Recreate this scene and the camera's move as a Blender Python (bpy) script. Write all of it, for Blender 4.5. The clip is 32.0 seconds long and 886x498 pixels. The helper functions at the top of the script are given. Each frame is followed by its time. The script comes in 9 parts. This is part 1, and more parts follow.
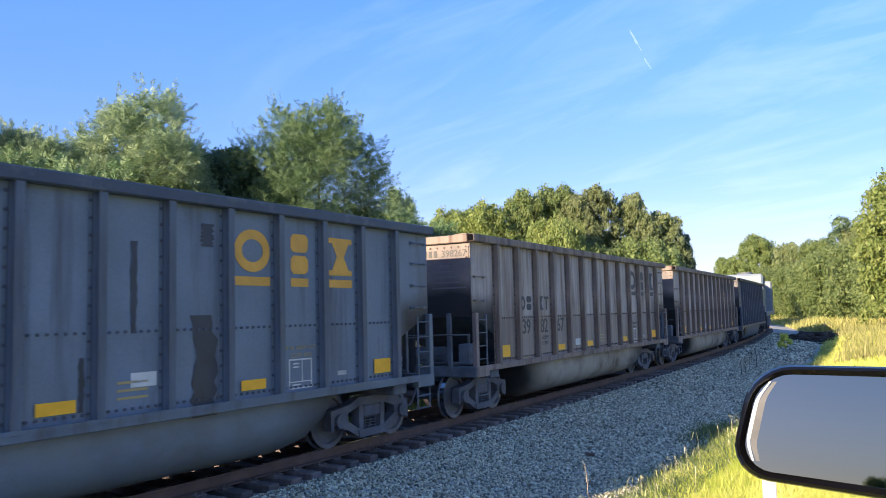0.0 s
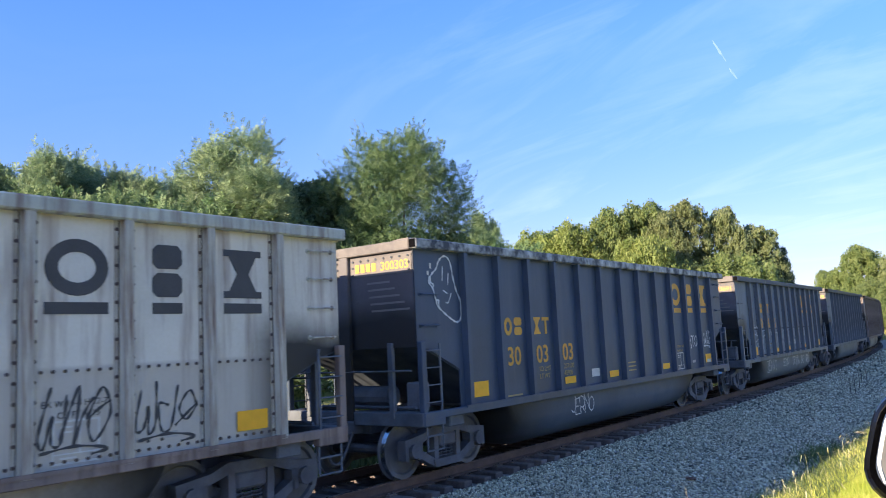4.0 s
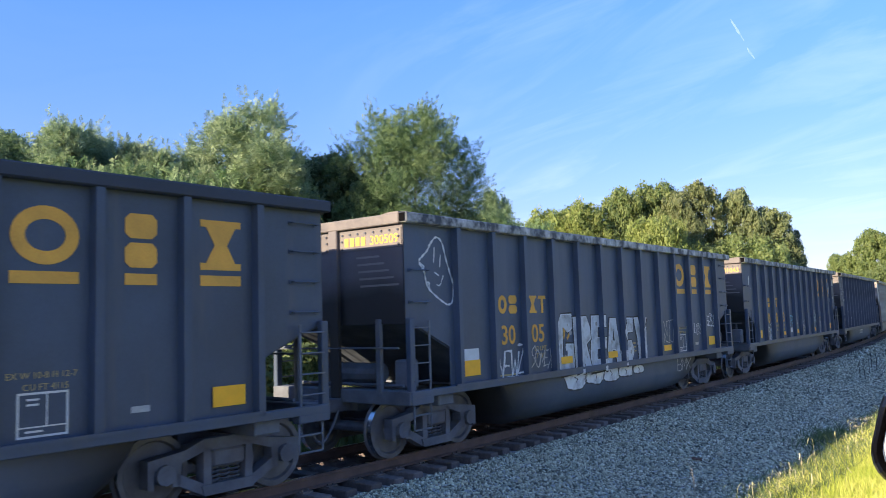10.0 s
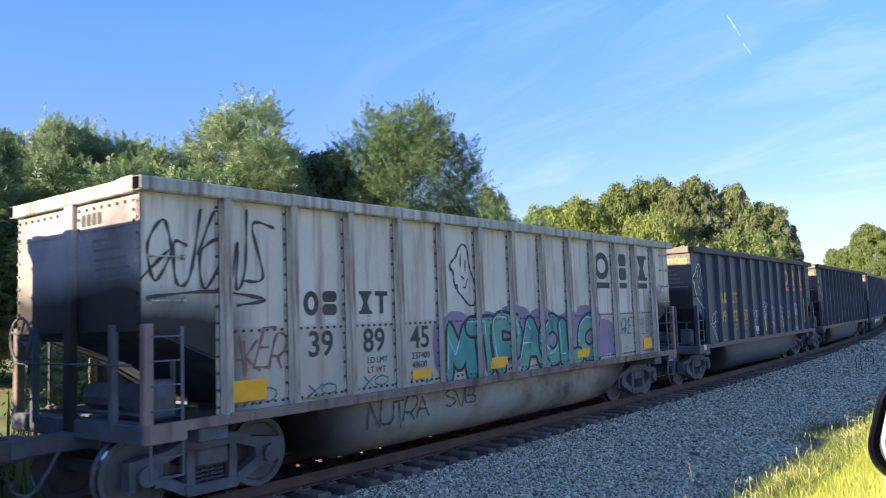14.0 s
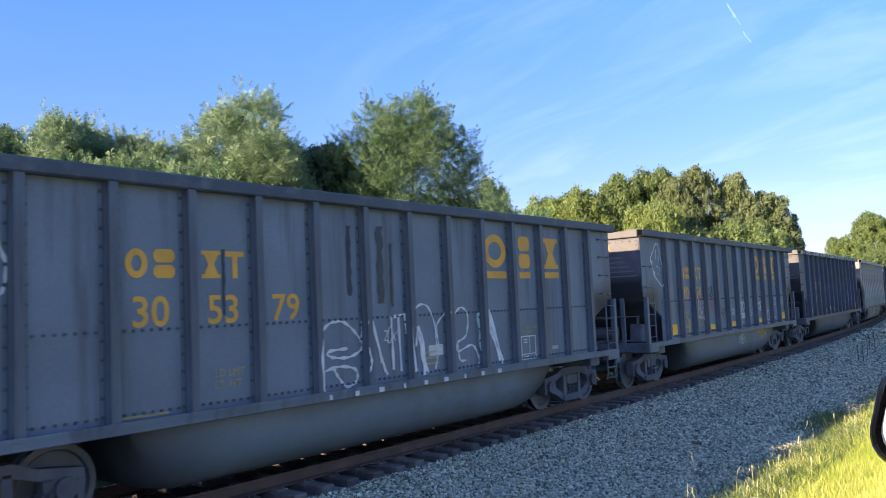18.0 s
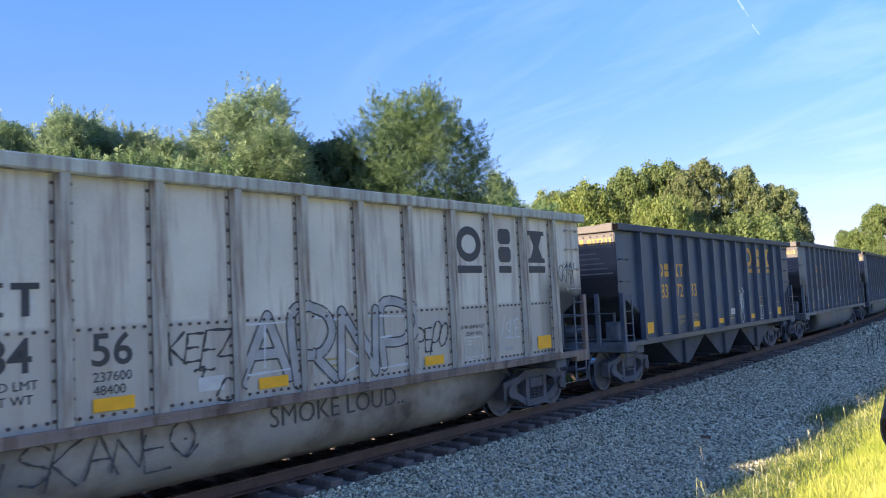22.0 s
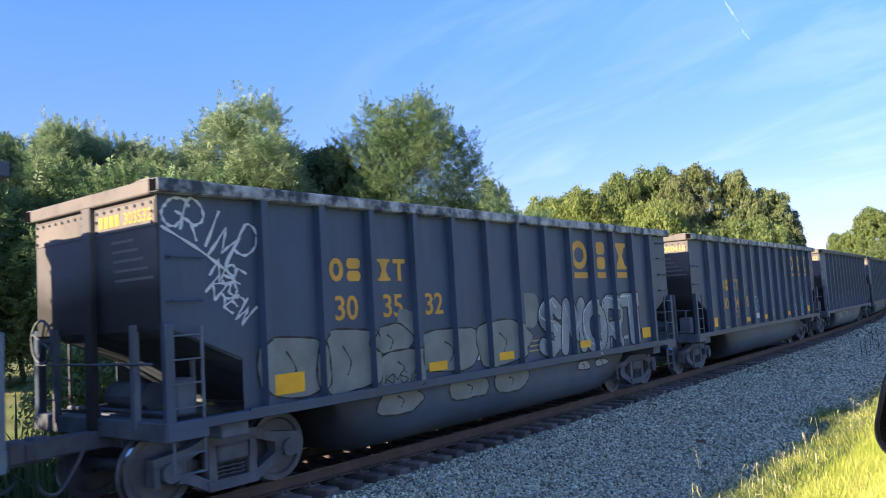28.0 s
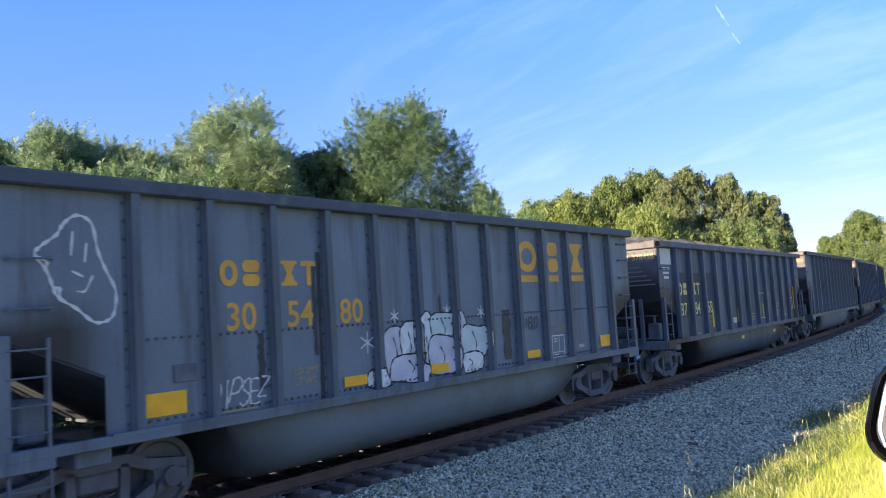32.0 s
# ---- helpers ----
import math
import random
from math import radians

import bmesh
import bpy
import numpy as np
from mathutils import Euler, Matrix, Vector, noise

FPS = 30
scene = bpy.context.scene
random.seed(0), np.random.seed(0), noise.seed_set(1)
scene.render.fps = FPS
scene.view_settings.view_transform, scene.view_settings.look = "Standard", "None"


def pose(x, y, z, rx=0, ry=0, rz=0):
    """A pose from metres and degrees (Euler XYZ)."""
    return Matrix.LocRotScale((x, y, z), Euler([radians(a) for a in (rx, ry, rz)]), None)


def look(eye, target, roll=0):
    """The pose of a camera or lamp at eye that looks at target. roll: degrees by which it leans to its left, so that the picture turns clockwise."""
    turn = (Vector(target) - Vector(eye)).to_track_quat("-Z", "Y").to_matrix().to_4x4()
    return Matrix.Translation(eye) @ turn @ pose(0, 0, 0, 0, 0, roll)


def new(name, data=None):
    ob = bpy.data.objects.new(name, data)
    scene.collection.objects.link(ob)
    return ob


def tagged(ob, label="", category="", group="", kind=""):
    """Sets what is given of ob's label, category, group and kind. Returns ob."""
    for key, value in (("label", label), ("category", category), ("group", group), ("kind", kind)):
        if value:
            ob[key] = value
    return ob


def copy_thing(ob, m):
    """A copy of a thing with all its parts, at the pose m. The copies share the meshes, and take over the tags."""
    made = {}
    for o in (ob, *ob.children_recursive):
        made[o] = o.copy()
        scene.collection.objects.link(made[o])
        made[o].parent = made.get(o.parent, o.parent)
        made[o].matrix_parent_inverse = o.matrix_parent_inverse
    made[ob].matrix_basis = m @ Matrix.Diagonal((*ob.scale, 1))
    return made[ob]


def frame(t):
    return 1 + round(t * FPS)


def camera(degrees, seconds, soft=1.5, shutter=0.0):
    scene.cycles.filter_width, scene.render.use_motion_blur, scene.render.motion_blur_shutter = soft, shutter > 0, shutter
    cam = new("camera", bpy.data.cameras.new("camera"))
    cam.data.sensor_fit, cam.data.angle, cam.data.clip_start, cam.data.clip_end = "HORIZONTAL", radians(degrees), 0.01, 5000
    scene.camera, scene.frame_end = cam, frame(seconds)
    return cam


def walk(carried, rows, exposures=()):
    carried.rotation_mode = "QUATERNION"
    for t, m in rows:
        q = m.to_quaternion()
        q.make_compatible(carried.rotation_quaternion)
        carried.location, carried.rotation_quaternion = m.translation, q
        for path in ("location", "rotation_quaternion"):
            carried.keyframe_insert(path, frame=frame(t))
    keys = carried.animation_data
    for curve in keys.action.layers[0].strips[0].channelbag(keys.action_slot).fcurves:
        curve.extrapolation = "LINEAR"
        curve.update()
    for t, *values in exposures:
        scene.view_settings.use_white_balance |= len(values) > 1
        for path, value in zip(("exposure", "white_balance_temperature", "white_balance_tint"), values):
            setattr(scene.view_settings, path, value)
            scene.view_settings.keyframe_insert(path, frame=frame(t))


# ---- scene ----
EYE = Vector((0.0, 0.0, 2.177))


SWAY = ((0, 0.021), (0.5, 0.011), (1.0, 0.003), (1.5, 0.0), (32.0, 0.0))    # the camera is drawn back a little at first


def aim(yaw, pitch, roll, t=32.0):
    """Camera pose at EYE; yaw from +x to the left, pitch up, degrees."""
    a, p = radians(yaw), radians(pitch)
    d = Vector((math.cos(a) * math.cos(p), math.sin(a) * math.cos(p), math.sin(p)))
    eye = EYE + Vector((0.53, -0.85, 0)) * float(np.interp(t, [r[0] for r in SWAY], [r[1] for r in SWAY]))
    return look(eye, eye + d * 10.0, roll)


cam = camera(58.96, 32.0, soft=0.75, shutter=0.08)
walk(cam, [(t, aim(a, p, r, t)) for t, a, p, r in (
    (0, 32.26, 4.79, -1.46), (0.5, 33.47, 5.36, -1.61), (1, 34.85, 5.99, -2.05), (1.5, 35.95, 6.52, -2.44),
    (2, 36.71, 6.88, -2.72), (2.5, 37.25, 7.08, -3), (3, 37.64, 7.09, -3.01), (3.5, 38.03, 6.97, -2.96),
    (5.5, 39.44, 5.87, -2.05), (6, 39.59, 5.66, -1.66), (6.5, 39.69, 5.5, -1.41), (7, 39.75, 5.34, -1.16),
    (7.5, 39.8, 5.22, -1.18), (8, 39.81, 5.1, -1.23), (8.5, 39.79, 5.08, -1.34), (9, 39.69, 5.08, -1.51),
    (9.5, 39.48, 5.1, -1.72), (10, 39.29, 5.09, -1.75), (10.5, 39.19, 5.07, -1.81), (11, 39.19, 5.03, -1.76),
    (11.5, 39.25, 4.97, -1.74), (12, 39.31, 4.92, -1.78), (12.5, 39.3, 4.9, -1.81), (13, 39.21, 4.89, -1.87),
    (13.5, 39.14, 4.87, -1.95), (14, 39.1, 4.83, -2.02), (14.5, 39.12, 4.73, -2.06),
    (16.5, 39.16, 4.39, -2.45), (17, 39.15, 4.34, -2.56), (17.5, 39.14, 4.3, -2.54), (18, 39.19, 4.25, -2.54),
    (18.5, 39.18, 4.19, -2.46), (19, 39.24, 4.12, -2.42), (19.5, 39.31, 4.05, -2.35),
    (20, 39.44, 4.01, -2.39), (20.5, 39.57, 3.99, -2.46), (21, 39.67, 3.96, -2.54),
    (21.5, 39.74, 3.93, -2.62), (22, 39.77, 3.89, -2.75), (22.5, 39.73, 3.83, -2.79),
    (23, 39.68, 3.76, -2.79), (23.5, 39.65, 3.75, -2.9), (24, 39.62, 3.75, -2.94), (24.5, 39.55, 3.79, -3.12),
    (25, 39.47, 3.86, -3.19), (25.5, 39.43, 3.9, -3.28), (27.5, 39.36, 4.29, -3.31), (28, 39.28, 4.37, -3.35),
    (28.5, 39.17, 4.43, -3.42), (29, 39.09, 4.42, -3.42), (29.5, 39.03, 4.42, -3.43),
    (30, 39.02, 4.39, -3.36), (30.5, 38.97, 4.41, -3.41), (31, 38.89, 4.43, -3.43),
    (31.5, 38.78, 4.52, -3.48), (32, 38.7, 4.58, -3.47),
)])

# ---- light ----
SUN_AZ, SUN_EL = radians(166.0), radians(16.3)   # where the sun stands, seen from the track


def build_world():
    w = bpy.data.worlds.new("sky")
    scene.world = w
    w.use_nodes = True
    nt = w.node_tree
    for n in list(nt.nodes):
        nt.nodes.remove(n)
    N, L = nt.nodes.new, nt.links.new
    out, bg = N("ShaderNodeOutputWorld"), N("ShaderNodeBackground")
    sky = N("ShaderNodeTexSky")
    sky.sky_type, sky.sun_disc = "NISHITA", False
    sky.sun_elevation = SUN_EL
    sky.sun_rotation = math.pi / 2 - SUN_AZ
    sky.air_density, sky.dust_density, sky.ozone_density = 1.0, 0.25, 1.6
    # thin streaks of high cloud, drawn out along one direction of a flat layer
    co = N("ShaderNodeTexCoord")
    sep = N("ShaderNodeSeparateXYZ")
    L(co.outputs["Generated"], sep.inputs[0])
    zz = N("ShaderNodeMath"); zz.operation = "ADD"; zz.inputs[1].default_value = 0.10
    L(sep.outputs["Z"], zz.inputs[0])
    mx = N("ShaderNodeMath"); mx.operation = "MAXIMUM"; mx.inputs[1].default_value = 0.03
    L(zz.outputs[0], mx.inputs[0])
    px = N("ShaderNodeMath"); px.operation = "DIVIDE"
    py = N("ShaderNodeMath"); py.operation = "DIVIDE"
    L(sep.outputs["X"], px.inputs[0]); L(mx.outputs[0], px.inputs[1])
    L(sep.outputs["Y"], py.inputs[0]); L(mx.outputs[0], py.inputs[1])
    cmb = N("ShaderNodeCombineXYZ")
    L(px.outputs[0], cmb.inputs[0]); L(py.outputs[0], cmb.inputs[1])
    mp = N("ShaderNodeMapping")
    mp0 = N("ShaderNodeMapping")
    mp0.inputs["Rotation"].default_value = (0, 0, radians(-78))
    L(cmb.outputs[0], mp0.inputs[0])
    mp.inputs["Scale"].default_value = (0.75, 1.75, 1.0)
    L(mp0.outputs[0], mp.inputs[0])
    nz = N("ShaderNodeTexNoise"); nz.inputs["Scale"].default_value = 1.0
    nz.inputs["Detail"].default_value = 9.0; nz.inputs["Roughness"].default_value = 0.60
    nz.inputs["Distortion"].default_value = 1.5
    L(mp.outputs[0], nz.inputs[0])
    big = N("ShaderNodeTexNoise"); big.inputs["Scale"].default_value = 0.33; big.inputs["Detail"].default_value = 2.0
    L(cmb.outputs[0], big.inputs[0])
    r1 = N("ShaderNodeMapRange"); r1.inputs[1].default_value = 0.45; r1.inputs[2].default_value = 0.76
    L(nz.outputs[0], r1.inputs[0])
    r2 = N("ShaderNodeMapRange"); r2.inputs[1].default_value = 0.25; r2.inputs[2].default_value = 0.55
    L(big.outputs[0], r2.inputs[0])
    # the veil lies over one half of the sky only
    half = N("ShaderNodeVectorMath"); half.operation = "DOT_PRODUCT"; half.inputs[1].default_value = (0.53, -0.85, 0.0)
    L(co.outputs["Generated"], half.inputs[0])
    r5 = N("ShaderNodeMapRange"); r5.inputs[1].default_value = -0.30; r5.inputs[2].default_value = 0.12; r5.inputs[3].default_value = 0.06
    L(half.outputs["Value"], r5.inputs[0])
    am0 = N("ShaderNodeMath"); am0.operation = "MULTIPLY"
    L(r1.outputs[0], am0.inputs[0]); L(r5.outputs[0], am0.inputs[1])
    amt = N("ShaderNodeMath"); amt.operation = "MULTIPLY"
    L(am0.outputs[0], amt.inputs[0]); L(r2.outputs[0], amt.inputs[1])
    amt2 = N("ShaderNodeMath"); amt2.operation = "MULTIPLY"; amt2.inputs[1].default_value = 0.36
    L(amt.outputs[0], amt2.inputs[0])
    gm = N("ShaderNodeGamma")
    gm.inputs[1].default_value = 0.69
    L(sky.outputs[0], gm.inputs[0])
    sat = N("ShaderNodeHueSaturation")
    sat.inputs["Saturation"].default_value = 1.66
    L(gm.outputs[0], sat.inputs["Color"])
    hs = N("ShaderNodeMixRGB")
    hs.blend_type = "MULTIPLY"
    hs.inputs[0].default_value = 1.0
    hs.inputs[2].default_value = (1.03, 0.880, 1.235, 1)
    # the haze above the horizon is bluer and deeper than in perfectly clear air
    low = N("ShaderNodeMapRange")
    low.inputs[1].default_value, low.inputs[2].default_value = 0.0, 0.36
    L(sep.outputs["Z"], low.inputs[0])
    band = N("ShaderNodeMixRGB")
    band.inputs[1].default_value, band.inputs[2].default_value = (0.58, 0.66, 0.77, 1), (1, 1, 1, 1)
    L(low.outputs[0], band.inputs[0])
    deep = N("ShaderNodeMixRGB")
    deep.blend_type = "MULTIPLY"
    deep.inputs[0].default_value = 1.0
    L(sat.outputs[0], deep.inputs[1]); L(band.outputs[0], deep.inputs[2])
    L(deep.outputs[0], hs.inputs[1])
    mix = N("ShaderNodeMixRGB")
    mix.inputs[2].default_value = (2.6, 3.1, 3.8, 1)
    L(amt2.outputs[0], mix.inputs[0]); L(hs.outputs[0], mix.inputs[1])
    L(mix.outputs[0], bg.inputs[0])
    bg.inputs[1].default_value = 0.134
    L(bg.outputs[0], out.inputs[0])


build_world()
sun_data = bpy.data.lights.new("sun", "SUN")
sun_data.energy, sun_data.angle, sun_data.color = 4.5, radians(0.6), (1.0, 0.80, 0.56)
sun_ob = new("sun", sun_data)
sun_dir = Vector((math.cos(SUN_AZ) * math.cos(SUN_EL), math.sin(SUN_AZ) * math.cos(SUN_EL), math.sin(SUN_EL)))
sun_ob.matrix_basis = look(sun_dir * 60, (0, 0, 0))
scene.view_settings.exposure = 1.58


# ---- materials ----
def mat(name, base, rough=0.6, metal=0.0, var=0.25, scale=3.0, fine=40.0, bump=0.0, second=None, amount=0.0,
        streak=False, stain_scale=1.2, per_object=0.0, soot=0.0, soot_from=5.75, spec=0.5, grain=0.14, lower=None):
    """Painted or natural surface: base colour varied at two scales, a second colour in patches or in runs, fine relief."""
    m = bpy.data.materials.new(name)
    m.use_nodes = True
    nt = m.node_tree
    N, L = nt.nodes.new, nt.links.new
    bs = nt.nodes["Principled BSDF"]
    bs.inputs["Roughness"].default_value, bs.inputs["Metallic"].default_value = rough, metal
    bs.inputs["Specular IOR Level"].default_value = spec
    co = N("ShaderNodeTexCoord")
    n1 = N("ShaderNodeTexNoise"); n1.inputs["Scale"].default_value = scale; n1.inputs["Detail"].default_value = 5
    n2 = N("ShaderNodeTexNoise"); n2.inputs["Scale"].default_value = fine; n2.inputs["Detail"].default_value = 3
    L(co.outputs["Object"], n1.inputs[0]); L(co.outputs["Object"], n2.inputs[0])
    a = N("ShaderNodeMixRGB"); a.blend_type = "MIX"
    a.inputs[1].default_value = (*[c * (1 - var) for c in base], 1)
    a.inputs[2].default_value = (*[min(1, c * (1 + var)) for c in base], 1)
    rr = N("ShaderNodeMapRange"); rr.inputs[1].default_value = 0.3; rr.inputs[2].default_value = 0.7
    L(n1.outputs[0], rr.inputs[0]); L(rr.outputs[0], a.inputs[0])
    b = N("ShaderNodeMixRGB"); b.blend_type = "OVERLAY"; b.inputs[0].default_value = grain
    L(a.outputs[0], b.inputs[1]); L(n2.outputs[0], b.inputs[2])
    col = b.outputs[0]
    if second:
        mp = N("ShaderNodeMapping")
        mp.inputs["Scale"].default_value = (2.6, 2.6, 0.22) if streak else (1, 1, 1)
        L(co.outputs["Object"], mp.inputs[0])
        n3 = N("ShaderNodeTexNoise"); n3.inputs["Scale"].default_value = stain_scale; n3.inputs["Detail"].default_value = 6
        n3.inputs["Roughness"].default_value = 0.62
        L(mp.outputs[0], n3.inputs[0])
        r3 = N("ShaderNodeMapRange"); r3.inputs[1].default_value = 0.62 - amount * 0.35; r3.inputs[2].default_value = 0.80 - amount * 0.25
        L(n3.outputs[0], r3.inputs[0])
        c = N("ShaderNodeMixRGB"); c.inputs[2].default_value = (*second, 1)
        L(r3.outputs[0], c.inputs[0]); L(col, c.inputs[1])
        col = c.outputs[0]
    if per_object:
        oi = N("ShaderNodeObjectInfo")
        hs = N("ShaderNodeHueSaturation")
        r4 = N("ShaderNodeMapRange"); r4.inputs[3].default_value = 1 - per_object; r4.inputs[4].default_value = 1 + per_object
        L(oi.outputs["Random"], r4.inputs[0]); L(r4.outputs[0], hs.inputs["Value"]); L(col, hs.inputs["Color"])
        col = hs.outputs[0]
    if lower:
        # the lower plates, below the riveted seam, have weathered to another tone
        lx = N("ShaderNodeSeparateXYZ")
        L(co.outputs["Object"], lx.inputs[0])
        lz = N("ShaderNodeMapRange"); lz.inputs[1].default_value = 2.13; lz.inputs[2].default_value = 2.09; lz.inputs[4].default_value = 0.6
        L(lx.outputs[2], lz.inputs[0])
        lm = N("ShaderNodeMixRGB"); lm.inputs[2].default_value = (*lower, 1)
        L(lz.outputs[0], lm.inputs[0]); L(col, lm.inputs[1])
        col = lm.outputs[0]
    if soot:
        # brake and coal dust sprayed over the cut-away ends of the body; also painted shade on end sheets
        sx = N("ShaderNodeSeparateXYZ")
        L(co.outputs["Object"], sx.inputs[0])
        ab = N("ShaderNodeMath"); ab.operation = "ABSOLUTE"
        L(sx.outputs[0], ab.inputs[0])
        fx = N("ShaderNodeMapRange"); fx.inputs[1].default_value = soot_from; fx.inputs[2].default_value = soot_from + (0.6 if soot_from > 5 else 1.4)
        L(ab.outputs[0], fx.inputs[0])
        zn = N("ShaderNodeMath"); zn.operation = "MULTIPLY_ADD"; zn.inputs[1].default_value = 0.5
        L(n1.outputs[0], zn.inputs[0]); L(sx.outputs[2], zn.inputs[2])
        fz = N("ShaderNodeMapRange"); fz.inputs[1].default_value = soot + 0.22; fz.inputs[2].default_value = soot - 0.20
        L(zn.outputs[0], fz.inputs[0])
        ff = N("ShaderNodeMath"); ff.operation = "MULTIPLY"
        L(fx.outputs[0], ff.inputs[0]); L(fz.outputs[0], ff.inputs[1])
        sm = N("ShaderNodeMixRGB"); sm.inputs[2].default_value = (0.022, 0.021, 0.022, 1)
        L(ff.outputs[0], sm.inputs[0]); L(col, sm.inputs[1])
        col = sm.outputs[0]
    L(col, bs.inputs["Base Color"])
    rg = N("ShaderNodeMapRange"); rg.inputs[3].default_value = max(0.05, rough - 0.12); rg.inputs[4].default_value = min(1, rough + 0.12)
    L(n1.outputs[0], rg.inputs[0]); L(rg.outputs[0], bs.inputs["Roughness"])
    if bump:
        bp = N("ShaderNodeBump"); bp.inputs["Strength"].default_value = bump; bp.inputs["Distance"].default_value = 0.02
        L(n2.outputs[0], bp.inputs["Height"]); L(bp.outputs[0], bs.inputs["Normal"])
    return m


def leaf_mat(name, base, warm, trans=0.35, obj_var=0.15):
    m = bpy.data.materials.new(name)
    m.use_nodes = True
    nt = m.node_tree
    N, L = nt.nodes.new, nt.links.new
    for n in list(nt.nodes):
        nt.nodes.remove(n)
    out, mixs, tr = N("ShaderNodeOutputMaterial"), N("ShaderNodeMixShader"), N("ShaderNodeBsdfTranslucent")
    bs = N("ShaderNodeBsdfPrincipled")
    bs.inputs["Roughness"].default_value = 0.55
    bs.inputs["Specular IOR Level"].default_value = 0.35
    geo, oi = N("ShaderNodeNewGeometry"), N("ShaderNodeObjectInfo")
    mx = N("ShaderNodeMixRGB")
    mx.inputs[1].default_value, mx.inputs[2].default_value = (*base, 1), (*warm, 1)
    co, clump, add = N("ShaderNodeTexCoord"), N("ShaderNodeTexNoise"), N("ShaderNodeMath")
    clump.inputs["Scale"].default_value, clump.inputs["Detail"].default_value = 0.8, 3.0
    add.operation = "MULTIPLY_ADD"
    add.inputs[1].default_value, add.use_clamp = 2.6, True
    half = N("ShaderNodeMath")
    half.operation = "MULTIPLY_ADD"
    half.inputs[1].default_value, half.inputs[2].default_value = 0.75, -1.18
    L(co.outputs["Object"], clump.inputs[0]); L(geo.outputs["Random Per Island"], half.inputs[0])
    L(clump.outputs[0], add.inputs[0]); L(half.outputs[0], add.inputs[2]); L(add.outputs[0], mx.inputs[0])
    hs = N("ShaderNodeHueSaturation")
    r4 = N("ShaderNodeMapRange"); r4.inputs[3].default_value = 1 - obj_var; r4.inputs[4].default_value = 1 + obj_var
    L(oi.outputs["Random"], r4.inputs[0]); L(r4.outputs[0], hs.inputs["Value"]); L(mx.outputs[0], hs.inputs["Color"])
    L(hs.outputs[0], bs.inputs["Base Color"]); L(hs.outputs[0], tr.inputs["Color"])
    mixs.inputs[0].default_value = trans
    L(bs.outputs[0], mixs.inputs[1]); L(tr.outputs[0], mixs.inputs[2]); L(mixs.outputs[0], out.inputs[0])
    return m


def plain(name, base, rough=0.6, metal=0.0):
    return mat(name, base, rough, metal, var=0.08, scale=6, fine=60)


# soot plus painted shade below; dark cars' bases are paled for the sunlit top
def end_paint(name, base):
    return mat(name, base, 0.65, 0, 0.15, 0.9, 30, 0.04, (0.10, 0.085, 0.09), 0.5, False, 0.6, soot=2.95)


PAINT = {
    "navy": mat("navy_paint", (0.050, 0.077, 0.128), 0.5, 0, 0.22, 0.9, 30, 0.04, (0.068, 0.090, 0.136), 0.35, True, 1.4),
    "black": mat("black_paint", (0.050, 0.071, 0.110), 0.5, 0, 0.22, 0.9, 30, 0.04, (0.078, 0.086, 0.108), 0.3, True, 1.4),
    "grey": mat("grey_paint", (0.150, 0.190, 0.246), 0.55, 0, 0.16, 0.8, 30, 0.04, (0.07, 0.078, 0.10), 0.32, True, 1.1, soot=2.62),
    "blue": mat("faded_blue_paint", (0.080, 0.112, 0.175), 0.55, 0, 0.25, 0.7, 30, 0.04, (0.04, 0.045, 0.055), 0.55, True, 1.3, soot=2.62),
    "white": mat("dirty_white_paint", (0.67, 0.635, 0.565), 0.6, 0, 0.12, 0.9, 30, 0.04, (0.31, 0.24, 0.20), 0.34, True, 1.7, soot=2.66, lower=(0.43, 0.39, 0.345)),
    "tan": mat("rusty_tan_paint", (0.42, 0.37, 0.34), 0.65, 0, 0.16, 0.9, 30, 0.05, (0.14, 0.085, 0.06), 0.5, True, 1.3, soot=2.62, lower=(0.24, 0.18, 0.15)),
    "brown": mat("brown_rust_paint", (0.20, 0.14, 0.105), 0.7, 0, 0.2, 0.9, 30, 0.05, (0.085, 0.05, 0.038), 0.5, True, 1.3),
}
END_PAINT = {"navy": end_paint("lit_top_navy_end", (0.125, 0.118, 0.125)), "black": end_paint("lit_top_black_end", (0.115, 0.110, 0.118)), "blue": end_paint("lit_top_blue_end", (0.14, 0.15, 0.17)), "white": end_paint("sooty_white_end", (0.46, 0.43, 0.42)), "tan": end_paint("sooty_tan_end", (0.27, 0.22, 0.19)), "grey": end_paint("sooty_grey_end", (0.15, 0.16, 0.19))}
RUSTY = {
    "navy": PAINT["navy"], "black": PAINT["black"], "grey": mat("grey_rib_paint", (0.116, 0.150, 0.192), 0.55, 0, 0.2, 1.2, 30, 0.04, (0.06, 0.066, 0.085), 0.4, True, 1.6), "blue": PAINT["blue"],
    "white": mat("rust_stained_white", (0.56, 0.55, 0.48), 0.7, 0, 0.18, 1.6, 30, 0.05, (0.20, 0.135, 0.11), 0.54, True, 3.2),
    "tan": mat("rust_brown_trim", (0.23, 0.18, 0.15), 0.7, 0, 0.2, 1.6, 30, 0.05, (0.09, 0.05, 0.04), 0.5, True, 2.0),
    "brown": mat("dark_rust_trim", (0.12, 0.08, 0.06), 0.7, 0, 0.2, 1.6, 30, 0.05),
}
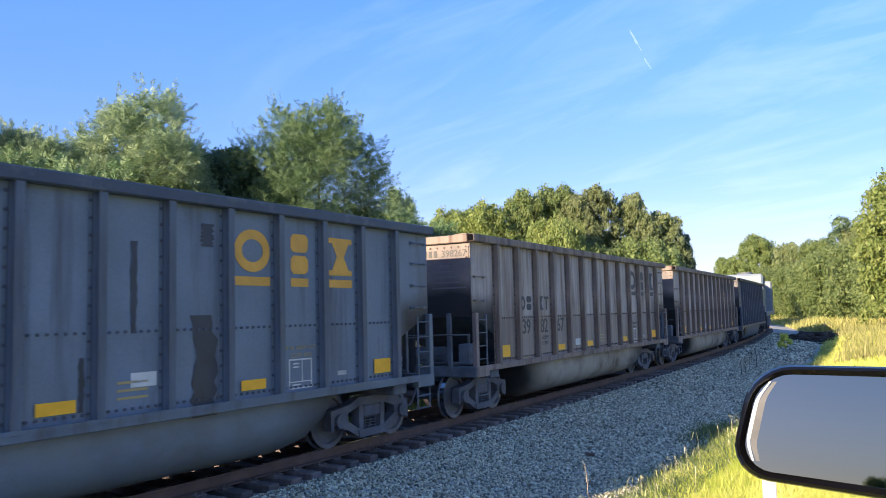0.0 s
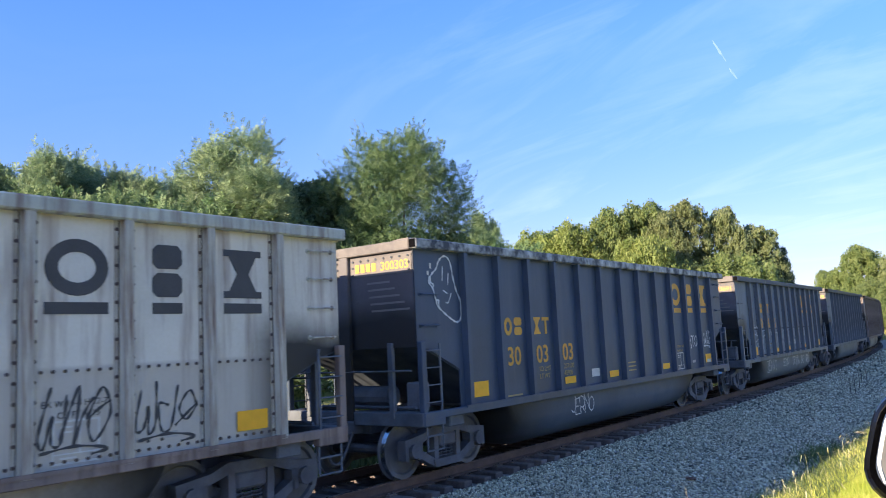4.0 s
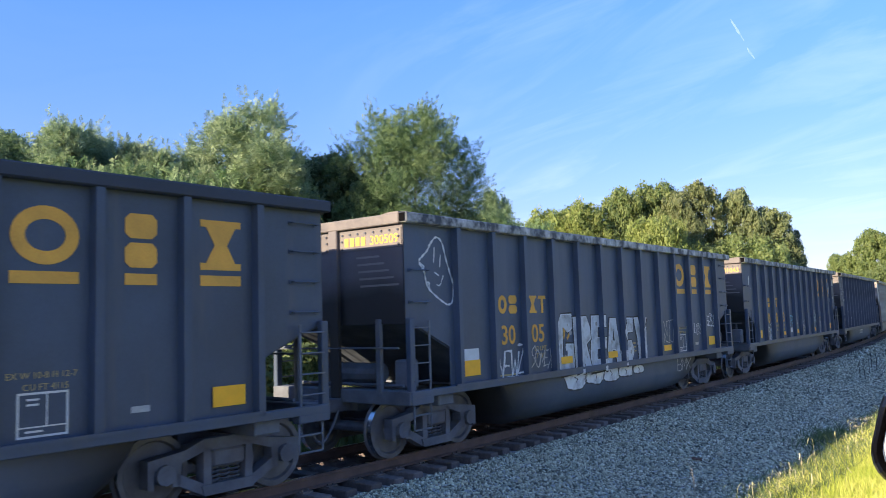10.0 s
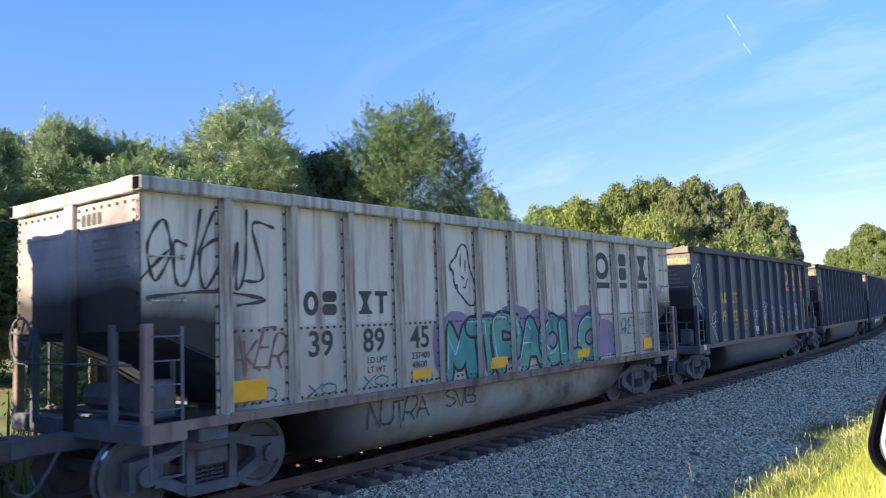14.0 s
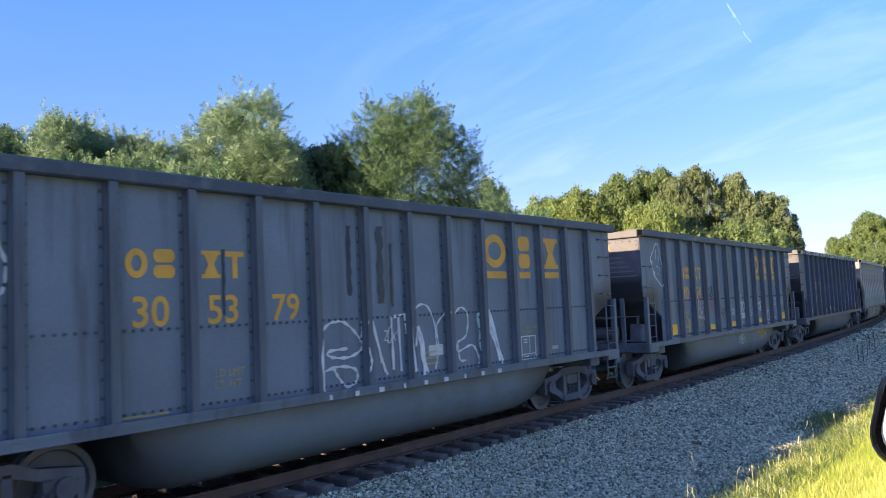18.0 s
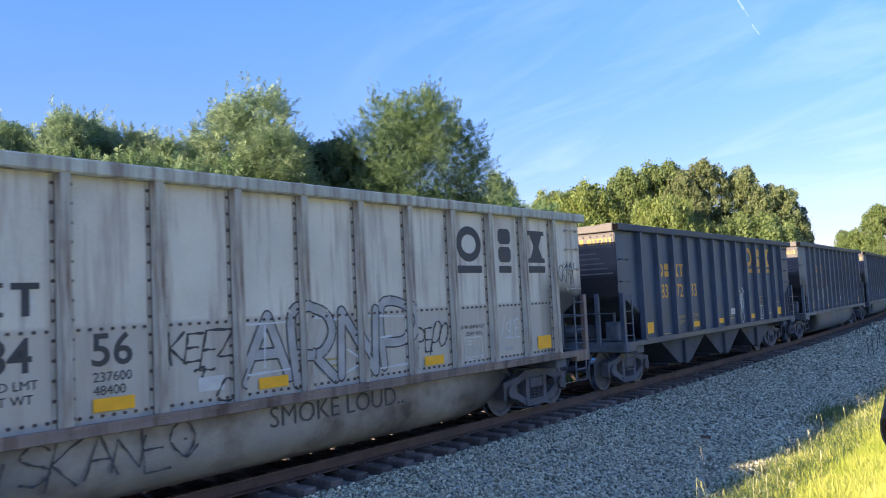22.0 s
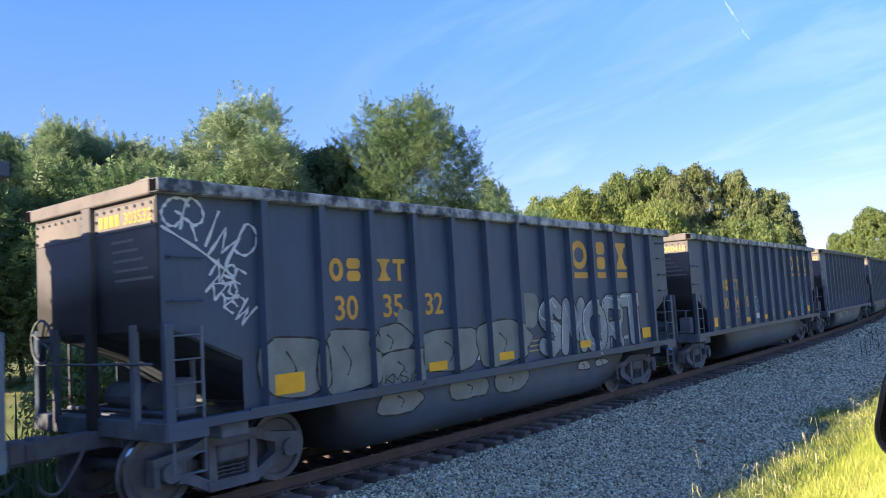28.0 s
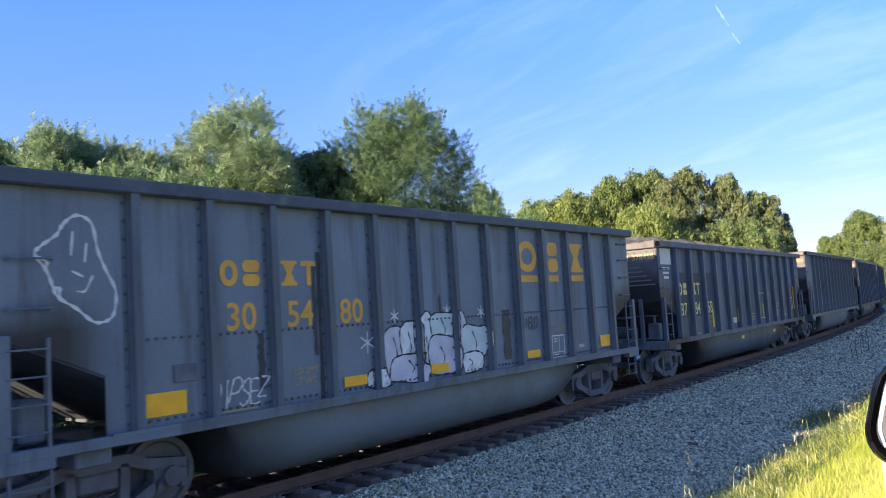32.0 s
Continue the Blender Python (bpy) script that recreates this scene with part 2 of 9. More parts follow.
TOP = {"white": mat("weathered_white_top_rail", (0.50, 0.52, 0.46), 0.65, 0, 0.18, 1.4, 30, 0.05, (0.22, 0.17, 0.15), 0.55, True, 2.6),
       "grey": mat("dark_grey_top_rail", (0.052, 0.066, 0.094), 0.55, 0, 0.25, 1.2, 30, 0.04, (0.12, 0.13, 0.15), 0.2, False, 3.0),
       "navy": mat("dark_navy_top_rail", (0.022, 0.034, 0.062), 0.55, 0, 0.25, 1.2, 30, 0.04), "black": mat("black_top_rail", (0.022, 0.030, 0.048), 0.55, 0, 0.25, 1.2, 30, 0.04)}
# paler copy of the dark end paint, with sunlight put into its colour
END_LIT = mat("sunlit_pale_end_rail", (0.17, 0.155, 0.15), 0.8, 0, 0.2, 1.5, 30, 0.05, (0.10, 0.095, 0.10), 0.3, False, 2.5)
END_RAIL = {"navy": END_LIT, "black": END_LIT, "grey": END_LIT, "blue": END_LIT}
RUSTY_SILL = mat("rusty_brown_sill", (0.24, 0.185, 0.165), 0.7, 0, 0.2, 1.6, 30, 0.05, (0.10, 0.06, 0.05), 0.45, True, 2.0)
SILL = {"white": RUSTY_SILL, "tan": RUSTY_SILL}
TRIM_CHIPPED = mat("chipped_top_rail", (0.030, 0.036, 0.050), 0.55, 0, 0.3, 2, 30, 0.05, (0.55, 0.56, 0.56), 0.62, False, 3.2)
OILY = mat("oily_track_bed", (0.26, 0.250, 0.245), 0.95, 0, 0.4, 5, 30, 0.5, (0.22, 0.205, 0.19), 0.3, grain=0.4)
SOOT = mat("sooty_black_steel", (0.115, 0.130, 0.158), 0.75, 0, 0.4, 2.5, 35, 0.08)
TAR = mat("dried_tar", (0.034, 0.040, 0.053), 0.5, 0, 0.25, 3, 40)
SOOT_FLAT = mat("matt_black_soot", (0.080, 0.094, 0.118), 0.95, 0, 0.3, 2, 30, spec=0.1)
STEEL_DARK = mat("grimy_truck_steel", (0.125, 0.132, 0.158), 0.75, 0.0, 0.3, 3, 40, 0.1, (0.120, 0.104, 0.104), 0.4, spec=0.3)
WHEEL = mat("wheel_steel", (0.125, 0.128, 0.148), 0.55, 0.3, 0.3, 4, 40, 0.05)
TREAD = mat("polished_tread", (0.55, 0.55, 0.56), 0.22, 1.0, 0.1, 6, 60)
RAIL = mat("rusty_rail", (0.12, 0.075, 0.062), 0.75, 0.1, 0.3, 3, 40, 0.1)
RAIL_TOP = mat("polished_rail_head", (0.5, 0.5, 0.5), 0.28, 1.0, 0.15, 3, 40)
TIE = mat("creosoted_tie", (0.135, 0.108, 0.100), 0.9, 0, 0.4, 4, 35, 0.35, (0.15, 0.13, 0.12), 0.3, per_object=0.35, grain=0.35)
STONE = mat("limestone_ballast", (0.40, 0.39, 0.365), 0.9, 0, 0.2, 3, 40, 0.2, grain=0.35)
YELLOW = plain("reflective_yellow", (0.95, 0.46, 0.02), 0.45)
LOGO_YELLOW = mat("faded_yellow_paint", (0.70, 0.36, 0.055), 0.6, 0, 0.14, 2.5, 40)
LOGO_BLACK = mat("faded_black_paint", (0.06, 0.06, 0.065), 0.6, 0, 0.2, 2.5, 40)
CHALK = mat("white_spray_paint", (0.62, 0.65, 0.68), 0.7, 0, 0.1, 5, 40)
STENCIL = plain("white_stencil_paint", (0.62, 0.62, 0.60), 0.6)
STENCIL_DIM = plain("dim_stencil_paint", (0.22, 0.20, 0.19), 0.6)
STENCIL_Y = plain("yellow_stencil_paint", (0.42, 0.32, 0.14), 0.6)
HOLLOW_SHADE = mat("painted_tube_shade", (0.006, 0.006, 0.007), 0.95, 0, 0.1, 5, 40, spec=0.0)
BLACK = plain("black_paint_plain", (0.02, 0.02, 0.022), 0.6)
PATCH_GREY = mat("faded_grey_patch", (0.42, 0.42, 0.41), 0.7, 0, 0.15, 3, 40)
CHROME_SILVER = mat("silver_spray_paint", (0.20, 0.215, 0.21), 0.5, 0, 0.2, 2.2, 40)
TEAL = mat("teal_spray_paint", (0.06, 0.30, 0.31), 0.55, 0, 0.25, 2, 40, second=(0.16, 0.40, 0.26), amount=0.5, stain_scale=0.8)
PALE_TEAL = mat("pale_teal_spray", (0.42, 0.62, 0.64), 0.6, 0, 0.12, 2, 40)
PURPLE = mat("purple_spray_paint", (0.27, 0.21, 0.33), 0.6, 0, 0.2, 2, 40)
SKYBLUE = plain("light_blue_spray_paint", (0.22, 0.50, 0.60), 0.6)
RED_SPRAY = plain("red_spray_paint", (0.30, 0.13, 0.11), 0.65)
COAL = mat("coal_dust", (0.055, 0.055, 0.055), 0.9, 0, 0.4, 9, 40, 0.4, (0.12, 0.12, 0.115), 0.4, grain=0.35)

BARK = mat("tree_bark", (0.10, 0.085, 0.07), 0.9, 0, 0.3, 5, 30, 0.4, grain=0.35)
LEAF_LOCUST = leaf_mat("feathery_leaf", (0.140, 0.222, 0.118), (0.335, 0.420, 0.245))
LEAF_LOCUST_GREEN = leaf_mat("green_feathery_leaf", (0.094, 0.178, 0.080), (0.222, 0.312, 0.150))
LEAF_DARK = leaf_mat("dark_leaf", (0.068, 0.118, 0.062), (0.160, 0.220, 0.110))
LEAF_MID = leaf_mat("green_leaf", (0.150, 0.222, 0.084), (0.285, 0.345, 0.130), 0.5)
LEAF_YELLOW = leaf_mat("yellow_green_leaf", (0.185, 0.260, 0.075), (0.320, 0.370, 0.120), 0.42)
LEAF_OLIVE = leaf_mat("olive_leaf", (0.185, 0.240, 0.112), (0.320, 0.360, 0.172), 0.5)
GRASS = leaf_mat("sunlit_grass", (0.44, 0.52, 0.085), (0.80, 0.77, 0.23), 0.4)
GRASS_DRY = leaf_mat("dry_tall_grass", (0.26, 0.28, 0.08), (0.44, 0.41, 0.17), 0.35)
WEED = leaf_mat("weed_leaf", (0.07, 0.11, 0.045), (0.17, 0.22, 0.085), 0.3)
SEED = leaf_mat("dry_seed_head", (0.26, 0.27, 0.12), (0.50, 0.47, 0.30), 0.2)
SOIL = mat("grassy_soil", (0.22, 0.24, 0.06), 0.95, 0, 0.35, 0.6, 12, 0.4, (0.34, 0.30, 0.13), 0.4, False, 0.5, grain=0.35)
GRAVEL_ROAD = mat("pale_gravel_road", (0.32, 0.29, 0.25), 0.95, 0, 0.15, 1, 20, 0.2, grain=0.35)
OLD_TIE = mat("weathered_tie", (0.045, 0.040, 0.038), 0.9, 0, 0.4, 4, 35, 0.3, per_object=0.3)
WHITE_POST = mat("weathered_white_post", (0.46, 0.44, 0.41), 0.7, 0, 0.15, 4, 40, 0.1)
MIRROR_SHELL = mat("glossy_black_plastic", (0.004, 0.004, 0.005), 0.13, 0, 0.05, 6, 60, spec=0.6)
MIRROR_GLASS = bpy.data.materials.new("mirror_glass")
MIRROR_GLASS.use_nodes = True
_g = MIRROR_GLASS.node_tree.nodes["Principled BSDF"].inputs
_g["Base Color"].default_value, _g["Metallic"].default_value, _g["Roughness"].default_value = (0.215, 0.222, 0.205, 1), 1.0, 0.02


# ---- mesh tools ----
class Shape:
    """Gathers simple solids into one mesh; each call may name a material slot."""

    def __init__(self):
        self.v, self.f, self.m = [], [], []

    def add(self, verts, faces, slot=0):
        o = len(self.v)
        self.v += [tuple(p) for p in verts]
        self.f += [[o + i for i in fc] for fc in faces]
        self.m += [slot] * len(faces)
        return self

    def box(self, x0, x1, y0, y1, z0, z1, slot=0, c=0.0):
        if c <= 0:
            vs = [(x, y, z) for x in (x0, x1) for y in (y0, y1) for z in (z0, z1)]
            return self.add(vs, [(0, 1, 3, 2), (4, 6, 7, 5), (0, 4, 5, 1), (2, 3, 7, 6), (0, 2, 6, 4), (1, 5, 7, 3)], slot)
        # box with chamfered edges
        vs, idx = [], {}
        X, Y, Z = (x0, x1), (y0, y1), (z0, z1)
        for i in (0, 1):
            for j in (0, 1):
                for k in (0, 1):
                    sx, sy, sz = (c if i == 0 else -c), (c if j == 0 else -c), (c if k == 0 else -c)
                    for a, p in (("x", (X[i], Y[j] + sy, Z[k] + sz)), ("y", (X[i] + sx, Y[j], Z[k] + sz)), ("z", (X[i] + sx, Y[j] + sy, Z[k]))):
                        idx[a, i, j, k] = len(vs)
                        vs.append(p)
        fs = []
        for i in (0, 1):
            fs.append([idx["x", i, j, k] for j, k in ((0, 0), (1, 0), (1, 1), (0, 1))])
            fs.append([idx["y", j, i, k] for j, k in ((0, 0), (1, 0), (1, 1), (0, 1))])
            fs.append([idx["z", j, k, i] for j, k in ((0, 0), (1, 0), (1, 1), (0, 1))])
            for j in (0, 1):
                fs.append([idx["x", i, j, 0], idx["x", i, j, 1], idx["y", i, j, 1], idx["y", i, j, 0]])
                fs.append([idx["x", i, 0, j], idx["x", i, 1, j], idx["z", i, 1, j], idx["z", i, 0, j]])
                fs.append([idx["y", 0, i, j], idx["y", 1, i, j], idx["z", 1, i, j], idx["z", 0, i, j]])
                for k in (0, 1):
                    fs.append([idx["x", i, j, k], idx["y", i, j, k], idx["z", i, j, k]])
        return self.add(vs, fs, slot)

    def prism(self, poly, axis, a, b, slot=0):
        """A polygon in the two other axes, drawn out along axis from a to b."""
        def p3(p, t):
            if axis == "x":
                return (t, p[0], p[1])
            if axis == "y":
                return (p[0], t, p[1])
            return (p[0], p[1], t)
        n = len(poly)
        vs = [p3(p, a) for p in poly] + [p3(p, b) for p in poly]
        fs = [list(range(n)), list(range(2 * n - 1, n - 1, -1))] + [[i, n + i, n + (i + 1) % n, (i + 1) % n] for i in range(n)]
        return self.add(vs, fs, slot)

    def rod(self, p0, p1, r, n=6, slot=0, r2=None):
        p0, p1 = Vector(p0), Vector(p1)
        d = (p1 - p0)
        q = d.to_track_quat("Z", "Y").to_matrix()
        r2 = r if r2 is None else r2
        vs = []
        for p, rr in ((p0, r), (p1, r2)):
            for i in range(n):
                a = 2 * math.pi * i / n
                vs.append(p + q @ Vector((rr * math.cos(a), rr * math.sin(a), 0)))
        fs = [[i, (i + 1) % n, n + (i + 1) % n, n + i] for i in range(n)] + [list(range(n - 1, -1, -1)), list(range(n, 2 * n))]
        return self.add(vs, fs, slot)

    def lathe(self, prof, axis="y", n=24, slot=0, slots=None, at=(0, 0, 0)):
        """Profile of (along, radius) turned round an axis."""
        vs, k = [], len(prof)
        for i in range(n):
            a = 2 * math.pi * i / n
            for t, r in prof:
                c, s = r * math.cos(a), r * math.sin(a)
                p = (c, t, s) if axis == "y" else ((t, c, s) if axis == "x" else (c, s, t))
                vs.append((p[0] + at[0], p[1] + at[1], p[2] + at[2]))
        o = len(self.v)
        self.v += vs
        for i in range(n):
            for j in range(k - 1):
                a, b = i * k + j, ((i + 1) % n) * k + j
                self.f.append([o + a, o + a + 1, o + b + 1, o + b])
                self.m.append(slots[j] if slots else slot)
        return self

    def mesh(self, name, mats, smooth=False):
        me = bpy.data.meshes.new(name)
        me.from_pydata(self.v, [], self.f)
        for m in (mats if isinstance(mats, (list, tuple)) else [mats]):
            me.materials.append(m)
        if any(self.m):
            me.polygons.foreach_set("material_index", self.m)
        if smooth:
            me.polygons.foreach_set("use_smooth", [True] * len(me.polygons))
        bm = bmesh.new()
        bm.from_mesh(me)
        bmesh.ops.recalc_face_normals(bm, faces=bm.faces[:])
        bm.to_mesh(me)
        bm.free()
        me.update()
        return me


def part(name, me, parent, label="", m=None):
    """Links a mesh as one part under a thing or a part."""
    ob = new(name, me)
    ob.parent = parent
    if m is not None:
        ob.matrix_basis = m
    if label:
        tagged(ob, label)
    return ob


CACHE = {}


def cached(key, make):
    if key not in CACHE:
        CACHE[key] = make()
    return CACHE[key]


def swept(name, path, prof, mats, slots=None, closed=True):
    """A profile of (side, height) carried along a list of (x, y, heading)."""
    vs, fs, ms = [], [], []
    k = len(prof)
    for x, y, h in path:
        nx, ny = -math.sin(h), math.cos(h)
        for w, z in prof:
            vs.append((x + nx * w, y + ny * w, z))
    for i in range(len(path) - 1):
        for j in range(k if closed else k - 1):
            a, b = i * k + j, i * k + (j + 1) % k
            fs.append([a, b, b + k, a + k])
            ms.append(slots[j] if slots else 0)
    me = bpy.data.meshes.new(name)
    me.from_pydata(vs, [], fs)
    for m in (mats if isinstance(mats, (list, tuple)) else [mats]):
        me.materials.append(m)
    me.polygons.foreach_set("material_index", ms)
    me.update()
    return me


def mesh_np(name, verts, faces, mats, index=None):
    me = bpy.data.meshes.new(name)
    verts, faces = np.asarray(verts, np.float32), np.asarray(faces, np.int32)
    nv, nf, k = len(verts), len(faces), faces.shape[1]
    me.vertices.add(nv)
    me.vertices.foreach_set("co", verts.ravel())
    me.loops.add(nf * k)
    me.loops.foreach_set("vertex_index", faces.ravel())
    me.polygons.add(nf)
    me.polygons.foreach_set("loop_start", np.arange(0, nf * k, k, dtype=np.int32))
    for m in (mats if isinstance(mats, (list, tuple)) else [mats]):
        me.materials.append(m)
    if index is not None:
        me.polygons.foreach_set("material_index", np.asarray(index, np.int32))
    me.update(calc_edges=True)
    return me


# ---- the line of the track ----
TRACK_Y, K0, K1 = 9.521, 0.0012779, 1.6404e-5
S_STEP = 0.5
_s = np.arange(-600.0, 620.0, S_STEP)


def _heading(s):
    lo, hi = -K0 / K1, 115.0
    c = np.clip(s, lo, hi)
    h = K0 * c + K1 * c * c / 2
    return h + np.where(s > hi, (s - hi) * (K0 + K1 * hi), 0.0)


_h = _heading(_s)
_mid = _heading(_s[:-1] + S_STEP / 2)
_x = np.concatenate([[0], np.cumsum(np.cos(_mid) * S_STEP)])
_y = np.concatenate([[0], np.cumsum(np.sin(_mid) * S_STEP)])
_i0 = int(round(600.0 / S_STEP))
_x, _y = _x - _x[_i0], _y - _y[_i0] + TRACK_Y


def on_track(s):
    return float(np.interp(s, _s, _x)), float(np.interp(s, _s, _y)), float(np.interp(s, _s, _h))


def beside(s, w):
    """The point w metres left of the centreline."""
    x, y, h = on_track(s)
    return x - math.sin(h) * w, y + math.cos(h) * w


# ---- ground, ballast and track ----
def lateral(x, y):
    return (y - np.interp(x, _x, _y)) * np.cos(np.interp(x, _x, _h))


def ground_z(x, y):
    """Height of the ground: a low formation for the track, a verge towards the road, a bank behind."""
    w = lateral(x, y)
    z = np.interp(w, [-60, -12, -9.0, -7.6, -6.6, -6.0, -5.3, -3.0, 0, 3.6, 5.0, 8.0, 16, 40, 90],
                  [-0.1, -0.1, -0.14, -0.32, -0.48, -0.62, -0.78, -0.88, -0.9, -0.85, -0.7, -0.6, 0.2, 0.6, 0.8])
    return z


def build_ground():
    def axis(lo, hi, fine_lo, fine_hi, step):
        a = list(np.arange(fine_lo, fine_hi, step))
        g, v = step, fine_lo
        left = []
        while v > lo:
            g *= 1.25
            v -= g
            left.append(v)
        g, v = step, a[-1]
        right = []
        while v < hi:
            g *= 1.25
            v += g
            right.append(v)
        return np.array(left[::-1] + a + right)
    xs, ys = axis(-3000, 4000, -6, 70, 0.55), axis(-3000, 3000, -2, 20, 0.45)
    X, Y = np.meshgrid(xs, ys, indexing="ij")
    Z = ground_z(X, Y)
    rng = np.random.default_rng(3)
    near = (X > -10) & (X < 90) & (np.abs(Y) < 30)
    Z = Z + np.where(near, rng.normal(0, 0.018, Z.shape), 0)
    nx, ny = len(xs), len(ys)
    idx = np.arange(nx * ny).reshape(nx, ny)
    F = np.stack([idx[:-1, :-1], idx[1:, :-1], idx[1:, 1:], idx[:-1, 1:]], -1).reshape(-1, 4)
    me = mesh_np("ground", np.stack([X, Y, Z], -1).reshape(-1, 3), F, SOIL)
    me.polygons.foreach_set("use_smooth", [True] * len(me.polygons))
    tagged(new("ground", me), "rough grassy ground beside the railway line", "ground", kind="structure")


build_ground()


def path(a, b, step=1.0):
    return [on_track(s) for s in np.arange(a, b + 0.01, step)]


BALLAST_PROF = [(-5.75, -0.95), (-5.75, -0.75), (-4.5, -0.64), (-3.2, -0.52), (-2.3, -0.36), (-1.75, -0.285), (-1.38, -0.27), (-1.25, -0.305), (0, -0.305),
                (1.25, -0.305), (1.75, -0.30), (2.6, -0.45), (3.6, -0.75), (3.6, -0.9)]


def ballast_z(w):
    return np.interp(w, [p[0] for p in BALLAST_PROF[1:-1]], [p[1] for p in BALLAST_PROF[1:-1]])


def build_ballast():
    bed = tagged(new("ballast_bed", swept("ballast_bed", path(-120, 420, 2.0), BALLAST_PROF, [STONE, OILY], [0] * 6 + [1] * 4 + [0] * 4, closed=False)),
                 "grey crushed limestone ballast sloping down from the track", "ballast", kind="structure")
    rng = np.random.default_rng(7)
    base = np.array([(1, 0, 0), (0, 1, 0), (-1, 0, 0), (0, -1, 0), (0, 0, 1), (0, 0, -1)], float)
    faces = np.array([(0, 1, 4), (1, 2, 4), (2, 3, 4), (3, 0, 4), (1, 0, 5), (2, 1, 5), (3, 2, 5), (0, 3, 5)])
    V, F, n = [], [], 0
    for s0, s1, w0, w1, dens, size in ((5, 14, -5.7, -1.38, 1050, 0.026), (14, 24, -5.7, -1.35, 800, 0.030), (24, 42, -5.5, -1.35, 370, 0.042),
                                       (42, 75, -4.95, -1.35, 70, 0.085), (-4, 5, -3.5, -1.35, 200, 0.04), (0, 24, 1.3, 3.2, 60, 0.05)):
        k = int((s1 - s0) * (w1 - w0) * dens)
        s, w = rng.uniform(s0, s1, k), rng.uniform(w0, w1, k)
        x = np.interp(s, _s, _x) - np.sin(np.interp(s, _s, _h)) * w
        y = np.interp(s, _s, _y) + np.cos(np.interp(s, _s, _h)) * w
        z = ballast_z(w) + rng.uniform(-0.3, 0.55, k) * size
        r = size * rng.lognormal(0, 0.28, (k, 1, 1)) * rng.uniform(0.55, 1.1, (k, 6, 1))
        P = base[None] * r
        P = P + rng.normal(0, size * 0.16, P.shape)
        a, b = rng.uniform(0, 6.28, k), rng.uniform(-0.8, 0.8, k)
        ca, sa, cb, sb = np.cos(a), np.sin(a), np.cos(b), np.sin(b)
        X = P[..., 0] * ca[:, None] - P[..., 1] * sa[:, None]
        Y = P[..., 0] * sa[:, None] + P[..., 1] * ca[:, None]
        Z = P[..., 2] * 0.85
        X, Z = X * cb[:, None] + Z * sb[:, None], -X * sb[:, None] + Z * cb[:, None]
        V.append(np.stack([X + x[:, None], Y + y[:, None], Z + z[:, None]], -1).reshape(-1, 3))
        F.append((faces[None] + (np.arange(k) * 6)[:, None, None]).reshape(-1, 3) + n)
        n += k * 6
    m = leaf_stone()
    me = mesh_np("ballast_stone", np.concatenate(V), np.concatenate(F), m)
    tagged(new("ballast_stone", me), "loose grey and white crushed stones of the ballast shoulder", "stones", kind="stuff")


def leaf_stone():
    m = bpy.data.materials.new("crushed_stone")
    m.use_nodes = True
    nt = m.node_tree
    bs = nt.nodes["Principled BSDF"]
    bs.inputs["Roughness"].default_value = 0.85
    geo, ramp = nt.nodes.new("ShaderNodeNewGeometry"), nt.nodes.new("ShaderNodeValToRGB")
    e = ramp.color_ramp.elements
    e[0].color, e[1].color = (0.080, 0.078, 0.062, 1), (0.92, 0.88, 0.72, 1)
    for p, c in ((0.30, 0.28), (0.62, 0.53), (0.90, 0.76)):
        q = e.new(p)
        q.color = (c, c * 0.925, c * 0.64, 1)
    nt.links.new(geo.outputs["Random Per Island"], ramp.inputs[0])
    nt.links.new(ramp.outputs[0], bs.inputs["Base Color"])
    return m


build_ballast()


def build_track():
    track = tagged(new("railway_track"), "rusty steel railway track on dark timber ties", "railway track", kind="structure")
    track.empty_display_size = 0.2
    prof = [(-0.075, -0.18), (0.075, -0.18), (0.075, -0.165), (0.012, -0.145), (0.010, -0.045), (0.037, -0.035), (0.037, -0.006), (0.028, 0),
            (-0.028, 0), (-0.037, -0.006), (-0.037, -0.035), (-0.010, -0.045), (-0.012, -0.145), (-0.075, -0.165)]
    slots = [0] * 14
    slots[7] = 1
    for w in (-0.755, 0.755):
        part("rail", swept("rail", path(-120, 420, 1.0), [(a + w, z) for a, z in prof], [RAIL, RAIL_TOP], slots), track, "rust-brown steel rail with a polished head")
    variants = []
    rng = random.Random(5)
    for i in range(5):
        sh = Shape()
        sh.box(-0.115, 0.115, -1.30, 1.30, -0.36, -0.185 - 0.002 * i, c=0.015)
        for w in (-0.755, 0.755):
            sh.box(-0.09, 0.09, w - 0.17, w + 0.17, -0.19, -0.17)
            for dx, dw in ((-0.05, -0.11), (0.05, 0.11), (0.05, -0.11), (-0.05, 0.11)):
                sh.box(dx - 0.012, dx + 0.012, w + dw - 0.012, w + dw + 0.012, -0.18, -0.145)
        variants.append(sh.mesh("tie", TIE))
    s = -4.0
    n = 0
    while n < 240:
        x, y, h = on_track(s)
        part("tie", variants[rng.randrange(5)], track, "", pose(x, y, rng.uniform(-0.012, 0.006), 0, 0, math.degrees(h) + rng.uniform(-1.2, 1.2))
             @ Matrix.Translation((0, rng.uniform(-0.05, 0.05), 0)))
        s += 0.495
        n += 1


build_track()


# ---- plants ----
def quads(c, u, v):
    """Pointed leaves round centres c with half axes u and v."""
    V = np.stack([c - u * 0.7 - v * 0.9, c + u * 1.15, c - u * 0.7 + v * 0.9], 1).reshape(-1, 3)
    F = np.arange(len(c) * 3).reshape(-1, 3)
    return V, F


def unit(a):
    return a / (np.linalg.norm(a, axis=-1, keepdims=True) + 1e-9)


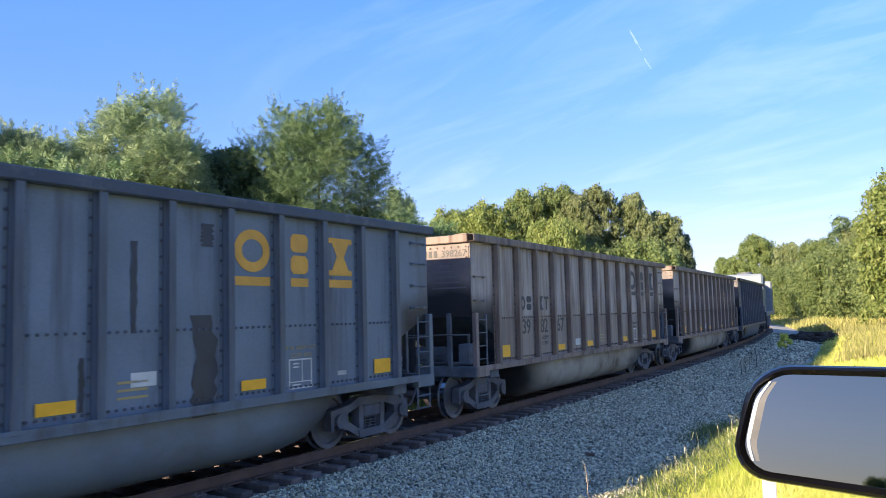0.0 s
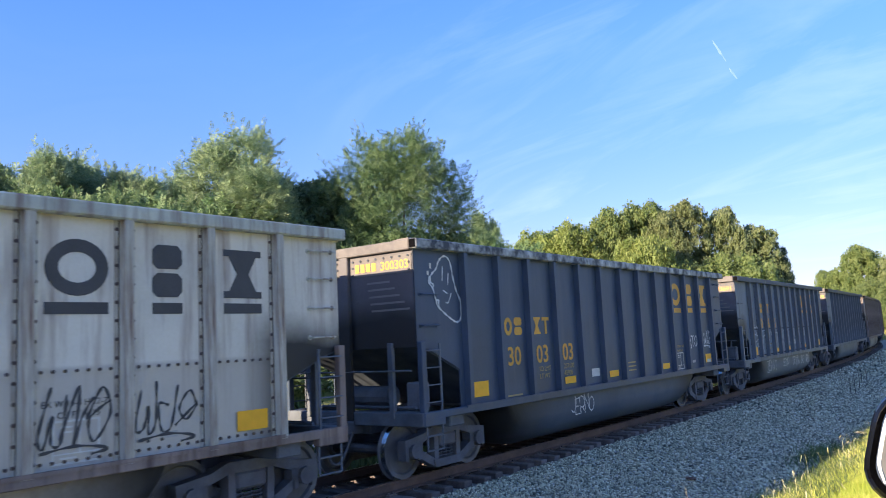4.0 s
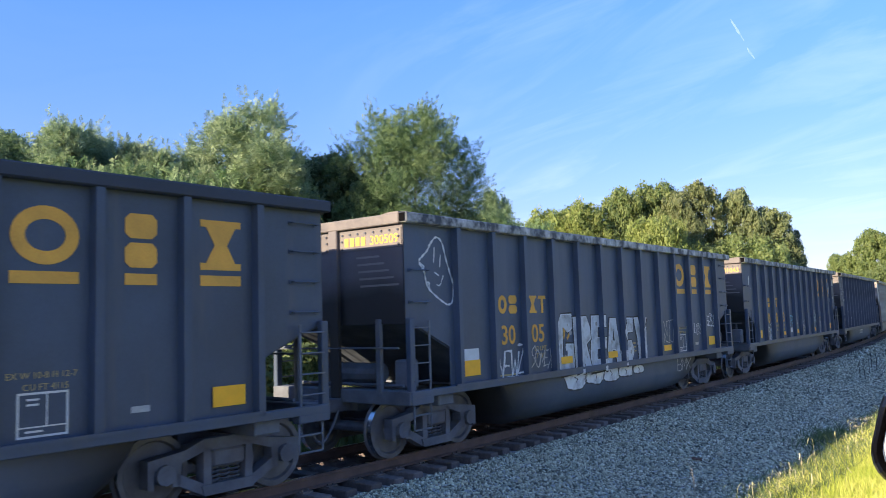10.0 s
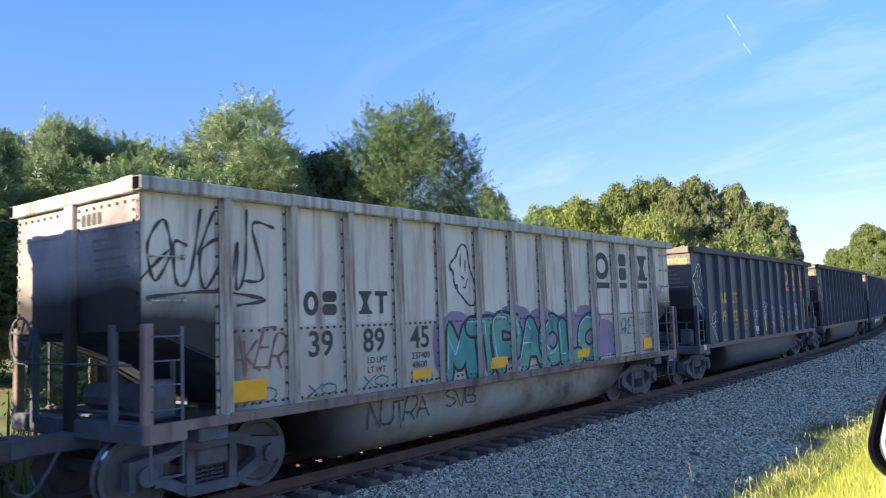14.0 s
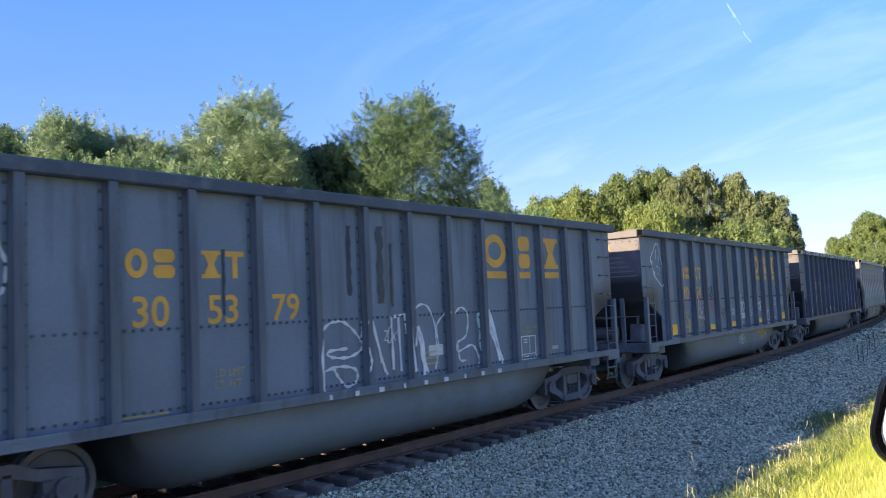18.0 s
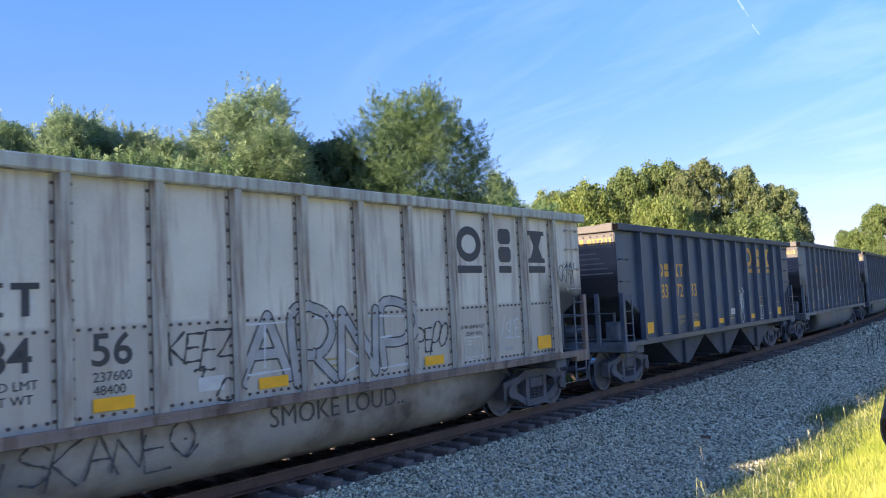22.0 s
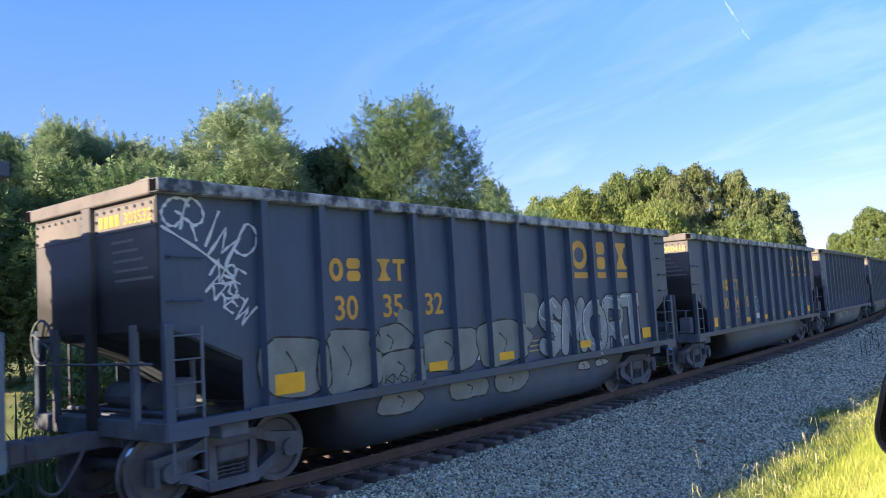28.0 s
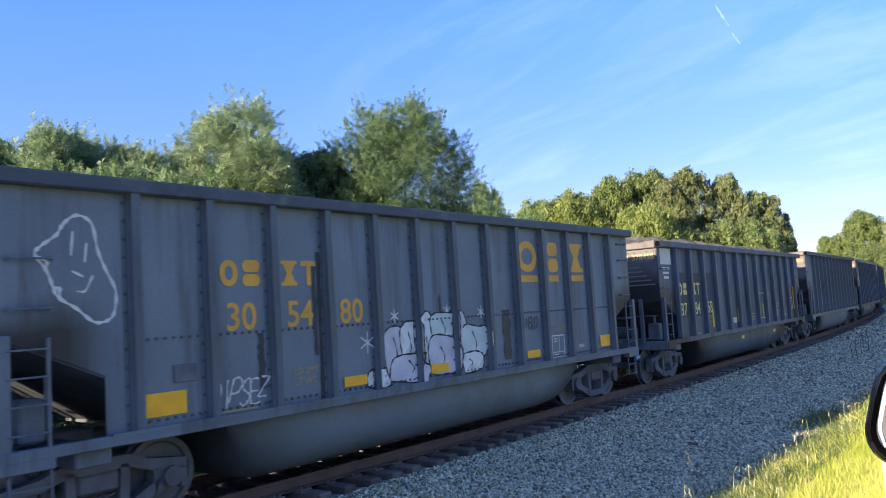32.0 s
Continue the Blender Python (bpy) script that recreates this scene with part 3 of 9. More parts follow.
def crown_mesh(name, seed, height, width, base, leaves, size, material, lumps=16, long=1.5, ragged=0.25, gaps=0.25):
    """A crown of lumps of leaves between base and height, wider in its middle."""
    rng = np.random.default_rng(seed)
    cs, rs = [], []
    for i in range(lumps):
        f = (i + 0.5) / lumps
        z = base + (height - base) * (0.08 + 0.84 * f)
        prof = max(0.42, 1 - ((f - 0.42) / 0.62) ** 2) ** 0.6
        a = i * 2.399 + rng.uniform(-0.4, 0.4)
        rad = width / 2 * prof * rng.uniform(0.42, 0.98)
        r = width * rng.uniform(0.10, 0.21) * (0.75 + 0.4 * prof)
        cs.append((rad * math.cos(a), rad * math.sin(a), min(z, height - r * rng.uniform(0.85, 1.6))))
        rs.append(r)
    cs, rs = np.array(cs), np.array(rs)
    pick = rng.choice(lumps, leaves, p=rs ** 2 / np.sum(rs ** 2))
    d = unit(rng.normal(size=(leaves, 3)))
    d[:, 2] = np.abs(d[:, 2]) * np.where(rng.random(leaves) < 0.72, 1, -1)
    shell = rng.uniform(0.55, 1.0, leaves) ** 0.5 + rng.exponential(ragged * 0.35, leaves)
    c = cs[pick] + d * (rs[pick] * shell)[:, None] * np.array([1, 1, 0.85])
    # gaps where a rough field is low
    k = rng.normal(0, 1.0, (6, 3)) * (4.2 / width)
    ph = rng.uniform(0, 6.28, 6)
    field = np.sin(c @ k.T * 2.2 + ph).sum(1) / 6
    keep = field > (-0.55 + gaps)
    keep &= c[:, 2] > base * 0.55
    c, d = c[keep], d[keep]
    n = len(c)
    nrm = unit(d * 1.1 + rng.normal(0, 0.42, (n, 3)) + np.array([0, 0, 0.30]))
    t = unit(np.cross(nrm, rng.normal(size=(n, 3))))
    b = unit(np.cross(nrm, t))
    c[:, 2] *= height / np.percentile(c[:, 2], 99.6)
    c[:, :2] *= width / 2 / np.percentile(np.hypot(c[:, 0], c[:, 1]), 97.5)
    s = size * rng.lognormal(0, 0.25, (n, 1))
    V, F = quads(c, t * s * long * 0.5, b * s * 0.5)
    return mesh_np(name, V, F, material)


def spray_crown(name, seed, height, width, base, sprays, size, material, lumps=14, gaps=0.2, dome=False, pairs=4, sprigs=0):
    """A crown of compound leaves: each spray is a fan of narrow leaflets on an arching stalk."""
    rng = np.random.default_rng(seed)
    cs, rs = [], []
    for i in range(lumps):
        f = (i + 0.5) / lumps
        a = i * 2.399 + rng.uniform(-0.5, 0.5)
        if dome:
            z = base + (height - base) * (0.10 + 0.82 * f)
            rad = width / 2 * max(0.1, 1 - ((f - 0.42) / 0.70) ** 2) ** 0.5 * rng.uniform(0.35, 0.80)
            r = width * rng.uniform(0.12, 0.20)
        else:
            z = base + (height - base) * (0.06 + 0.80 * f)
            rad = width / 2 * max(0.40, 1 - ((f - 0.45) / 0.60) ** 2) ** 0.6 * rng.uniform(0.3, 0.85)
            r = width * rng.uniform(0.11, 0.21)
        cs.append((rad * math.cos(a), rad * math.sin(a), min(z, height - r * rng.uniform(1.0, 1.5))))
        rs.append(r)
    cs, rs = np.array(cs), np.array(rs)
    pick = rng.choice(lumps, sprays, p=rs ** 2 / np.sum(rs ** 2))
    d = unit(rng.normal(size=(sprays, 3)) + np.array([0, 0, 0.35]))
    out = rng.uniform(0.40, 1.02, sprays) + rng.exponential(0.07, sprays)
    c = cs[pick] + d * (rs[pick] * out)[:, None] * np.array([1, 1, 1.15])
    k = rng.normal(0, 1.0, (6, 3)) * (6.5 / width)
    field = np.sin(c @ k.T * 2.2 + rng.uniform(0, 6.28, 6)).sum(1) / 6
    keep = field > (-0.55 + gaps)
    c, d = c[keep], d[keep]
    c[:, 2] *= height / np.percentile(c[:, 2], 99.7)
    fit = c[:, 2] < height * 1.01
    c, d = c[fit], d[fit]
    n = len(c)
    c[:, :2] *= width / 2 / np.percentile(np.hypot(c[:, 0], c[:, 1]), 97.5)
    ax = unit(d + rng.normal(0, 0.45, (n, 3)) + np.array([0, 0, 0.35]))
    side = unit(np.cross(ax, rng.normal(size=(n, 3)) + np.array([0, 0, 2.0])))
    VV, FF, o = [], [], 0
    L = size * rng.lognormal(0, 0.25, (n, 1))
    for j in range(pairs * 2):
        t = (j // 2 + 0.5) / pairs
        sg = 1 if j % 2 else -1
        stem = c + ax * L * (t - 0.3) + np.array([0, 0, -1]) * L * 0.26 * t * t
        lf = unit(side * sg + ax * 0.5 + rng.normal(0, 0.2, (n, 3)) + np.array([0, 0, -0.2]))
        wd = unit(np.cross(np.cross(lf, ax), lf))
        ln = L * 0.40 * (1 - 0.35 * abs(t - 0.45))
        V = np.stack([stem - wd * L * 0.075, stem + wd * L * 0.075 + lf * ln * 0.3, stem + lf * ln], 1).reshape(-1, 3)
        VV.append(V)
        FF.append(np.arange(n * 3).reshape(-1, 3) + o)
        o += len(V)
    V, F = np.concatenate(VV), np.concatenate(FF)
    if sprigs:
        # young shoots that stand out of the upper surface, each with a few fronds
        out = c - np.array([0, 0, base + (height - base) * 0.35])
        rank = np.hypot(out[:, 0], out[:, 1]) / (width / 2) + out[:, 2] / (height * 0.6) + rng.normal(0, 0.10, n)
        roots = c[np.argsort(rank)[-sprigs * 6:]][rng.permutation(sprigs * 6)[:sprigs]]
        up = unit(np.stack([roots[:, 0] / width, roots[:, 1] / width, np.full(sprigs, 0.75)], 1) + rng.normal(0, 0.16, (sprigs, 3)))
        per = 9
        f = np.tile(np.linspace(0.0, 1.0, per), sprigs)[:, None]
        ln = np.repeat(rng.uniform(0.5, 1.25, sprigs) * height / 14 * 1.15, per)[:, None]
        cc = np.repeat(roots, per, 0) - np.repeat(up, per, 0) * 0.3 + np.repeat(up, per, 0) * ln * f
        th = rng.uniform(0, 6.28, len(cc))
        aa = unit(np.stack([np.cos(th), np.sin(th), np.zeros(len(cc))], 1) * (1.1 - 0.9 * f) + np.repeat(up, per, 0) * (0.5 + 0.8 * f))
        V2, F2 = frond_arrays(cc, aa, size * 1.15 * (1.15 - 0.5 * f), rng)
        F = np.concatenate([F, F2 + len(V)])
        V = np.concatenate([V, V2])
    return mesh_np(name, V, F, material)


def frond_arrays(c, ax, L, rng, pairs=4):
    """Compound leaves: at each c a stalk along ax of length L, with pairs of drooping leaflets."""
    n = len(c)
    side = unit(np.cross(ax, rng.normal(size=(n, 3)) * 0.5 + np.array([0, 0, 2.0])))
    VV, FF, o = [], [], 0
    for j in range(pairs * 2):
        t = (j // 2 + 0.5) / pairs
        sg = 1 if j % 2 else -1
        stem = c + ax * L * t + np.array([0, 0, -1]) * L * 0.30 * t * t
        lf = unit(side * sg + ax * 0.45 + rng.normal(0, 0.18, (n, 3)) + np.array([0, 0, -0.22]))
        wd = unit(np.cross(np.cross(lf, ax), lf))
        ln = L * 0.36 * (1 - 0.5 * abs(t - 0.4))
        VV.append(np.stack([stem - wd * L * 0.07, stem + wd * L * 0.07 + lf * ln * 0.3, stem + lf * ln], 1).reshape(-1, 3))
        FF.append(np.arange(n * 3).reshape(-1, 3) + o)
        o += n * 3
    return np.concatenate(VV), np.concatenate(FF)


def cluster_crown(name, seed, height, width, base, leaves, size, material, limbs=22, knots=12, gaps=0.0, squat=0.72):
    """A broad crown in two steps: big boughs, each covered with small knots of leaves on its sunny upper side."""
    rng = np.random.default_rng(seed)
    cs, rs = [], []
    for i in range(limbs):
        f = (i + 0.5) / limbs
        prof = max(0.30, 1 - ((f - 0.40) / 0.64) ** 2) ** 0.55
        a = i * 2.399 + rng.uniform(-0.5, 0.5)
        r = width * rng.uniform(0.12, 0.19)
        rad = max(0.0, width / 2 * prof - r * 0.8) * math.sqrt(rng.uniform(0.45, 1.0))
        z = base + (height - base) * (0.06 + 0.90 * f)
        cs.append((rad * math.cos(a), rad * math.sin(a), min(z, height - r * 0.8)))
        rs.append(r)
    K, KR, KD = [], [], []
    for (x, y, z), r in zip(cs, rs):
        d = unit(rng.normal(size=(knots, 3)) + np.array([0, 0, 0.35]))
        K.append(np.array([x, y, z]) + d * r * np.array([1, 1, squat]) * rng.uniform(0.8, 1.08, (knots, 1)))
        KR.append(r * rng.uniform(0.34, 0.62, knots))
        KD.append(d)
    K, KR, KD = np.concatenate(K), np.concatenate(KR), np.concatenate(KD)
    pick = rng.choice(len(K), leaves, p=KR ** 2 / np.sum(KR ** 2))
    d = unit(rng.normal(size=(leaves, 3)) + KD[pick] * 0.7)
    c = K[pick] + d * (KR[pick] * (rng.uniform(0.45, 1.0, leaves) + rng.exponential(0.10, leaves)))[:, None]
    keep = (c[:, 2] > base * 0.6) & (rng.random(leaves) > gaps)
    c, d = c[keep], d[keep]
    n = len(c)
    c[:, 2] *= height / np.percentile(c[:, 2], 99.7)
    nrm = unit(d * 0.7 + rng.normal(0, 0.6, (n, 3)) + np.array([0, 0, 0.35]))
    t = unit(np.cross(nrm, rng.normal(size=(n, 3))))
    b = unit(np.cross(nrm, t))
    s = size * 0.9 * rng.lognormal(0, 0.35, (n, 1))
    V, F = quads(c, t * s * 0.62, b * s * 0.5)
    return mesh_np(name, V, F, material)


def trunk_mesh(seed, height, r):
    rng = random.Random(seed)
    sh = Shape()
    p, rad = Vector((0, 0, -0.5)), r
    n = 6
    for i in range(n):
        q = p + Vector((rng.uniform(-0.25, 0.25), rng.uniform(-0.25, 0.25), height * 0.82 / n))
        sh.rod(p, q, rad, 8, r2=rad * 0.82)
        if i >= 1:
            for _ in range(2):
                a = rng.uniform(0, 6.28)
                ln = height * rng.uniform(0.14, 0.26)
                e = q + Vector((math.cos(a) * ln, math.sin(a) * ln, ln * rng.uniform(0.5, 1.0)))
                sh.rod(q, e, rad * 0.45, 5, r2=rad * 0.12)
        p, rad = q, rad * 0.82
    return sh.mesh("trunk", BARK)


def tree(name, label, crown, trunk, category="tree"):
    t = tagged(new(name), label, category)
    t.empty_display_size = 0.3
    if trunk:
        part("trunk", trunk, t)
    part("crown", crown, t)
    return t


def at_view(az, dist, el):
    """Place and top height of something seen from EYE at an azimuth and elevation."""
    a = radians(az)
    x, y = dist * math.cos(a), dist * math.sin(a)
    z = float(ground_z(np.array(x), np.array(y)))
    return x, y, z, EYE.z + dist * math.tan(radians(el)) - z


PROTO = {}


def plant(kind, az, dist, el, wide=1.0, turn=0.0):
    first, h0 = PROTO[kind]
    x, y, z, h = at_view(az, dist, el)
    s = h / h0
    m = Matrix.Translation((x, y, z - 0.1)) @ Matrix.Rotation(turn, 4, "Z") @ Matrix.Diagonal((s * wide, s * wide, s, 1))
    s0 = first.scale
    if not first.get("placed"):
        first["placed"] = 1
        first.matrix_basis = m
        return first
    ob = copy_thing(first, m @ Matrix.Diagonal((1 / s0[0], 1 / s0[1], 1 / s0[2], 1)))
    return ob


def make_protos():
    P = PROTO
    P["locust_a"] = (tree("locust_tree", "tall locust tree with feathery grey-green leaves",
                          spray_crown("crown", 11, 14, 7.6, 2.4, 14500, 0.42, LEAF_LOCUST, 30, 0.12, sprigs=240), trunk_mesh(1, 13, 0.2)), 14)
    P["locust_b"] = (tree("locust_tree", "broad locust tree with a dense green feathery crown",
                          spray_crown("crown", 29, 14, 9.6, 2.5, 21000, 0.38, LEAF_LOCUST_GREEN, 46, 0.14, True, sprigs=220), trunk_mesh(2, 13, 0.24)), 14)
    P["locust_c"] = (tree("young_locust_tree", "slender young locust tree with pale feathery leaf sprays",
                          spray_crown("crown", 31, 11, 5.4, 1.0, 9500, 0.40, LEAF_LOCUST, 20, 0.08, sprigs=130), trunk_mesh(3, 10, 0.12)), 11)
    P["locust_d"] = (tree("young_locust_tree", "young locust tree with a loose spiky crown",
                          spray_crown("crown", 37, 11, 5.8, 0.8, 9500, 0.42, LEAF_LOCUST, 16, 0.10, sprigs=150), trunk_mesh(13, 10, 0.12)), 11)
    P["dark"] = (tree("dark_tree", "dark green broad-leaved tree in the hedge",
                      cluster_crown("crown", 41, 11, 6.0, 1.0, 36000, 0.17, LEAF_DARK, 20, 11, 0.05), trunk_mesh(4, 10, 0.18)), 11)
    P["thicket"] = (tree("locust_thicket", "thick feathery green bush beyond the railway track",
                         spray_crown("crown", 53, 6.5, 6.6, 0.4, 12500, 0.33, LEAF_LOCUST_GREEN, 26, 0.04), trunk_mesh(14, 5, 0.1), "bush"), 6.5)
    P["bush"] = (tree("hedge_bush", "thick green hedge bush beyond the railway track",
                      crown_mesh("crown", 51, 6.5, 7.0, 0.1, 20000, 0.16, LEAF_MID, 26, 1.5, 0.4, 0.02), trunk_mesh(9, 5, 0.1), "bush"), 6.5)
    P["far_yellow"] = (tree("yellow_green_tree", "round yellow-green tree in low sun",
                            cluster_crown("crown", 61, 14, 11, 0.6, 52000, 0.24, LEAF_YELLOW, 52, 9), trunk_mesh(5, 12, 0.25)), 14)
    P["far_green"] = (tree("woodland_tree", "large green broad-leaved tree in low sun",
                           cluster_crown("crown", 71, 16, 12, 0.8, 56000, 0.25, LEAF_MID, 54, 9), trunk_mesh(6, 14, 0.3)), 16)
    P["far_olive"] = (tree("olive_green_tree", "tall olive-green woodland tree with a loose crown",
                           cluster_crown("crown", 81, 16, 10, 0.8, 46000, 0.24, LEAF_OLIVE, 48, 9, 0.05), trunk_mesh(7, 14, 0.3)), 16)
    P["far_dark"] = (tree("dark_woodland_tree", "slender dark green tree at the edge of a wood",
                          crown_mesh("crown", 91, 15, 6.5, 0.8, 20000, 0.20, LEAF_DARK, 20, 1.3, 0.35, 0.12), trunk_mesh(8, 14, 0.2)), 15)
    P["vine"] = (tree("overgrown_hedge", "dense sunlit hedge overgrown with creepers",
                      cluster_crown("crown", 101, 9, 13, 0.05, 48000, 0.22, LEAF_YELLOW, 60, 8), trunk_mesh(10, 7, 0.12), "hedge"), 9)
    P["vine_green"] = (tree("overgrown_hedge", "dense green hedge overgrown with creepers",
                            cluster_crown("crown", 111, 9, 13, 0.05, 48000, 0.22, LEAF_MID, 60, 8), trunk_mesh(12, 7, 0.12), "hedge"), 9)


make_protos()
for row in (
        # the row of trees behind the train
        ("locust_c", 79, 36, 12.2, 1.0, 0.2), ("locust_d", 75.5, 37, 12.8, 1.0, 3.3), ("locust_c", 72.0, 36, 12.9, 0.95, 1.0), ("locust_d", 69.3, 38, 12.5, 0.9, 5.2),
        ("locust_c", 67.0, 36, 13.1, 0.9, 4.0), ("locust_d", 64.8, 37, 13.3, 0.9, 2.2), ("locust_c", 62.4, 38, 12.9, 0.85, 0.3), ("locust_d", 60.2, 36, 12.3, 0.8, 4.4), ("locust_a", 53.8, 37, 14.9, 1.14, 0.7),
        ("locust_c", 58.0, 36, 11.8, 0.8, 1.9), ("locust_d", 56.6, 35, 11.0, 0.7, 2.7), ("locust_c", 50.6, 36, 11.2, 0.7, 5.1),
        ("dark", 49.6, 39, 12.2, 0.85, 0.4), ("dark", 47.4, 38, 11.9, 0.8, 2.9), ("locust_b", 41.5, 38, 14.65, 0.92, 1.3),
        ("thicket", 80, 33, 10.3, 1.0, 0.1), ("thicket", 74, 33, 10.4, 1.0, 1.4), ("thicket", 68, 34, 11.4, 0.9, 2.6), ("thicket", 62, 33, 11.2, 0.9, 3.9),
        ("thicket", 57.5, 34, 11.2, 0.9, 5.0), ("bush", 52, 35, 9.6, 0.8, 0.9), ("dark", 45.6, 38, 10.6, 0.8, 2.2), ("thicket", 43.5, 36, 8.6, 0.7, 4.2),
        ("bush", 39.5, 37, 8.0, 0.7, 5.2), ("dark", 44.6, 41, 10.6, 0.7, 5.3),
        ("locust_c", 35.3, 62, 9.0, 0.55, 1.9), ("thicket", 36.3, 58, 7.6, 0.8, 0.5), ("thicket", 33.6, 60, 7.0, 0.8, 2.5),
        # the wood in the bend
        ("far_yellow", 31.4, 92, 7.6, 0.75, 0.4), ("far_yellow", 28.9, 90, 8.0, 0.62, 1.0), ("far_green", 26.3, 93, 8.7, 0.66, 2.6),
        ("far_green", 24.0, 95, 9.0, 0.66, 4.1), ("far_olive", 21.3, 94, 8.8, 0.76, 0.9), ("far_olive", 18.6, 96, 8.2, 0.66, 2.7),
        ("far_olive", 16.5, 98, 6.8, 0.8, 4.4), ("far_dark", 15.1, 99, 5.6, 0.55, 0.6), ("far_olive", 22.4, 92, 8.3, 0.6, 2.6), ("far_green", 30.0, 101, 7.6, 0.9, 5.5),
        ("vine", 30.4, 88, 5.6, 0.8, 0.0), ("vine_green", 26.5, 90, 5.0, 0.8, 1.5), ("vine_green", 21.5, 90, 4.8, 0.8, 2.9), ("vine", 24.0, 86, 6.6, 0.5, 2.2),
        ("vine_green", 18.2, 92, 5.0, 0.7, 4.4), ("far_olive", 15.6, 104, 4.6, 0.7, 1.2),
        # beyond the gravel crossing
        ("far_green", 12.3, 175, 3.4, 0.8, 0.5), ("far_green", 10.4, 172, 4.8, 0.85, 1.9), ("far_olive", 8.4, 168, 4.2, 0.9, 2.8),
        ("vine_green", 9.4, 160, 2.6, 0.9, 0.6), ("vine_green", 7.2, 150, 3.0, 0.9, 1.7), ("far_green", 6.6, 152, 4.3, 0.9, 3.2),
        ("far_dark", 5.0, 140, 5.6, 1.1, 1.1), ("vine_green", 5.6, 128, 3.8, 0.8, 2.2), ("vine_green", 3.4, 112, 4.2, 0.8, 3.5), ("far_olive", 4.2, 138, 5.2, 0.8, 0.3),
        ("far_yellow", 1.7, 84, 8.2, 0.8, 5.0), ("vine_green", 1.2, 100, 4.4, 0.9, 4.8), ("vine_green", -1.6, 92, 5.2, 0.9, 0.8), ("far_yellow", -3.0, 88, 8.2, 0.9, 1.3),
        # behind the viewer, closing the place
        ("far_green", 200, 150, 2.9, 0.8, 0.3), ("far_green", 208, 150, 3.2, 0.8, 1.7), ("far_olive", 192, 160, 2.7, 0.8, 2.4), ("far_green", 184, 165, 3.0, 0.9, 2.9), ("far_olive", 196, 155, 2.5, 0.9, 1.1), ("far_green", 204, 152, 2.7, 0.9, 4.1), ("far_olive", 188, 162, 2.4, 0.9, 5.3), ("far_green", 226, 120, 5.5, 0.8, 3.3),
        ("far_olive", 250, 70, 8.5, 0.9, 0.9), ("far_green", 280, 65, 8.5, 0.9, 2.2), ("far_green", 310, 65, 8.0, 0.9, 4.2), ("far_olive", 335, 75, 8.0, 0.9, 5.1)):
    plant(*row)


def plant_at(kind, x, y, h, wide=1.0, turn=0.0):
    d = math.hypot(x, y)
    z = float(ground_z(np.array(x), np.array(y)))
    return plant(kind, math.degrees(math.atan2(y, x)), d, math.degrees(math.atan2(h + z - EYE.z, d)), wide, turn)


# scrub along the far side of the track; a taller unseen hedge added up the line shades it
for k in range(12):
    plant_at("bush", 4 + 4.3 * k, 15.2 + 0.05 * k * k * 0.6 + (k % 3) * 0.5, 2.5 + 0.5 * ((k * 7) % 3), 1.1, k * 1.1)
for k in range(8):
    plant_at("bush", -36 + 5 * k, 16.0 + (k % 2) * 1.0, 5.6, 1.0, k * 0.9)


def blades(name, label, rng_seed, count, area, height, width, material, lean=0.35, category="grass", density=None):
    rng = np.random.default_rng(rng_seed)
    x, y = area(rng, count)
    n = len(x)
    z = ground_z(x, y) - 0.02
    h = height * rng.lognormal(0, 0.3, n)
    a = rng.uniform(0, 6.28, n)
    w = width * rng.uniform(0.6, 1.3, n)
    dx, dy = np.cos(a), np.sin(a)
    lx, ly = rng.normal(0, lean, n) * h, rng.normal(0, lean, n) * h
    p0 = np.stack([x - dx * w, y - dy * w, z], 1)
    p1 = np.stack([x + dx * w, y + dy * w, z], 1)
    m0 = np.stack([x - dx * w * 0.8 + lx * 0.35, y - dy * w * 0.8 + ly * 0.35, z + h * 0.6], 1)
    m1 = np.stack([x + dx * w * 0.8 + lx * 0.35, y + dy * w * 0.8 + ly * 0.35, z + h * 0.6], 1)
    t = np.stack([x + lx, y + ly, z + h * 0.95], 1)
    V = np.stack([p0, p1, m1, m0, t], 1).reshape(-1, 3)
    o = np.arange(n)[:, None] * 5
    F = np.concatenate([o + np.array([[0, 1, 2]]), o + np.array([[0, 2, 3]]), o + np.array([[3, 2, 4]])])
    tagged(new(name, mesh_np(name, V, F, material)), label, category, kind="stuff")


def verge(x0, x1, w0, w1, patch=0.0):
    def f(rng, n):
        x = rng.uniform(x0, x1, n) if x1 < 40 else x0 + (x1 - x0) * rng.uniform(0, 1, n) ** 1.6
        w = w0 + (w1 - w0) * rng.uniform(0, 1, n)
        edge = 0.28 * np.sin(x * 1.3) + 0.22 * np.sin(x * 3.1 + 1) + 0.15 * np.sin(x * 7.7)
        w = w - patch * np.maximum(0, edge + 0.25) * (w > w1 - 1.0)
        y = np.interp(x, _x, _y) + w
        return x, y
    return f


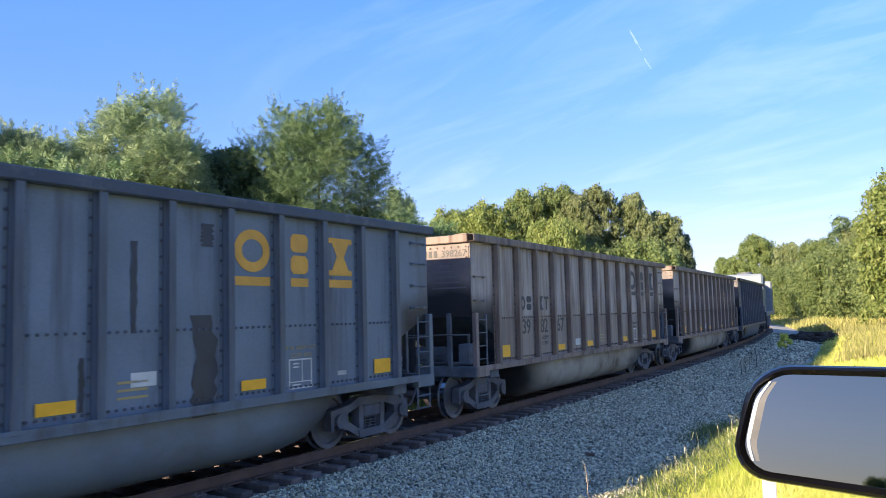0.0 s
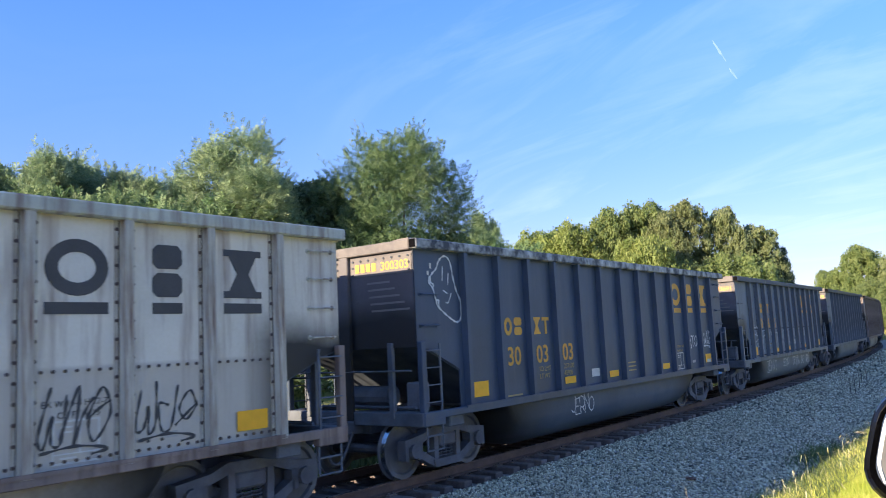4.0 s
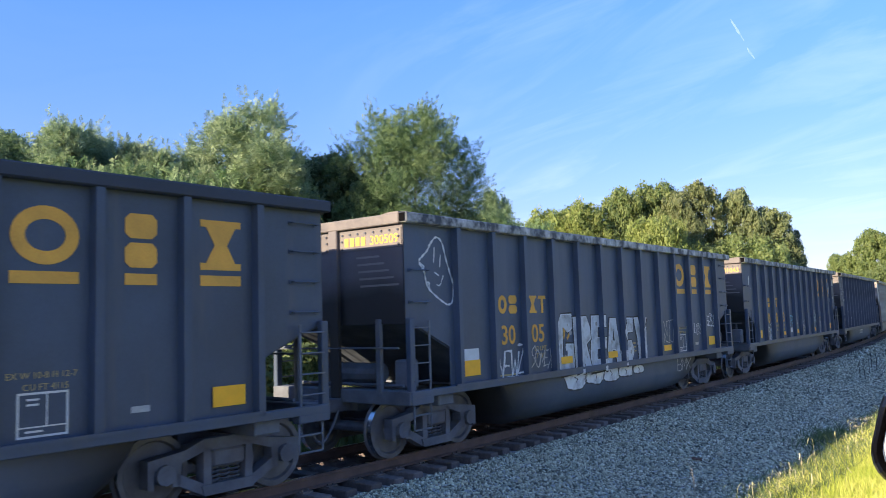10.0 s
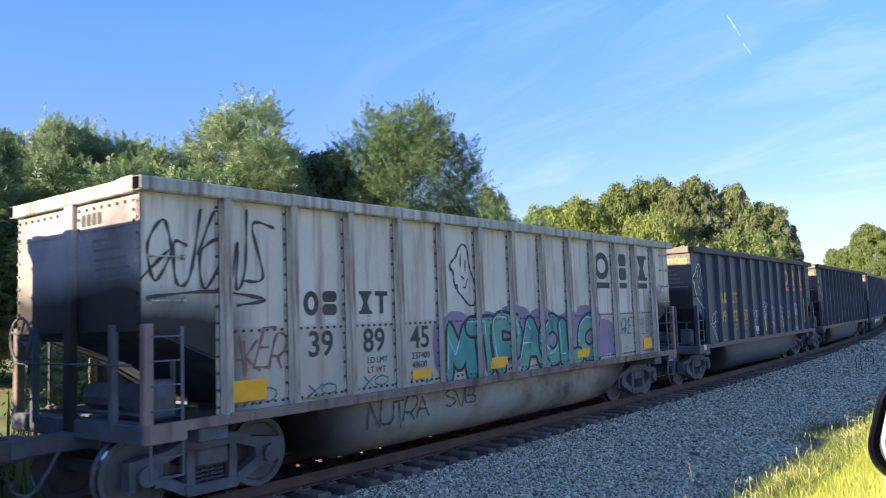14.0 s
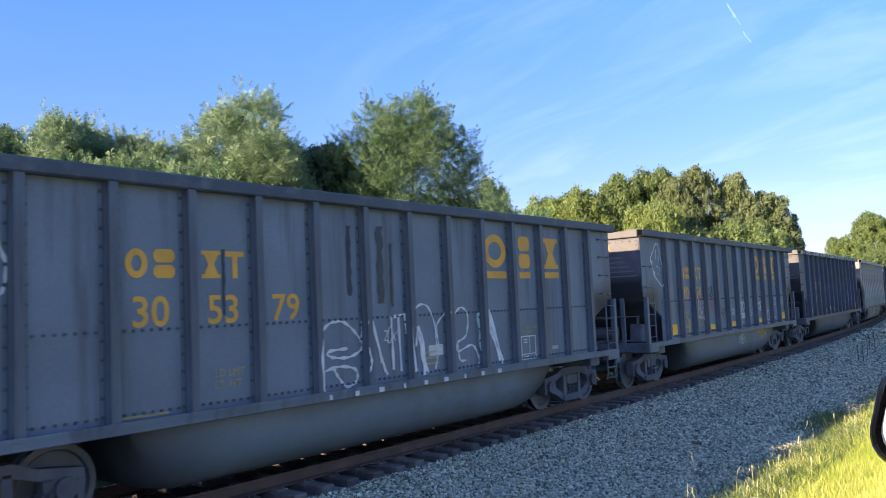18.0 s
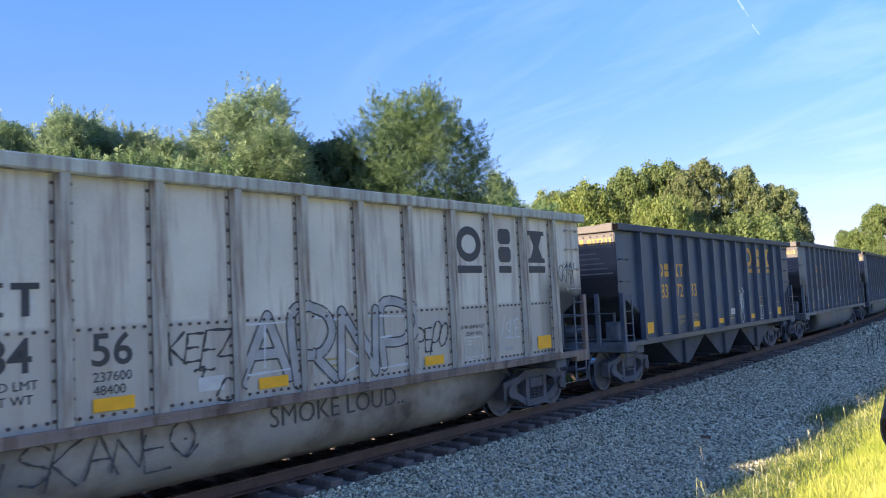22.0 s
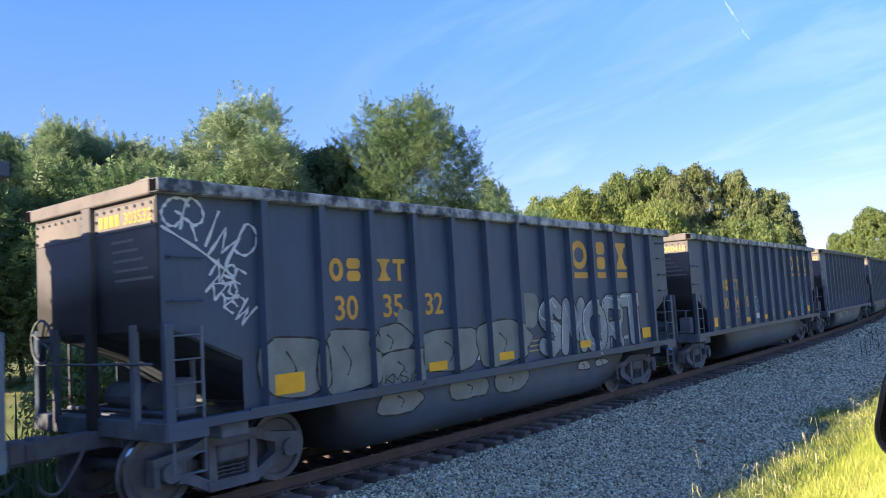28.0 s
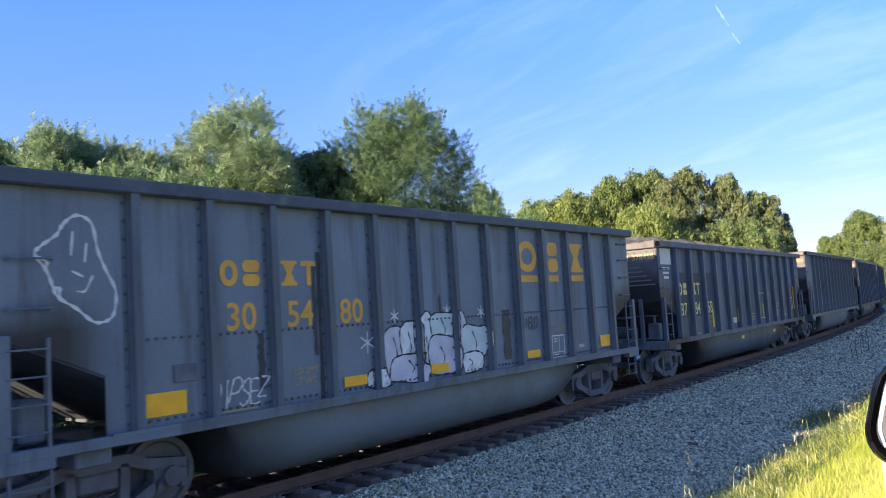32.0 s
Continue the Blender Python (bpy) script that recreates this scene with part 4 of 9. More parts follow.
blades("verge_grass", "bright sunlit yellow-green grass on the verge", 1, 190000, verge(8, 26, -9.2, -5.35, 0.9), 0.10, 0.0045, GRASS, 0.6)
blades("verge_grass", "short sunlit grass round the parked pickup", 31, 30000, verge(-8, 8.0, -13.5, -5.6, 0.5), 0.12, 0.008, GRASS, 0.5)
blades("taller_grass_tufts", "taller sunlit grass tufts on the verge", 8, 7000, verge(9, 30, -8.0, -5.6, 0.9), 0.19, 0.004, GRASS, 0.35)
blades("verge_grass", "bright sunlit yellow-green grass further along the verge", 2, 46000, verge(26, 70, -11, -5.2, 0.9), 0.22, 0.012, GRASS)
blades("tall_dry_grass", "tall pale dry grass along the far verge", 3, 26000, verge(38, 130, -22, -6.4, 0.9), 0.42, 0.03, GRASS_DRY, 0.22)
blades("far_meadow_grass", "sunlit meadow grass beyond the gravel crossing", 6, 14000, verge(90, 160, -30, -4, 0.0), 0.6, 0.06, GRASS_DRY, 0.25)
blades("shaded_weeds", "dark green weeds in the shade at the foot of the ballast", 4, 34000, verge(8, 60, -6.5, -4.9, 0.5), 0.15, 0.008, WEED, 0.6, "weeds")
blades("sparse_weeds", "sparse weeds growing through the lower ballast", 14, 15000, verge(8, 50, -5.9, -4.2, 0.0), 0.10, 0.006, WEED, 0.7, "weeds")
# dense weeds added to hide the sunlit far ground seen under the train
blades("trackside_weeds", "tall dark weeds added on the far shoulder to screen sunlit ground", 9, 16000, verge(-12, 75, 3.3, 6.0, 0.0), 0.95, 0.03, WEED, 0.3, "weeds")


def seed_stalks(count):
    """Stalks that arch over at the top and carry a pale nodding head."""
    rng = np.random.default_rng(5)
    x = 9.5 + 30 * rng.uniform(0, 1, count) ** 1.7
    edge = 0.28 * np.sin(x * 1.3) + 0.22 * np.sin(x * 3.1 + 1) + 0.15 * np.sin(x * 7.7)
    w = -5.5 - np.abs(rng.normal(0, 0.45, count)) - 0.9 * np.maximum(0, edge)
    y = np.interp(x, _x, _y) + w
    z = ground_z(x, y) - 0.02
    h = 0.36 * rng.lognormal(0, 0.28, count)
    a = rng.uniform(0, 6.28, count)
    lx, ly = np.cos(a), np.sin(a)
    V, F, o = [], [], 0
    marks = ((0.0, 0.0, 0.004), (0.05, 0.5, 0.0035), (0.12, 0.85, 0.003), (0.22, 0.99, 0.006), (0.34, 0.99, 0.010), (0.44, 0.90, 0.008), (0.50, 0.80, 0.003))
    rows = []
    for f, g, r in marks:
        f = f * rng.uniform(0.6, 1.2, count)
        r = r * 0.7
        px, py, pz = x + lx * f * h, y + ly * f * h, z + g * h
        rows.append([np.stack([px - ly * r * sg, py + lx * r * sg, pz + 0.5 * r * sg], 1) for sg in (-1, 1)])
    V = np.concatenate([p for pair in rows for p in pair])
    k = np.arange(count)
    for i in range(len(marks) - 1):
        a0, b0, a1, b1 = [k + count * q for q in (2 * i, 2 * i + 1, 2 * i + 2, 2 * i + 3)]
        F.append(np.stack([a0, b0, b1, a1], 1))
    tagged(new("seed_stalks", mesh_np("seed_stalks", V, np.concatenate(F), SEED)), "thin stalks with nodding pale seed heads along the ballast edge", "weeds", kind="stuff")


seed_stalks(190)


def clump(x0, y0, rx, ry):
    def f(rng, n):
        return x0 + rng.normal(0, rx, n), y0 + rng.normal(0, ry, n)
    return f


blades("weed_clump", "leafy green weed clump at the edge of the ballast", 21, 1500, clump(18.7, 4.75, 0.75, 0.22), 0.20, 0.012, WEED, 0.6, "weeds")
blades("weed_clump", "low green weeds growing in the ballast edge", 22, 900, clump(14.2, 5.0, 0.9, 0.3), 0.12, 0.009, WEED, 0.7, "weeds")
# ---- the train ----
WR = 0.457   # wheel radius
HW = 1.60    # half width over the ribs
ZT = 3.835   # top of the sides


def text_mesh(txt, size, material, bold=0.0, spacing=1.0):
    def make():
        cu = bpy.data.curves.new("lettering", "FONT")
        cu.body, cu.size, cu.extrude, cu.offset, cu.space_character = txt, size / 0.69, 0.002, bold * size, spacing
        cu.resolution_u = 3
        ob = bpy.data.objects.new("lettering", cu)
        me = bpy.data.meshes.new_from_object(ob)
        bpy.data.objects.remove(ob)
        me.materials.clear()
        me.materials.append(material)
        return me
    return cached(("text", txt, size, material.name, bold, spacing), make)


def on_side(u, z, v=-HW + 0.02):
    """Pose of a flat thing on the side that faces the road."""
    return pose(u, v, z, 90, 0, 0)


def on_rear(v, z, u):
    return pose(u, v, z, 90, 0, -90)


def flat(poly, t=0.003, slot=0, sh=None):
    sh = sh or Shape()
    return sh.prism(poly, "z", 0, t, slot)


def ring_shape(w, h, thick, n=28):
    sh = Shape()
    vs, fs = [], []
    for i in range(n):
        a = 2 * math.pi * i / n
        for k in (1.0, 1 - thick):
            kk = k if k == 1 else k
            for z in (0, 0.003):
                vs.append((w / 2 * math.cos(a) * (1 if k == 1 else (1 - thick * h / w * 1.0)), h / 2 * math.sin(a) * (1 if k == 1 else (1 - thick)), z))
    for i in range(n):
        a, b = i * 4, ((i + 1) % n) * 4
        fs += [[a, b, b + 1, a + 1], [a + 2, a + 3, b + 3, b + 2], [a + 1, b + 1, b + 3, a + 3], [a, a + 2, b + 2, b]]
    return sh.add(vs, fs)


def mark_shapes(w, h, which):
    """Plain blocks that stand for painted emblem letters: a ring, a stack of two blocks, an hourglass, a tee."""
    sh = Shape()
    if which == 0:
        return ring_shape(w, h, 0.46)
    if which == 1:
        for z0, z1, d in ((0, 0.46, 0.0), (0.54, 1.0, -0.0)):
            c = 0.16 * w
            x0, x1, y0, y1 = -w / 2, w / 2, -h / 2 + h * z0, -h / 2 + h * z1
            flat([(x0 + c, y0), (x1 - c, y0), (x1, y0 + c), (x1, y1 - c), (x1 - c, y1), (x0 + c, y1), (x0, y1 - c), (x0, y0 + c)], sh=sh)
        return sh
    if which == 2:
        f = h * 0.36
        return flat([(-w / 2, -h / 2), (w / 2, -h / 2), (w / 2, -f), (w * 0.36, -f), (w * 0.15, 0), (w * 0.36, f), (w / 2, f), (w / 2, h / 2), (-w / 2, h / 2), (-w / 2, f), (-w * 0.36, f), (-w * 0.15, 0), (-w * 0.36, -f), (-w / 2, -f)], sh=sh)
    flat([(-w / 2, h / 2), (-w / 2, h * 0.3), (w / 2, h * 0.3), (w / 2, h / 2)], sh=sh)
    return flat([(-w * 0.14, -h / 2), (w * 0.14, -h / 2), (w * 0.14, h * 0.3), (-w * 0.14, h * 0.3)], sh=sh)


def ribbon(points, width, sh=None, z=0.003):
    """A painted stroke: a flat band along points."""
    sh = sh or Shape()
    pts = [Vector((p[0], p[1], 0)) for p in points]
    n = len(pts)
    vs = []
    for i, p in enumerate(pts):
        d = (pts[min(i + 1, n - 1)] - pts[max(i - 1, 0)])
        d = d.normalized() if d.length > 1e-6 else Vector((1, 0, 0))
        nn = Vector((-d.y, d.x, 0)) * width / 2 * (0.75 + 0.35 * math.sin(i * 1.7))
        vs += [(p.x + nn.x, p.y + nn.y, z), (p.x - nn.x, p.y - nn.y, z)]
    return sh.add(vs, [[2 * i, 2 * i + 1, 2 * i + 3, 2 * i + 2] for i in range(n - 1)])


def smooth_line(ctrl, n=8, closed=False):
    """Catmull-Rom curve through control points."""
    P = [Vector((a, b)) for a, b in ctrl]
    out, k = [], len(P)
    segs = k if closed else k - 1
    for i in range(segs):
        p0, p1 = P[(i - 1) % k if closed else max(i - 1, 0)], P[i]
        p2, p3 = P[(i + 1) % k], P[(i + 2) % k if closed else min(i + 2, k - 1)]
        for j in range(n):
            t = j / n
            out.append(0.5 * ((2 * p1) + (p2 - p0) * t + (2 * p0 - 5 * p1 + 4 * p2 - p3) * t * t + (3 * p1 - p0 - 3 * p2 + p3) * t ** 3))
    out.append(P[0] if closed else P[-1])
    return out


STROKES = (
    ((0.0, 0.4), (0.45, 1.0), (0.9, 0.55), (0.4, 0.0), (0.1, 0.45), (0.85, 0.75)),
    ((0.9, 0.9), (0.3, 1.0), (0.2, 0.6), (0.8, 0.4), (0.7, 0.0), (0.0, 0.1)),
    ((0.2, 1.05), (0.28, 0.1), (0.7, 0.0), (0.95, 0.55), (0.5, 0.5)),
    ((0.0, 0.0), (0.15, 0.9), (0.48, 1.0), (0.55, 0.3), (0.68, 0.95), (1.0, 0.8), (0.95, 0.0)),
    ((0.0, 0.1), (0.45, 1.1), (0.55, -0.1), (0.7, 0.5), (1.05, 0.9)),
    ((0.1, 0.5), (0.5, 0.95), (0.9, 0.5), (0.5, 0.08), (0.1, 0.5), (1.0, 0.0)),
    ((0.0, 0.9), (0.9, 0.98), (0.25, 0.1), (1.05, -0.05)),
    ((0.3, 1.1), (0.1, 0.2), (0.35, 0.0), (0.5, 0.6), (0.6, 0.05), (0.95, 0.1), (0.9, 0.9)),
)


def scrawl(seed, w, h, width=0.035, letters=5, slant=0.15):
    """A hasty tag: looping strokes that cannot be read."""
    rng = random.Random(seed)
    sh = Shape()
    step = w / letters
    prev = -1
    for i in range(letters):
        k = rng.randrange(8)
        if k == prev:
            k = (k + 3) % 8
        prev = k
        flip = rng.random() < 0.4
        sc = rng.uniform(0.8, 1.12)
        ctrl = []
        for x, y in STROKES[k]:
            x = 1 - x if flip else x
            fy = (y - 0.5) * sc + rng.uniform(-0.05, 0.05)
            ctrl.append((-w / 2 + step * (i - 0.06 + 1.12 * x) + slant * h * fy, h * fy))
        ribbon(smooth_line(ctrl, 6), width, sh, 0.003 + 0.0004 * i)
    if rng.random() < 0.55:
        ribbon(smooth_line([(-w / 2, -h * 0.66), (0, -h * 0.58), (w * 0.45, -h * 0.7), (w * 0.2, -h * 0.78)], 5), width, sh, 0.0062)
    for _ in range(rng.randrange(3)):
        x, y = rng.uniform(-w / 2, w / 2), h * rng.choice((0.68, -0.7))
        ribbon([(x, y), (x + width, y + width * 0.4)], width, sh, 0.0065)
    return sh


def bubble(seed, w, h, n=5):
    """Big throw-up letters: fat rounded fills (slot 0) with dark outlines (slot 1)."""
    rng = random.Random(seed)
    sh = Shape()
    step = w / n
    for i in range(n):
        cx = -w / 2 + step * (i + 0.5)
        hh = h * rng.uniform(0.8, 1.0)
        k = 9
        ctrl = []
        for j in range(k):
            a = 2 * math.pi * j / k
            r = rng.uniform(0.84, 1.1)
            ctrl.append((cx + step * 0.58 * r * math.copysign(abs(math.cos(a)) ** 0.7, math.cos(a)), hh / 2 * r * math.copysign(abs(math.sin(a)) ** 0.7, math.sin(a)) + rng.uniform(-0.04, 0.04) * h))
        line = smooth_line(ctrl, 5, True)
        z = 0.003 + 0.0004 * i
        vs = [(p.x, p.y, z) for p in line[:-1]]
        sh.add([(cx, 0, z)] + vs, [[0, 1 + q, 1 + (q + 1) % len(vs)] for q in range(len(vs))], 0)
        o = len(sh.f)
        ribbon(line, 0.035, sh, z + 0.0002)
        ribbon(smooth_line([(cx - step * 0.1, hh * rng.uniform(0.1, 0.3)), (cx + step * 0.05, 0), (cx - step * 0.02, -hh * rng.uniform(0.1, 0.3))], 4), 0.03, sh, z + 0.0002)
        for q in range(o, len(sh.f)):
            sh.m[q] = 1
    return sh


# strokes of hand-sprayed capitals; each pair of signs is a point on a grid of ten by ten
CAPITALS = {"A": "005aa0 2484", "B": "000a6a886505 65937000", "C": "995a1805125091", "D": "000a5a955000", "E": "9a0a0090 0575", "F": "9a0a00 0575",
            "G": "995a18051250919555", "H": "000a 909a 0595", "I": "505a", "J": "8a825012", "K": "000a 9a0590", "L": "0a0090", "M": "001a539aa0",
            "N": "000a909a", "O": "5a1805125092a5985a", "P": "000a7a976404", "R": "000a7a976404 4490", "S": "985a182684925011", "T": "0a9a 5a50",
            "U": "0a0250929a", "V": "0a509a", "W": "0a205780aa", "X": "009a 0a90", "Y": "0a559a 5550", "Z": "0a9a0090", "!": "5a53 5150",
            "?": "083a985553 5150", ".": "4060", "1": "385a50", "2": "183a970090", "7": "0a9a30", "@": "a35005296a9550 5565"}
ROUND = set("BCDGJOPRSU2?@")


def letter_strokes(ch):
    """The strokes of one capital as dense points in a unit box."""
    out = []
    for run in CAPITALS[ch].split():
        pts = [(int(run[k], 11) / 10, int(run[k + 1], 11) / 10) for k in range(0, len(run), 2)]
        if ch in ROUND and len(pts) > 2:
            out.append([(p.x, p.y) for p in smooth_line(pts, 5)])
        else:
            dense = []
            for p, q in zip(pts, pts[1:]):
                dense += [(p[0] + (q[0] - p[0]) * k / 4, p[1] + (q[1] - p[1]) * k / 4) for k in range(4)]
            out.append(dense + [pts[-1]])
    return out


def sprayed_word(txt, w, h, seed, width=0.035, slant=0.2, under=False):
    """A word in quick uneven capitals."""
    rng = random.Random(seed)
    sh = Shape()
    step = w / len(txt)
    for i, ch in enumerate(txt):
        if ch == " ":
            continue
        hh, dy, tilt = h * rng.uniform(0.78, 1.3), rng.uniform(-0.13, 0.13) * h, rng.uniform(-0.22, 0.22)
        for j, run in enumerate(letter_strokes(ch)):
            pts = []
            for x, y in run:
                px, py = (x - 0.5) * step * 1.08 + (slant + tilt) * (y - 0.5) * hh, (y - 0.5) * hh + dy
                pts.append((-w / 2 + step * (i + 0.5) + px + rng.uniform(-0.006, 0.006), py + rng.uniform(-0.006, 0.006)))
            ribbon(pts, width, sh, 0.003 + 0.0003 * (i + 2 * j))
    if under:
        ribbon(smooth_line([(-w * 0.45, -h * 0.66), (0, -h * 0.60), (w * 0.42, -h * 0.68), (w * 0.30, -h * 0.80)], 6), width, sh, 0.0065)
    return sh


def band(points, width, sh, z, slot):
    """A fat stroke with round joints."""
    o = len(sh.f)
    for i, (p, q) in enumerate(zip(points, points[1:])):
        d = Vector((q[0] - p[0], q[1] - p[1]))
        if d.length < 1e-5:
            continue
        n = Vector((-d.y, d.x)).normalized() * width / 2
        zz = z + 0.00005 * (i % 3)
        sh.add([(p[0] + n.x, p[1] + n.y, zz), (p[0] - n.x, p[1] - n.y, zz), (q[0] - n.x, q[1] - n.y, zz), (q[0] + n.x, q[1] + n.y, zz)], [[0, 1, 2, 3]])
    for i, p in enumerate(points):
        if i % 2 == 0 or i == len(points) - 1:
            zz = z + 0.00018 + 0.00005 * (i % 3)
            sh.add([(p[0] + width / 2 * math.cos(k * math.pi / 5), p[1] + width / 2 * math.sin(k * math.pi / 5), zz) for k in range(10)], [list(range(10))])
    for q in range(o, len(sh.f)):
        sh.m[q] = slot


def piece_letters(txt, w, h, seed, thick=0.2, rim=0.05, close=1.12, gleam=False):
    """Fat letters: fill (slot 0) on a wider dark stroke (slot 1), with a thin gleam on their upper left (slot 2)."""
    rng = random.Random(seed)
    sh = Shape()
    step = w / len(txt)
    for i, ch in enumerate(txt):
        hh = h - thick - rim
        hh *= rng.uniform(0.9, 1.08)
        tilt, dy = rng.uniform(-0.14, 0.14), rng.uniform(-0.05, 0.05) * h
        runs = [[(-w / 2 + step * (i + 0.5) + (x - 0.5) * max(0.1, step * close - thick) + tilt * (y - 0.5) * hh, (y - 0.5) * hh + dy) for x, y in run] for run in letter_strokes(ch)]
        z = 0.003 + 0.0012 * (i % 3)
        for run in runs:
            band(run, thick + rim * 2, sh, z, 1)
        for run in runs:
            band(run, thick, sh, z + 0.0005, 0)
        if gleam:
            for run in runs:
                o = len(sh.f)
                ribbon([(x - thick * 0.34, y + thick * 0.30) for x, y in run[: max(4, len(run) * 2 // 3)]], 0.03, sh, z + 0.0009)
                for q in range(o, len(sh.f)):
                    sh.m[q] = 2
    return sh


# angular cut-out capitals: an outline, then the holes in it, on the same grid of ten by ten
BLOCKS = {"G": "2002082a8aa867383362645455a5a0", "R": "000a8aa8a675a070443430 38686636", "E": "000a9a8848467674444292a0", "A": "003a7aa070634330 455865",
          "S": "072a9a97574585a3800003536225", "Y": "0a3a578aaa74703034"}


def block_letters(txt, w, h, seed):
    """Angular letters: grey-white fills (slot 0), dark gaps and holes (slot 1), white rims (slot 2), dull round spots (slot 3)."""
    rng = random.Random(seed)
    sh = Shape()
    step = w / len(txt)

    def slot(first, k):
        for q in range(first, len(sh.f)):
            sh.m[q] = k
    for i, ch in enumerate(txt):
        tall = h * rng.uniform(0.94, 1.06) * (1.08 - 0.04 * i)
        lean, lift = rng.uniform(-0.06, 0.12), rng.uniform(-0.02, 0.04)
        z = 0.003 + 0.0016 * (i % 2)

        def spot(x, y):
            x, y = x / 10 - 0.5, y / 10 - 0.5
            return (step * (i + 0.5) - w / 2 + x * step * 0.98 + lean * y * tall, y * tall + lift)
        runs = [[spot(int(p[k], 16), int(p[k + 1], 16)) for k in range(0, len(p), 2)] for p in BLOCKS[ch].split() if len(p) > 4]
        for k, run in enumerate(runs):
            o = len(sh.f)
            sh.add([(x, y, z + 0.0005 * k) for x, y in run], [list(range(len(run)))])
            slot(o, 1 if k else 0)
            closed = run + run[:1]
            o = len(sh.f)
            ribbon(closed, 0.12 if not k else 0.03, sh, z - 0.0002 if not k else z + 0.0008)
            slot(o, 1 if not k else 2)
            if not k:
                o = len(sh.f)
                ribbon(closed, 0.034, sh, z + 0.0004)
                slot(o, 2)
        for k in range(4):
            o = len(sh.f)
            cx, cy = spot(rng.uniform(2, 8), rng.uniform(1, 9))
            rad = rng.uniform(0.02, 0.06)
            sh.add([(cx + rad * math.cos(a * math.pi / 4), cy + rad * math.sin(a * math.pi / 4), z + 0.0003) for a in range(8)], [list(range(8))])
            slot(o, 3)
    return sh


def tar_run(seed, w, h):
    """A smear that has run down: ragged sides, a blunt top and dripping foot."""
    rng = random.Random(seed)
    n = 12
    left = [(-w / 2 * (0.55 + 0.6 * rng.random()), h / 2 - h * i / n) for i in range(n + 1)]
    right = [(w / 2 * (0.55 + 0.6 * rng.random()), h / 2 - h * i / n) for i in range(n + 1)]
    sh = Shape()
    vs = [(x, y, 0.003) for x, y in left] + [(x, y, 0.003) for x, y in right]
    return sh.add(vs, [[i, i + 1, n + 2 + i, n + 1 + i] for i in range(n)])


def face_outline(seed, w, h):
    """A leaf-shaped loop with a few loose dashes in it."""
    sh = Shape()
    rng = random.Random(seed)
    ctrl = [(-0.14, 0.40), (0.02, 0.50), (0.20, 0.42), (0.27, 0.18), (0.38, 0.0), (0.49, -0.20), (0.46, -0.42), (0.34, -0.50), (0.20, -0.47), (-0.02, -0.36),
            (-0.22, -0.26), (-0.31, -0.16), (-0.36, 0.0), (-0.48, 0.11), (-0.40, 0.20), (-0.24, 0.30)]
    ctrl = [(a + rng.uniform(-0.018, 0.018), b + rng.uniform(-0.018, 0.018)) for a, b in ctrl]
    ribbon(smooth_line([(a * w, b * h) for a, b in ctrl], 5, True), 0.042, sh)
    ribbon(smooth_line([(-0.47 * w, 0.10 * h), (-0.36 * w, 0.06 * h), (-0.37 * w, 0.0)], 4), 0.042, sh, 0.0034)
    ribbon(smooth_line([(-0.30 * w, -0.18 * h), (-0.22 * w, -0.17 * h), (-0.22 * w, -0.25 * h)], 4), 0.05, sh, 0.0034)
    for a, b, c, d in ((-0.04, 0.34, -0.07, 0.12), (0.13, 0.24, 0.10, 0.06), (-0.06, -0.02, 0.08, -0.07)):
        ribbon([(a * w, b * h), ((a + c) * w / 2, (b + d) * h / 2), (c * w, d * h)], 0.026, sh, 0.0034)
    ribbon(smooth_line([(0.20 * w, -0.06 * h), (0.10 * w, -0.20 * h), (0.0, -0.20 * h)], 4), 0.026, sh, 0.0034)
    return sh


BOLT = {k: mat("bolt_" + k, c, 0.6, 0.2, 0.3, 3, 40) for k, c in (("navy", (0.05, 0.06, 0.09)), ("black", (0.05, 0.055, 0.07)), ("grey", (0.075, 0.085, 0.115)), ("blue", (0.06, 0.07, 0.1)),
                                                                       ("white", (0.10, 0.075, 0.07)), ("tan", (0.08, 0.055, 0.05)), ("brown", (0.06, 0.04, 0.035)))}


# -- running gear, shared by all wagons --
def wheelset_mesh():
    sh = Shape()
    for sg in (-1, 1):
        o = sg
        prof = [(0.0, 0.10), (0.0, 0.14), (0.02, 0.16), (0.035, 0.36), (0.0, 0.385), (0.0, WR), (0.105, WR - 0.005), (0.118, WR + 0.012), (0.135, WR + 0.024), (0.145, WR + 0.01),
                (0.145, 0.385), (0.10, 0.36), (0.09, 0.16), (0.16, 0.13), (0.16, 0.10)]
        pr = [(-(0.835 - t) if sg < 0 else (0.835 - t), r) for t, r in prof]
        slots = [0] * (len(pr) - 1)
        slots[5] = 1
        sh.lathe(pr, "y", 28, 0, slots)
    sh.rod((0, -1.05, 0), (0, 1.05, 0), 0.085, 12)
    for sg in (-1, 1):
        for i in range(3):
            a = 2 * math.pi * i / 3
            sh.rod((0.045 * math.cos(a), sg * 1.05, 0.045 * math.sin(a)), (0.045 * math.cos(a), sg * 1.075, 0.045 * math.sin(a)), 0.018, 6)
    me = sh.mesh("wheelset", [WHEEL, TREAD])
    return me


